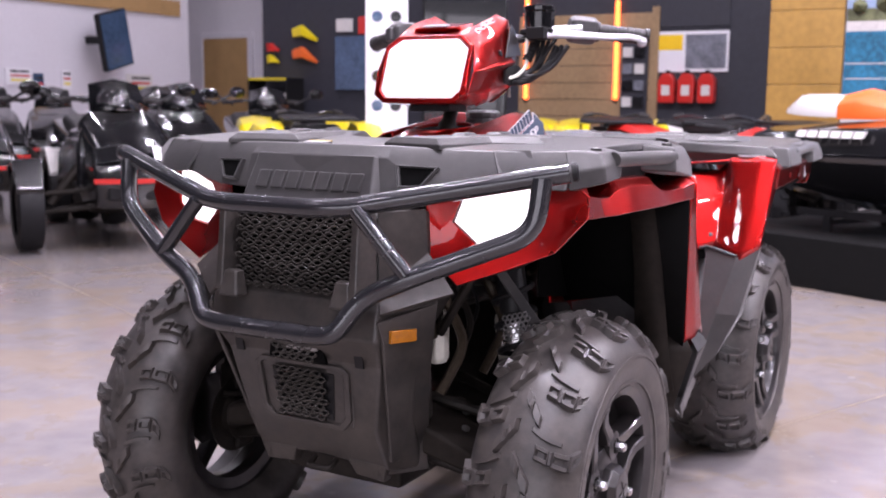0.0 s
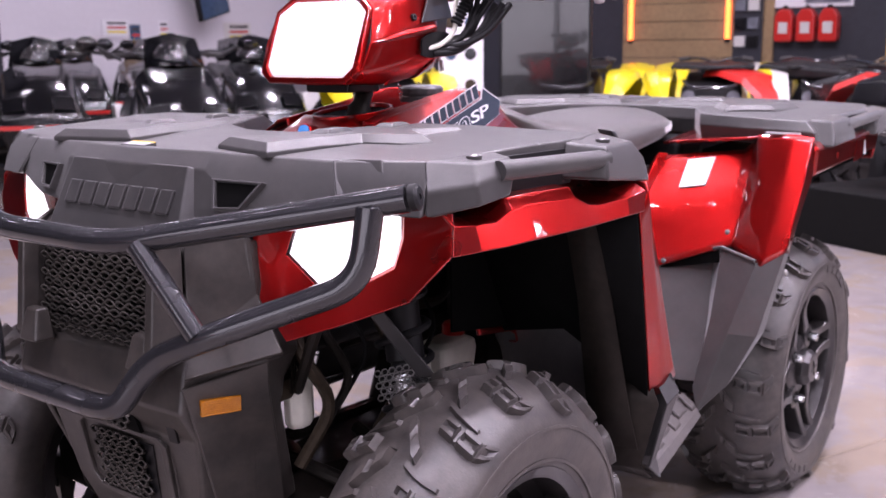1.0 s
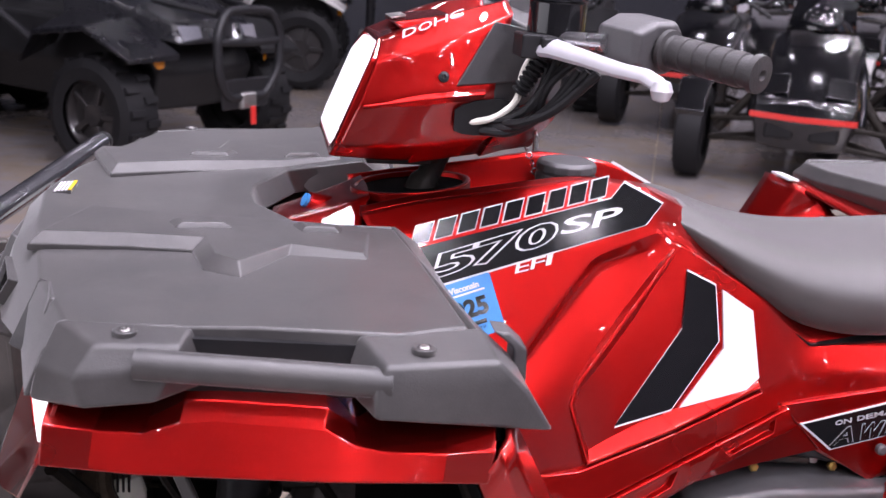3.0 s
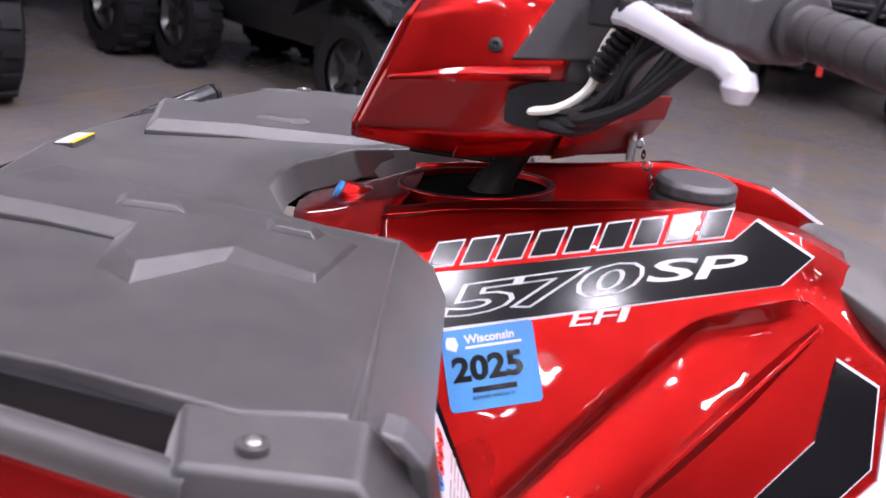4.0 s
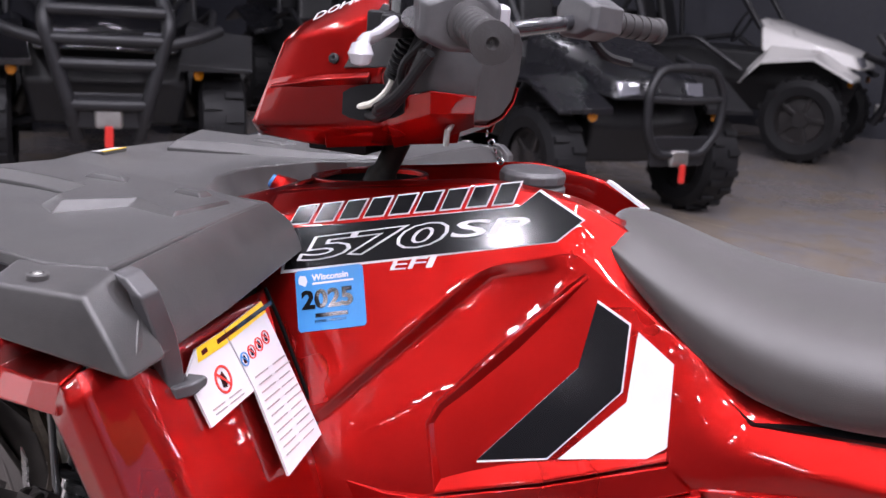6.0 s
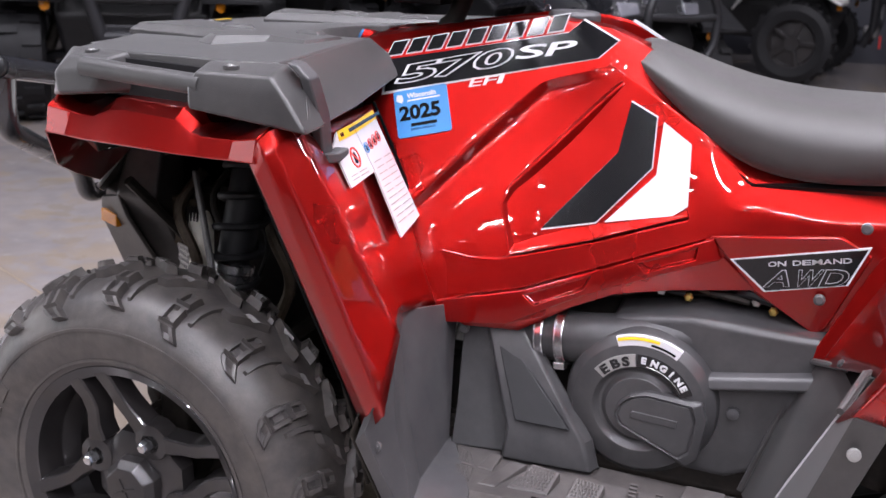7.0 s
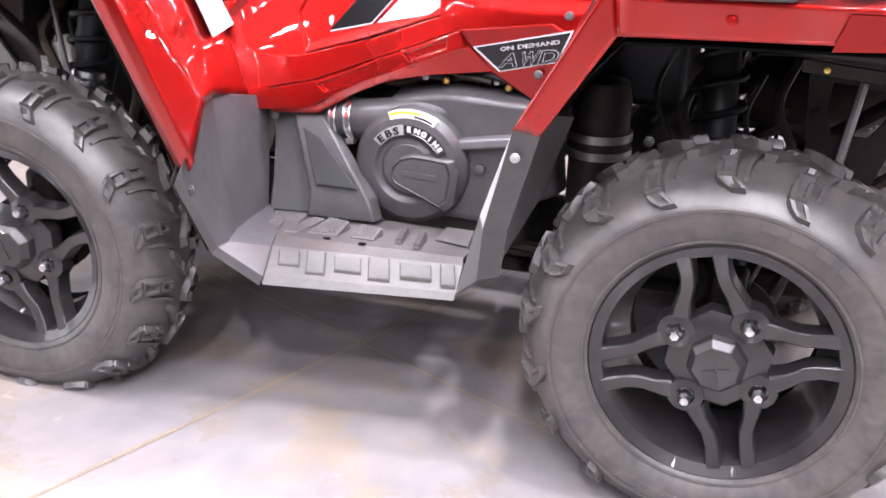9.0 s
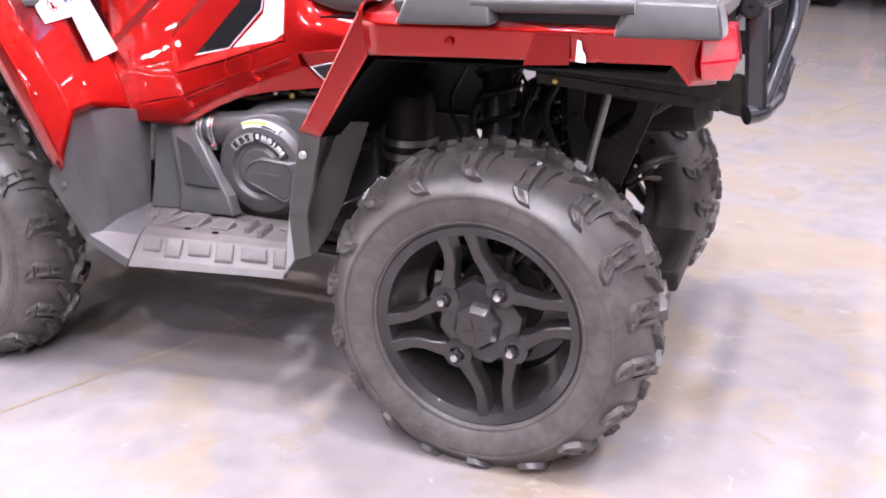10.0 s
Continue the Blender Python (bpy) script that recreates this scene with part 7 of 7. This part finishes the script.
def side_by_side(m, hood_mat, label, group="side-by-side buggies", bar="frame"):
    ob = thing("side_by_side", label, "utility buggy", m, group)
    # x 0 is the front axle
    r = .35
    for x in (0, -2.05):
        for s in (1, -1):
            plain_wheel(ob, (x, s * .60, r), r, .26)
    part("tub", loops(both([(.20, 0, .36), (.15, .38, .36), (-2.3, .42, .36), (-2.3, 0, .36)]), both([(.30, 0, .60), (.25, .42, .60), (-2.35, .62, .62), (-2.35, 0, .62)]), both([(.15, 0, .85), (.10, .40, .85), (-2.35, .62, .88), (-2.35, 0, .88)])), BLACK, ob, bevel=.03)
    part("hood", loops(both([(.42, 0, .78), (.36, .36, .76), (-.42, .52, .86), (-.55, 0, .90)]), both([(.34, 0, .90), (.28, .32, .88), (-.46, .48, 1.06), (-.55, 0, 1.10)]), both([(.10, 0, .98), (.05, .25, .98), (-.50, .40, 1.12), (-.55, 0, 1.14)])), hood_mat, ob, bevel=.025)
    for s in (1, -1):
        part("front_fender", loops(mirrored([(.36, .36, .72), (.36, .74, .70), (.36, .74, .68), (.36, .36, .68)], s), mirrored([(.05, .42, .90), (.05, .78, .86), (.05, .78, .83), (.05, .42, .86)], s), mirrored([(-.35, .48, .92), (-.35, .78, .80), (-.36, .78, .77), (-.36, .48, .88)], s), mirrored([(-.50, .50, .70), (-.50, .76, .60), (-.52, .76, .60), (-.52, .50, .70)], s)), BLACK if s > 0 else hood_mat, ob, bevel=.012)
        part("rear_fender", loops(mirrored([(-1.55, .52, .80), (-1.55, .78, .74), (-1.55, .78, .70), (-1.55, .52, .76)], s), mirrored([(-2.05, .52, .98), (-2.05, .80, .92), (-2.05, .80, .88), (-2.05, .52, .94)], s), mirrored([(-2.5, .52, .86), (-2.5, .76, .80), (-2.5, .76, .76), (-2.5, .52, .82)], s)), hood_mat, ob, bevel=.012)
        part("headlight", loops(mirrored([(.375, .18, .80), (.36, .32, .78), (.34, .32, .78), (.35, .18, .80)], s), mirrored([(.345, .18, .87), (.32, .33, .87), (.30, .33, .87), (.32, .18, .87)], s)), LAMPGLASS, ob, "clear headlamp lens", bevel=.01)
        part("marker_lamp", lathe([(.001, 0), (.03, 0), (.03, .012), (.001, .016)], 12, axis((.30, s * .46, .66), (1, s * .6, 0))), AMBER, ob, "amber marker lamp")
        cage = [(-.45, s * .50, 1.05), (-.95, s * .58, 1.75), (-1.70, s * .58, 1.82), (-2.15, s * .55, .95)]
        part("cage_tube", tube(cage, .026, 12, .12), CAGE, ob)
        part("cage_tube", tube([(-1.55, s * .58, 1.80), (-1.45, s * .60, .80)], .024, 12), CAGE, ob)
        part("front_arm", tube([(.12, s * .22, .42), (0, s * .50, .34)], .022, 10), CAGE, ob)
        part("front_arm", tube([(-.16, s * .22, .42), (0, s * .50, .34)], .022, 10), CAGE, ob)
        part("front_shock", tube([(-.02, s * .28, .86), (0, s * .46, .40)], .035, 12), DULL if hood_mat is WHITEFAIR else MATT, ob)
        part("rear_arm", tube([(-1.7, s * .25, .45), (-2.05, s * .48, .36)], .022, 10), CAGE, ob)
        part("seat", loops(mirrored([(-.95, .08, .62), (-.95, .46, .62), (-1.40, .46, .60), (-1.40, .08, .60)], s), mirrored([(-.95, .08, .78), (-.95, .46, .78), (-1.40, .46, .76), (-1.40, .08, .76)], s)), BLACK, ob, bevel=.04)
        part("seat_back", loops(mirrored([(-1.38, .09, .70), (-1.38, .45, .70), (-1.50, .45, .70), (-1.50, .09, .70)], s), mirrored([(-1.55, .12, 1.35), (-1.55, .42, 1.35), (-1.63, .42, 1.35), (-1.63, .12, 1.35)], s)), BLACK, ob, bevel=.04)
        if bar == "frame":
            part("bull_bar_upright", tube([(.48, s * .15, .34), (.56, s * .18, .50), (.56, s * .30, .92), (.44, s * .26, 1.06)], .036, 12, .06), CAGE, ob)
            part("bull_bar_wing", tube([(.555, s * .27, .82), (.50, s * .44, .86), (.40, s * .56, .90)], .030, 12, .04), CAGE, ob)
        else:
            part("bull_bar_stay", tube([(.50, s * .20, .95), (.10, s * .30, 1.00)], .022, 12), CAGE, ob)
        part("door_bar", tube([(-.55, s * .60, .70), (-.95, s * .68, .95), (-1.45, s * .64, .85)], .024, 10, .08), CAGE, ob)
    if bar == "frame":
        for z, w in ((.98, .27), (.84, .28), (.72, .25), (.52, .18)):
            part("bull_bar_rail", tube([(.56, -w, z), (.575, 0, z), (.56, w, z)], .032, 12), CAGE, ob)
    else:
        part("bull_bar_loop", tube([(.56, 0, .98), (.56, -.20, .97), (.57, -.28, .84), (.57, -.27, .62), (.55, -.17, .47), (.55, .17, .47), (.57, .27, .62), (.57, .28, .84), (.56, .20, .97), (.56, 0, .98)], .027, 12, .06), CAGE, ob)
        part("bull_bar_rail", tube([(.565, -.28, .80), (.58, 0, .79), (.565, .28, .80)], .024, 12), CAGE, ob)
    part("bull_bar_plate", loops([(.53, -.20, .40), (.55, -.20, .40), (.55, .20, .40), (.53, .20, .40)], [(.54, -.24, .58), (.56, -.24, .58), (.56, .24, .58), (.54, .24, .58)]), CAGE, ob, bevel=.01)
    part("cage_cross", tube([(-.95, -.58, 1.75), (-.95, .58, 1.75)], .024, 12), CAGE, ob)
    part("cage_cross", tube([(-1.70, -.58, 1.82), (-1.70, .58, 1.82)], .024, 12), CAGE, ob)
    part("steering_wheel", lathe([(.17, -.012), (.182, 0), (.17, .012), (.158, 0), (.17, -.012)], 24, axis((-.80, .27, 1.05), (-1, 0, .5)), cap=False), BLACK, ob)
    part("winch", box((.46, -.07, .40), (.58, .07, .50)), DULL, ob, "dull metal winch", bevel=.02)
    part("hook_strap", loops([(.595, -.02, .42), (.61, -.02, .42), (.61, .02, .42), (.595, .02, .42)], [(.60, -.022, .31), (.615, -.022, .31), (.615, .022, .31), (.60, .022, .31)]), REDFAIR, ob, "red winch hook strap", bevel=.006)
    part("rear_bed", loops(both([(-1.60, 0, .92), (-1.60, .55, .92), (-2.55, .55, .92), (-2.55, 0, .92)]), both([(-1.60, 0, 1.12), (-1.60, .58, 1.12), (-2.60, .58, 1.10), (-2.60, 0, 1.10)])), BLACK, ob, bevel=.02)
    return ob


def three_wheeler(m, body, accent, label):
    ob = thing("three_wheeler", label, "three-wheeled motorcycle", m, "three-wheeled motorcycles")
    for s in (1, -1):
        plain_wheel(ob, (0, s * .64, .29), .29, .17, 0)
        part("wheel_fender", loops(mirrored([(.26, .56, .44), (.26, .73, .44), (.24, .73, .40), (.24, .56, .40)], s), mirrored([(.10, .55, .63), (.10, .74, .62), (.10, .74, .58), (.10, .55, .59)], s), mirrored([(-.18, .55, .62), (-.18, .74, .60), (-.18, .74, .56), (-.18, .55, .58)], s), mirrored([(-.33, .57, .42), (-.33, .72, .42), (-.31, .72, .40), (-.31, .57, .40)], s)), accent, ob, bevel=.015)
        for dx in (.12, -.14):
            part("wishbone", tube([(dx, s * .24, .30), (0, s * .54, .26)], .016, 10), MATT, ob)
            part("wishbone", tube([(dx, s * .24, .42), (0, s * .54, .38)], .016, 10), MATT, ob)
        part("shock", tube([(.02, s * .26, .62), (.0, s * .50, .32)], .03, 12), MATT, ob)
        part("mirror_stalk", tube([(-.45, s * .32, .98), (-.42, s * .46, 1.06), (-.42, s * .52, 1.08)], .012, 8), BLACK, ob)
        part("mirror", loops(*[[(-.42 + d, s * .54 + w * math.cos(t), 1.09 + w * .7 * math.sin(t)) for t in (math.tau * k / 10 for k in range(10))] for d, w in ((.05, .03), (.02, .075), (-.02, .075))]), GLOSSBLACK, ob, bevel=.01)
        part("headlight", loops(mirrored([(.44, .10, .62), (.40, .26, .60), (.38, .26, .60), (.40, .10, .62)], s), mirrored([(.34, .10, .72), (.30, .25, .70), (.28, .25, .70), (.32, .10, .72)], s)), GLOSSBLACK, ob, "dark headlamp lens", bevel=.01)
        part("side_pod", loops(mirrored([(.10, .22, .40), (.10, .34, .42), (-.70, .36, .34), (-.70, .22, .30)], s), mirrored([(.05, .22, .66), (.05, .32, .66), (-.70, .34, .62), (-.70, .22, .62)], s), mirrored([(-.10, .2, .84), (-.10, .27, .82), (-.60, .26, .80), (-.60, .2, .82)], s)), body, ob, bevel=.04)
        part("grip", tube([(-.52, s * .22, 1.02), (-.62, s * .40, 1.0)], .02, 12), GRIP, ob)
        part("front_grille", box((.30, min(s * .04, s * .20), .36), (.435, max(s * .04, s * .20), .47)), BLACK, ob, bevel=.02)
    part("nose", loops(both([(.34, 0, .28), (.30, .24, .30), (-.20, .26, .28), (-.20, 0, .28)]), both([(.50, 0, .48), (.44, .28, .48), (-.20, .30, .48), (-.20, 0, .48)]), both([(.48, 0, .58), (.42, .28, .57), (-.20, .30, .66), (-.20, 0, .66)]), both([(.30, 0, .74), (.24, .24, .72), (-.25, .27, .86), (-.25, 0, .88)]), both([(0, 0, .86), (-.04, .17, .84), (-.28, .2, .94), (-.28, 0, .96)])), body, ob, bevel=.03)
    part("light_strip", loops(both([(.505, 0, .475), (.448, .285, .475), (.435, .285, .475), (.49, 0, .475)]), both([(.507, 0, .505), (.45, .287, .505), (.435, .287, .505), (.49, 0, .505)])), REDFAIR, ob, "red trim strip across the nose")
    part("windshield", strip([(-.15, -.20, .93), (-.10, 0, .95), (-.15, .20, .93)], [(-.34, -.17, 1.12), (-.30, 0, 1.16), (-.34, .17, 1.12)]), GLOSSBLACK, ob, solid=.006)
    part("tank", loops(both([(-.28, 0, .62), (-.28, .17, .62), (-.85, .16, .60), (-.85, 0, .60)]), both([(-.32, 0, .94), (-.34, .15, .90), (-.85, .13, .78), (-.85, 0, .80)])), body, ob, bevel=.05)
    part("handlebar", tube([(-.62, .40, 1.0), (-.50, .20, 1.03), (-.46, 0, .98), (-.50, -.20, 1.03), (-.62, -.40, 1.0)], .014, 10, .06), TUBE, ob)
    part("seat", loops(both([(-.80, 0, .66), (-.82, .15, .66), (-1.60, .17, .78), (-1.62, 0, .78)]), both([(-.80, 0, .78), (-.84, .16, .76), (-1.58, .18, .90), (-1.62, 0, .92)])), BLACK, ob, bevel=.05)
    part("tail", loops(both([(-1.1, 0, .55), (-1.1, .18, .55), (-1.85, .20, .66), (-1.85, 0, .66)]), both([(-1.2, 0, .74), (-1.2, .20, .74), (-1.9, .22, .86), (-1.9, 0, .86)])), body, ob, bevel=.05)
    part("engine", box((-.95, -.22, .22), (-.15, .22, .58)), MATT, ob, bevel=.05)
    plain_wheel(ob, (-1.72, .001, .31), .31, .22, 0)
    return ob


def small_quad(m, paint, label):
    ob = thing("small_quad", label, "quad bike", m, "quad bikes along the wall")
    for x in (.55, -.60):
        for s in (1, -1):
            plain_wheel(ob, (x, s * .43, .28), .28, .22, 14)
    for s in (1, -1):
        arch = lambda st: loops(*[mirrored([(x, y0, z + .03), (x, (y0 + y1) / 2, z + .045), (x, y1 - .03, z + .02), (x, y1, z - .03), (x, y1 - .03, z - .01), (x, y0, z)], s) for x, y0, y1, z in st])
        part("front_fender", arch([(1.0, .30, .38, .62), (.92, .30, .46, .71), (.75, .29, .52, .80), (.55, .28, .54, .82), (.38, .28, .54, .76), (.26, .30, .50, .62), (.20, .32, .46, .50)]), paint, ob, bevel=.01)
        part("rear_fender", arch([(-.20, .26, .42, .50), (-.28, .25, .50, .66), (-.42, .24, .55, .79), (-.65, .24, .56, .84), (-.85, .25, .52, .83), (-1.0, .26, .40, .79), (-1.06, .26, .32, .76)]), paint, ob, bevel=.01)
        part("side_fairing", loops(mirrored([(.50, .13, .62), (.50, .20, .60), (.46, .20, .56), (.46, .13, .56)], s), mirrored([(.20, .12, .86), (.20, .17, .80), (.16, .18, .62), (.16, .12, .60)], s), mirrored([(-.15, .11, .78), (-.15, .15, .74), (-.12, .15, .68), (-.12, .11, .68)], s)), GREYFAIR, ob, bevel=.01)
        part("headlight", lathe([(.001, 0), (.05, 0), (.05, .02), (.001, .03)], 14, axis((.90, s * .16, .66), (1, 0, .1))), LAMPGLASS, ob)
        part("grip", tube([(.18, s * .20, .935), (.15, s * .28, .92)], .018, 10), GRIP, ob)
        part("a_arm", tube([(.55, s * .12, .36), (.55, s * .36, .28)], .016, 8), MATT, ob)
    part("nose", loops(both([(.96, 0, .50), (.92, .22, .50), (.40, .20, .55), (.40, 0, .55)]), both([(.94, 0, .76), (.88, .22, .74), (.40, .20, .84), (.40, 0, .84)])), BLACK, ob, bevel=.03)
    part("body", loops(both([(.45, 0, .52), (.45, .14, .52), (-.45, .14, .50), (-.45, 0, .50)]), both([(.40, 0, .90), (.38, .11, .88), (-.30, .12, .76), (-.30, 0, .78)])), GREYFAIR, ob, bevel=.04)
    part("seat", loops(both([(.12, 0, .78), (.12, .10, .78), (-.70, .15, .78), (-.70, 0, .78)]), both([(.10, 0, .88), (.06, .10, .87), (-.66, .15, .90), (-.70, 0, .92)])), BLACK, ob, bevel=.04)
    part("handlebar", tube([(.16, .26, .92), (.20, .15, .94), (.26, 0, .90), (.20, -.15, .94), (.16, -.26, .92)], .010, 10, .05), TUBE, ob)
    part("bumper", tube([(.88, .2, .78), (1.02, .16, .74), (1.04, 0, .73), (1.02, -.16, .74), (.88, -.2, .78)], .014, 10, .05), TUBE, ob)
    part("rack", loops(both([(.85, 0, .86), (.82, .3, .86), (.45, .3, .88), (.45, 0, .88)]), both([(.85, 0, .89), (.82, .3, .89), (.45, .3, .91), (.45, 0, .91)])), BLACK, ob, bevel=.01)
    part("engine", box((-.55, -.14, .24), (.50, .14, .56)), MATT, ob, bevel=.04)
    return ob


def heading(x, y, deg):
    return pose(x, y, 0, 0, 0, deg)


side_by_side(heading(1.02, -4.55, 140) @ Matrix.Diagonal((.9, .9, .9, 1)), GREYFAIR, "dark grey buggy with a tubular loop bumper", bar="loop")
side_by_side(heading(3.62, -3.3, 131), GLOSSBLACK, "black side-by-side buggy with a grey bull bar")
side_by_side(heading(.12, -8.2, 172), WHITEFAIR, "black and white side-by-side buggy standing across the aisle end")
side_by_side(heading(-1.65, -7.25, 72), GREYFAIR, "dark grey side-by-side buggy facing the aisle")
side_by_side(heading(5.2, -1.2, 140), REDFAIR, "red side-by-side buggy with a bull bar")
side_by_side(heading(2.9, -5.9, 140), GREYFAIR, "dark grey side-by-side buggy with a bull bar")
three_wheeler(heading(-2.62, -4.20, 58), GLOSSBLACK, GLOSSBLACK, "gloss black three-wheeled motorcycle with a red nose strip")
three_wheeler(heading(-3.95, -4.85, 58), GLOSSBLACK, GLOSSBLACK, "gloss black three-wheeled motorcycle with bare handlebars")
three_wheeler(heading(-2.75, -6.05, 58), GLOSSBLACK, WHITEFAIR, "black three-wheeled motorcycle with white fenders")
three_wheeler(heading(-4.9, -6.1, 55), GLOSSBLACK, WHITEFAIR, "black and white three-wheeled motorcycle")
three_wheeler(heading(-3.9, -7.3, 58), GLOSSBLACK, GLOSSBLACK, "gloss black three-wheeled motorcycle with bare handlebars")
three_wheeler(heading(-5.3, -8.1, 52), GLOSSBLACK, WHITEFAIR, "black three-wheeled motorcycle with white fenders")
three_wheeler(heading(-5.6, -5.3, 50), GLOSSBLACK, GLOSSBLACK, "gloss black three-wheeled motorcycle with bare handlebars")
small_quad(heading(-4.75, -4.25, 45), YELLOWFAIR, "yellow and black sport quad bike")
small_quad(heading(-6.0, -3.05, 20), YELLOWFAIR, "yellow and black sport quad bike")
small_quad(heading(-6.3, -2.0, 20), YELLOWFAIR, "yellow and black sport quad bike")
small_quad(heading(-6.6, -1.3, 25), WHITEFAIR, "white and black sport quad bike")
small_quad(heading(-5.75, -.85, 65), REDFAIR, "bright red utility quad bike")

# watercraft on a stand over a black plinth
pl = pose(-3.42, .30, 0, 0, 0, 65)
structure("plinth", box((-.9, 0, 0), (4.2, 3.0, .29), pl), PLINTH, "long black painted display plinth", "plinth", bevel=.01)
craft = thing("watercraft", "black personal watercraft with an orange and white seat", "personal watercraft", pl @ pose(.75, .62, .19))
sec = []
for x, w, zk, zg, zd in ((-1.5, .42, .30, .55, .66), (-.9, .52, .22, .55, .70), (0, .56, .19, .56, .74), (.8, .52, .20, .60, .78), (1.3, .34, .30, .66, .80), (1.62, .05, .60, .74, .78)):
    sec.append([(x, 0, zk), (x, w * .6, zk + .08), (x, w, zg - .03), (x, w * 1.02, zg), (x, w * .9, zd), (x, w * .4, zd + .04), (x, -w * .4, zd + .04), (x, -w * .9, zd), (x, -w * 1.02, zg), (x, -w, zg - .03), (x, -w * .6, zk + .08)])
part("hull", loops(*sec), GLOSSBLACK, craft, bevel=.015)
def saddle(stations):
    """A rounded seat: (x, half width, top, base) stations from tail to front."""
    return loops(*[[(x, 0, zt), (x, w * .55, zt - .01), (x, w * .92, zt - .055), (x, w, (zt + zb) / 2), (x, w, zb), (x, -w, zb), (x, -w, (zt + zb) / 2), (x, -w * .92, zt - .055), (x, -w * .55, zt - .01)] for x, w, zt, zb in stations])


part("seat_tail", saddle([(-1.48, .08, .84, .78), (-1.38, .13, .90, .77), (-1.18, .15, .90, .76), (-1.06, .15, .88, .76)]), WHITEFAIR, craft, "pale grey vinyl seat tail", angle=60)
part("seat_rear", saddle([(-1.08, .16, .90, .75), (-.95, .17, .93, .75), (-.75, .17, .88, .75), (-.55, .165, .85, .75), (-.30, .16, .86, .76)]), ORANGEFAIR, craft, "orange vinyl seat", angle=60)
part("seat_front", saddle([(-.32, .155, .86, .76), (-.10, .14, .90, .78), (.15, .11, .96, .80)]), GREYFAIR, craft, angle=60)
part("console", loops(both([(.1, 0, .80), (.1, .26, .78), (1.1, .22, .80), (1.15, 0, .80)]), both([(.2, 0, 1.08), (.2, .16, 1.04), (.85, .12, .92), (.95, 0, .92)])), GREYFAIR, craft, bevel=.04)
part("handlebar", tube([(.12, .34, 1.10), (.24, .12, 1.12), (.24, -.12, 1.12), (.12, -.34, 1.10)], .016, 10, .05), BLACK, craft)
for s in (1, -1):
    for k in range(6):
        x0 = -.66 - k * .072
        part("hull_logo_bar", loops([(x0, s * .530, .652), (x0 - .056, s * .530, .652), (x0 - .056, s * .552, .652), (x0, s * .552, .652)], [(x0 + .008, s * .510, .690), (x0 - .048, s * .510, .690), (x0 - .048, s * .536, .690), (x0 + .008, s * .536, .690)]), WHITEFAIR, craft, "white printed bar")
stand = thing("watercraft_stand", "black steel stand under the watercraft", "stand", pl @ pose(.75, .62, .19))
for s in (1, -1):
    part("stand_rail", box((-1.2, s * .30 - .02, .19), (1.0, s * .30 + .02, .23)), BLACK, stand)
    for x in (-1.0, -.2, .7):
        part("stand_leg", box((x - .02, s * .30 - .02, .10), (x + .02, s * .30 + .02, .20)), BLACK, stand)
for x in (-1.0, .7):
    part("stand_cross", box((x - .02, -.30, .14), (x + .02, .30, .17)), BLACK, stand)

# ceiling lamps: the rows over the quad bike and the west end are lit brightest
for lx in (-8.2, -5.6, -3.4, -1.4, .6, 2.6, 5.2):
    for ly in (-8.4, -5.2, -2.6, -.6, 1.4, 3.4, 5.4, 7.8, 10.2, 12.6, 15.0):
        if ly > 7 and abs(lx + 1.5) > 4.2:
            continue
        fix = thing("high_bay_lamp", "round white high bay ceiling lamp", "ceiling lamp", pose(lx, ly, LAMP_Z), "high bay lamps")
        part("lamp_shade", lathe([(.06, .30), (.07, .10), (.24, -.04), (.26, -.12), (.24, -.12), (.22, -.04), (.001, .06)], 24, cap=False), WHITEFAIR, fix)
        part("lamp_rod", tube([(0, 0, .28), (0, 0, H - LAMP_Z)], .01, 8), DULL, fix)
        power = (46 if ly < -4 else 12) if lx < -4 else 8 if ly < -4 else (75 if lx < 0 else 10) if ly < -1 else (92 if lx < 2 else 40) if ly < 0 else (92 if lx < 2 else 64) if ly < 2 else (104 if lx < -1 else 50 if lx < 2 else 22) if ly < 7 else 60 if lx < 0 else 44 if lx < 2 else 18
        if ly > 7:
            power *= 1.25 if ly < 11 else .7 if ly < 14 else .2
        if -1 < ly < 6:
            power *= 1.5 if (round(lx * 5) + round(ly * 5)) % 4 < 2 else .5
        ceiling_lamp_light(lx, ly, power, .34 if ly < 7 else .26)
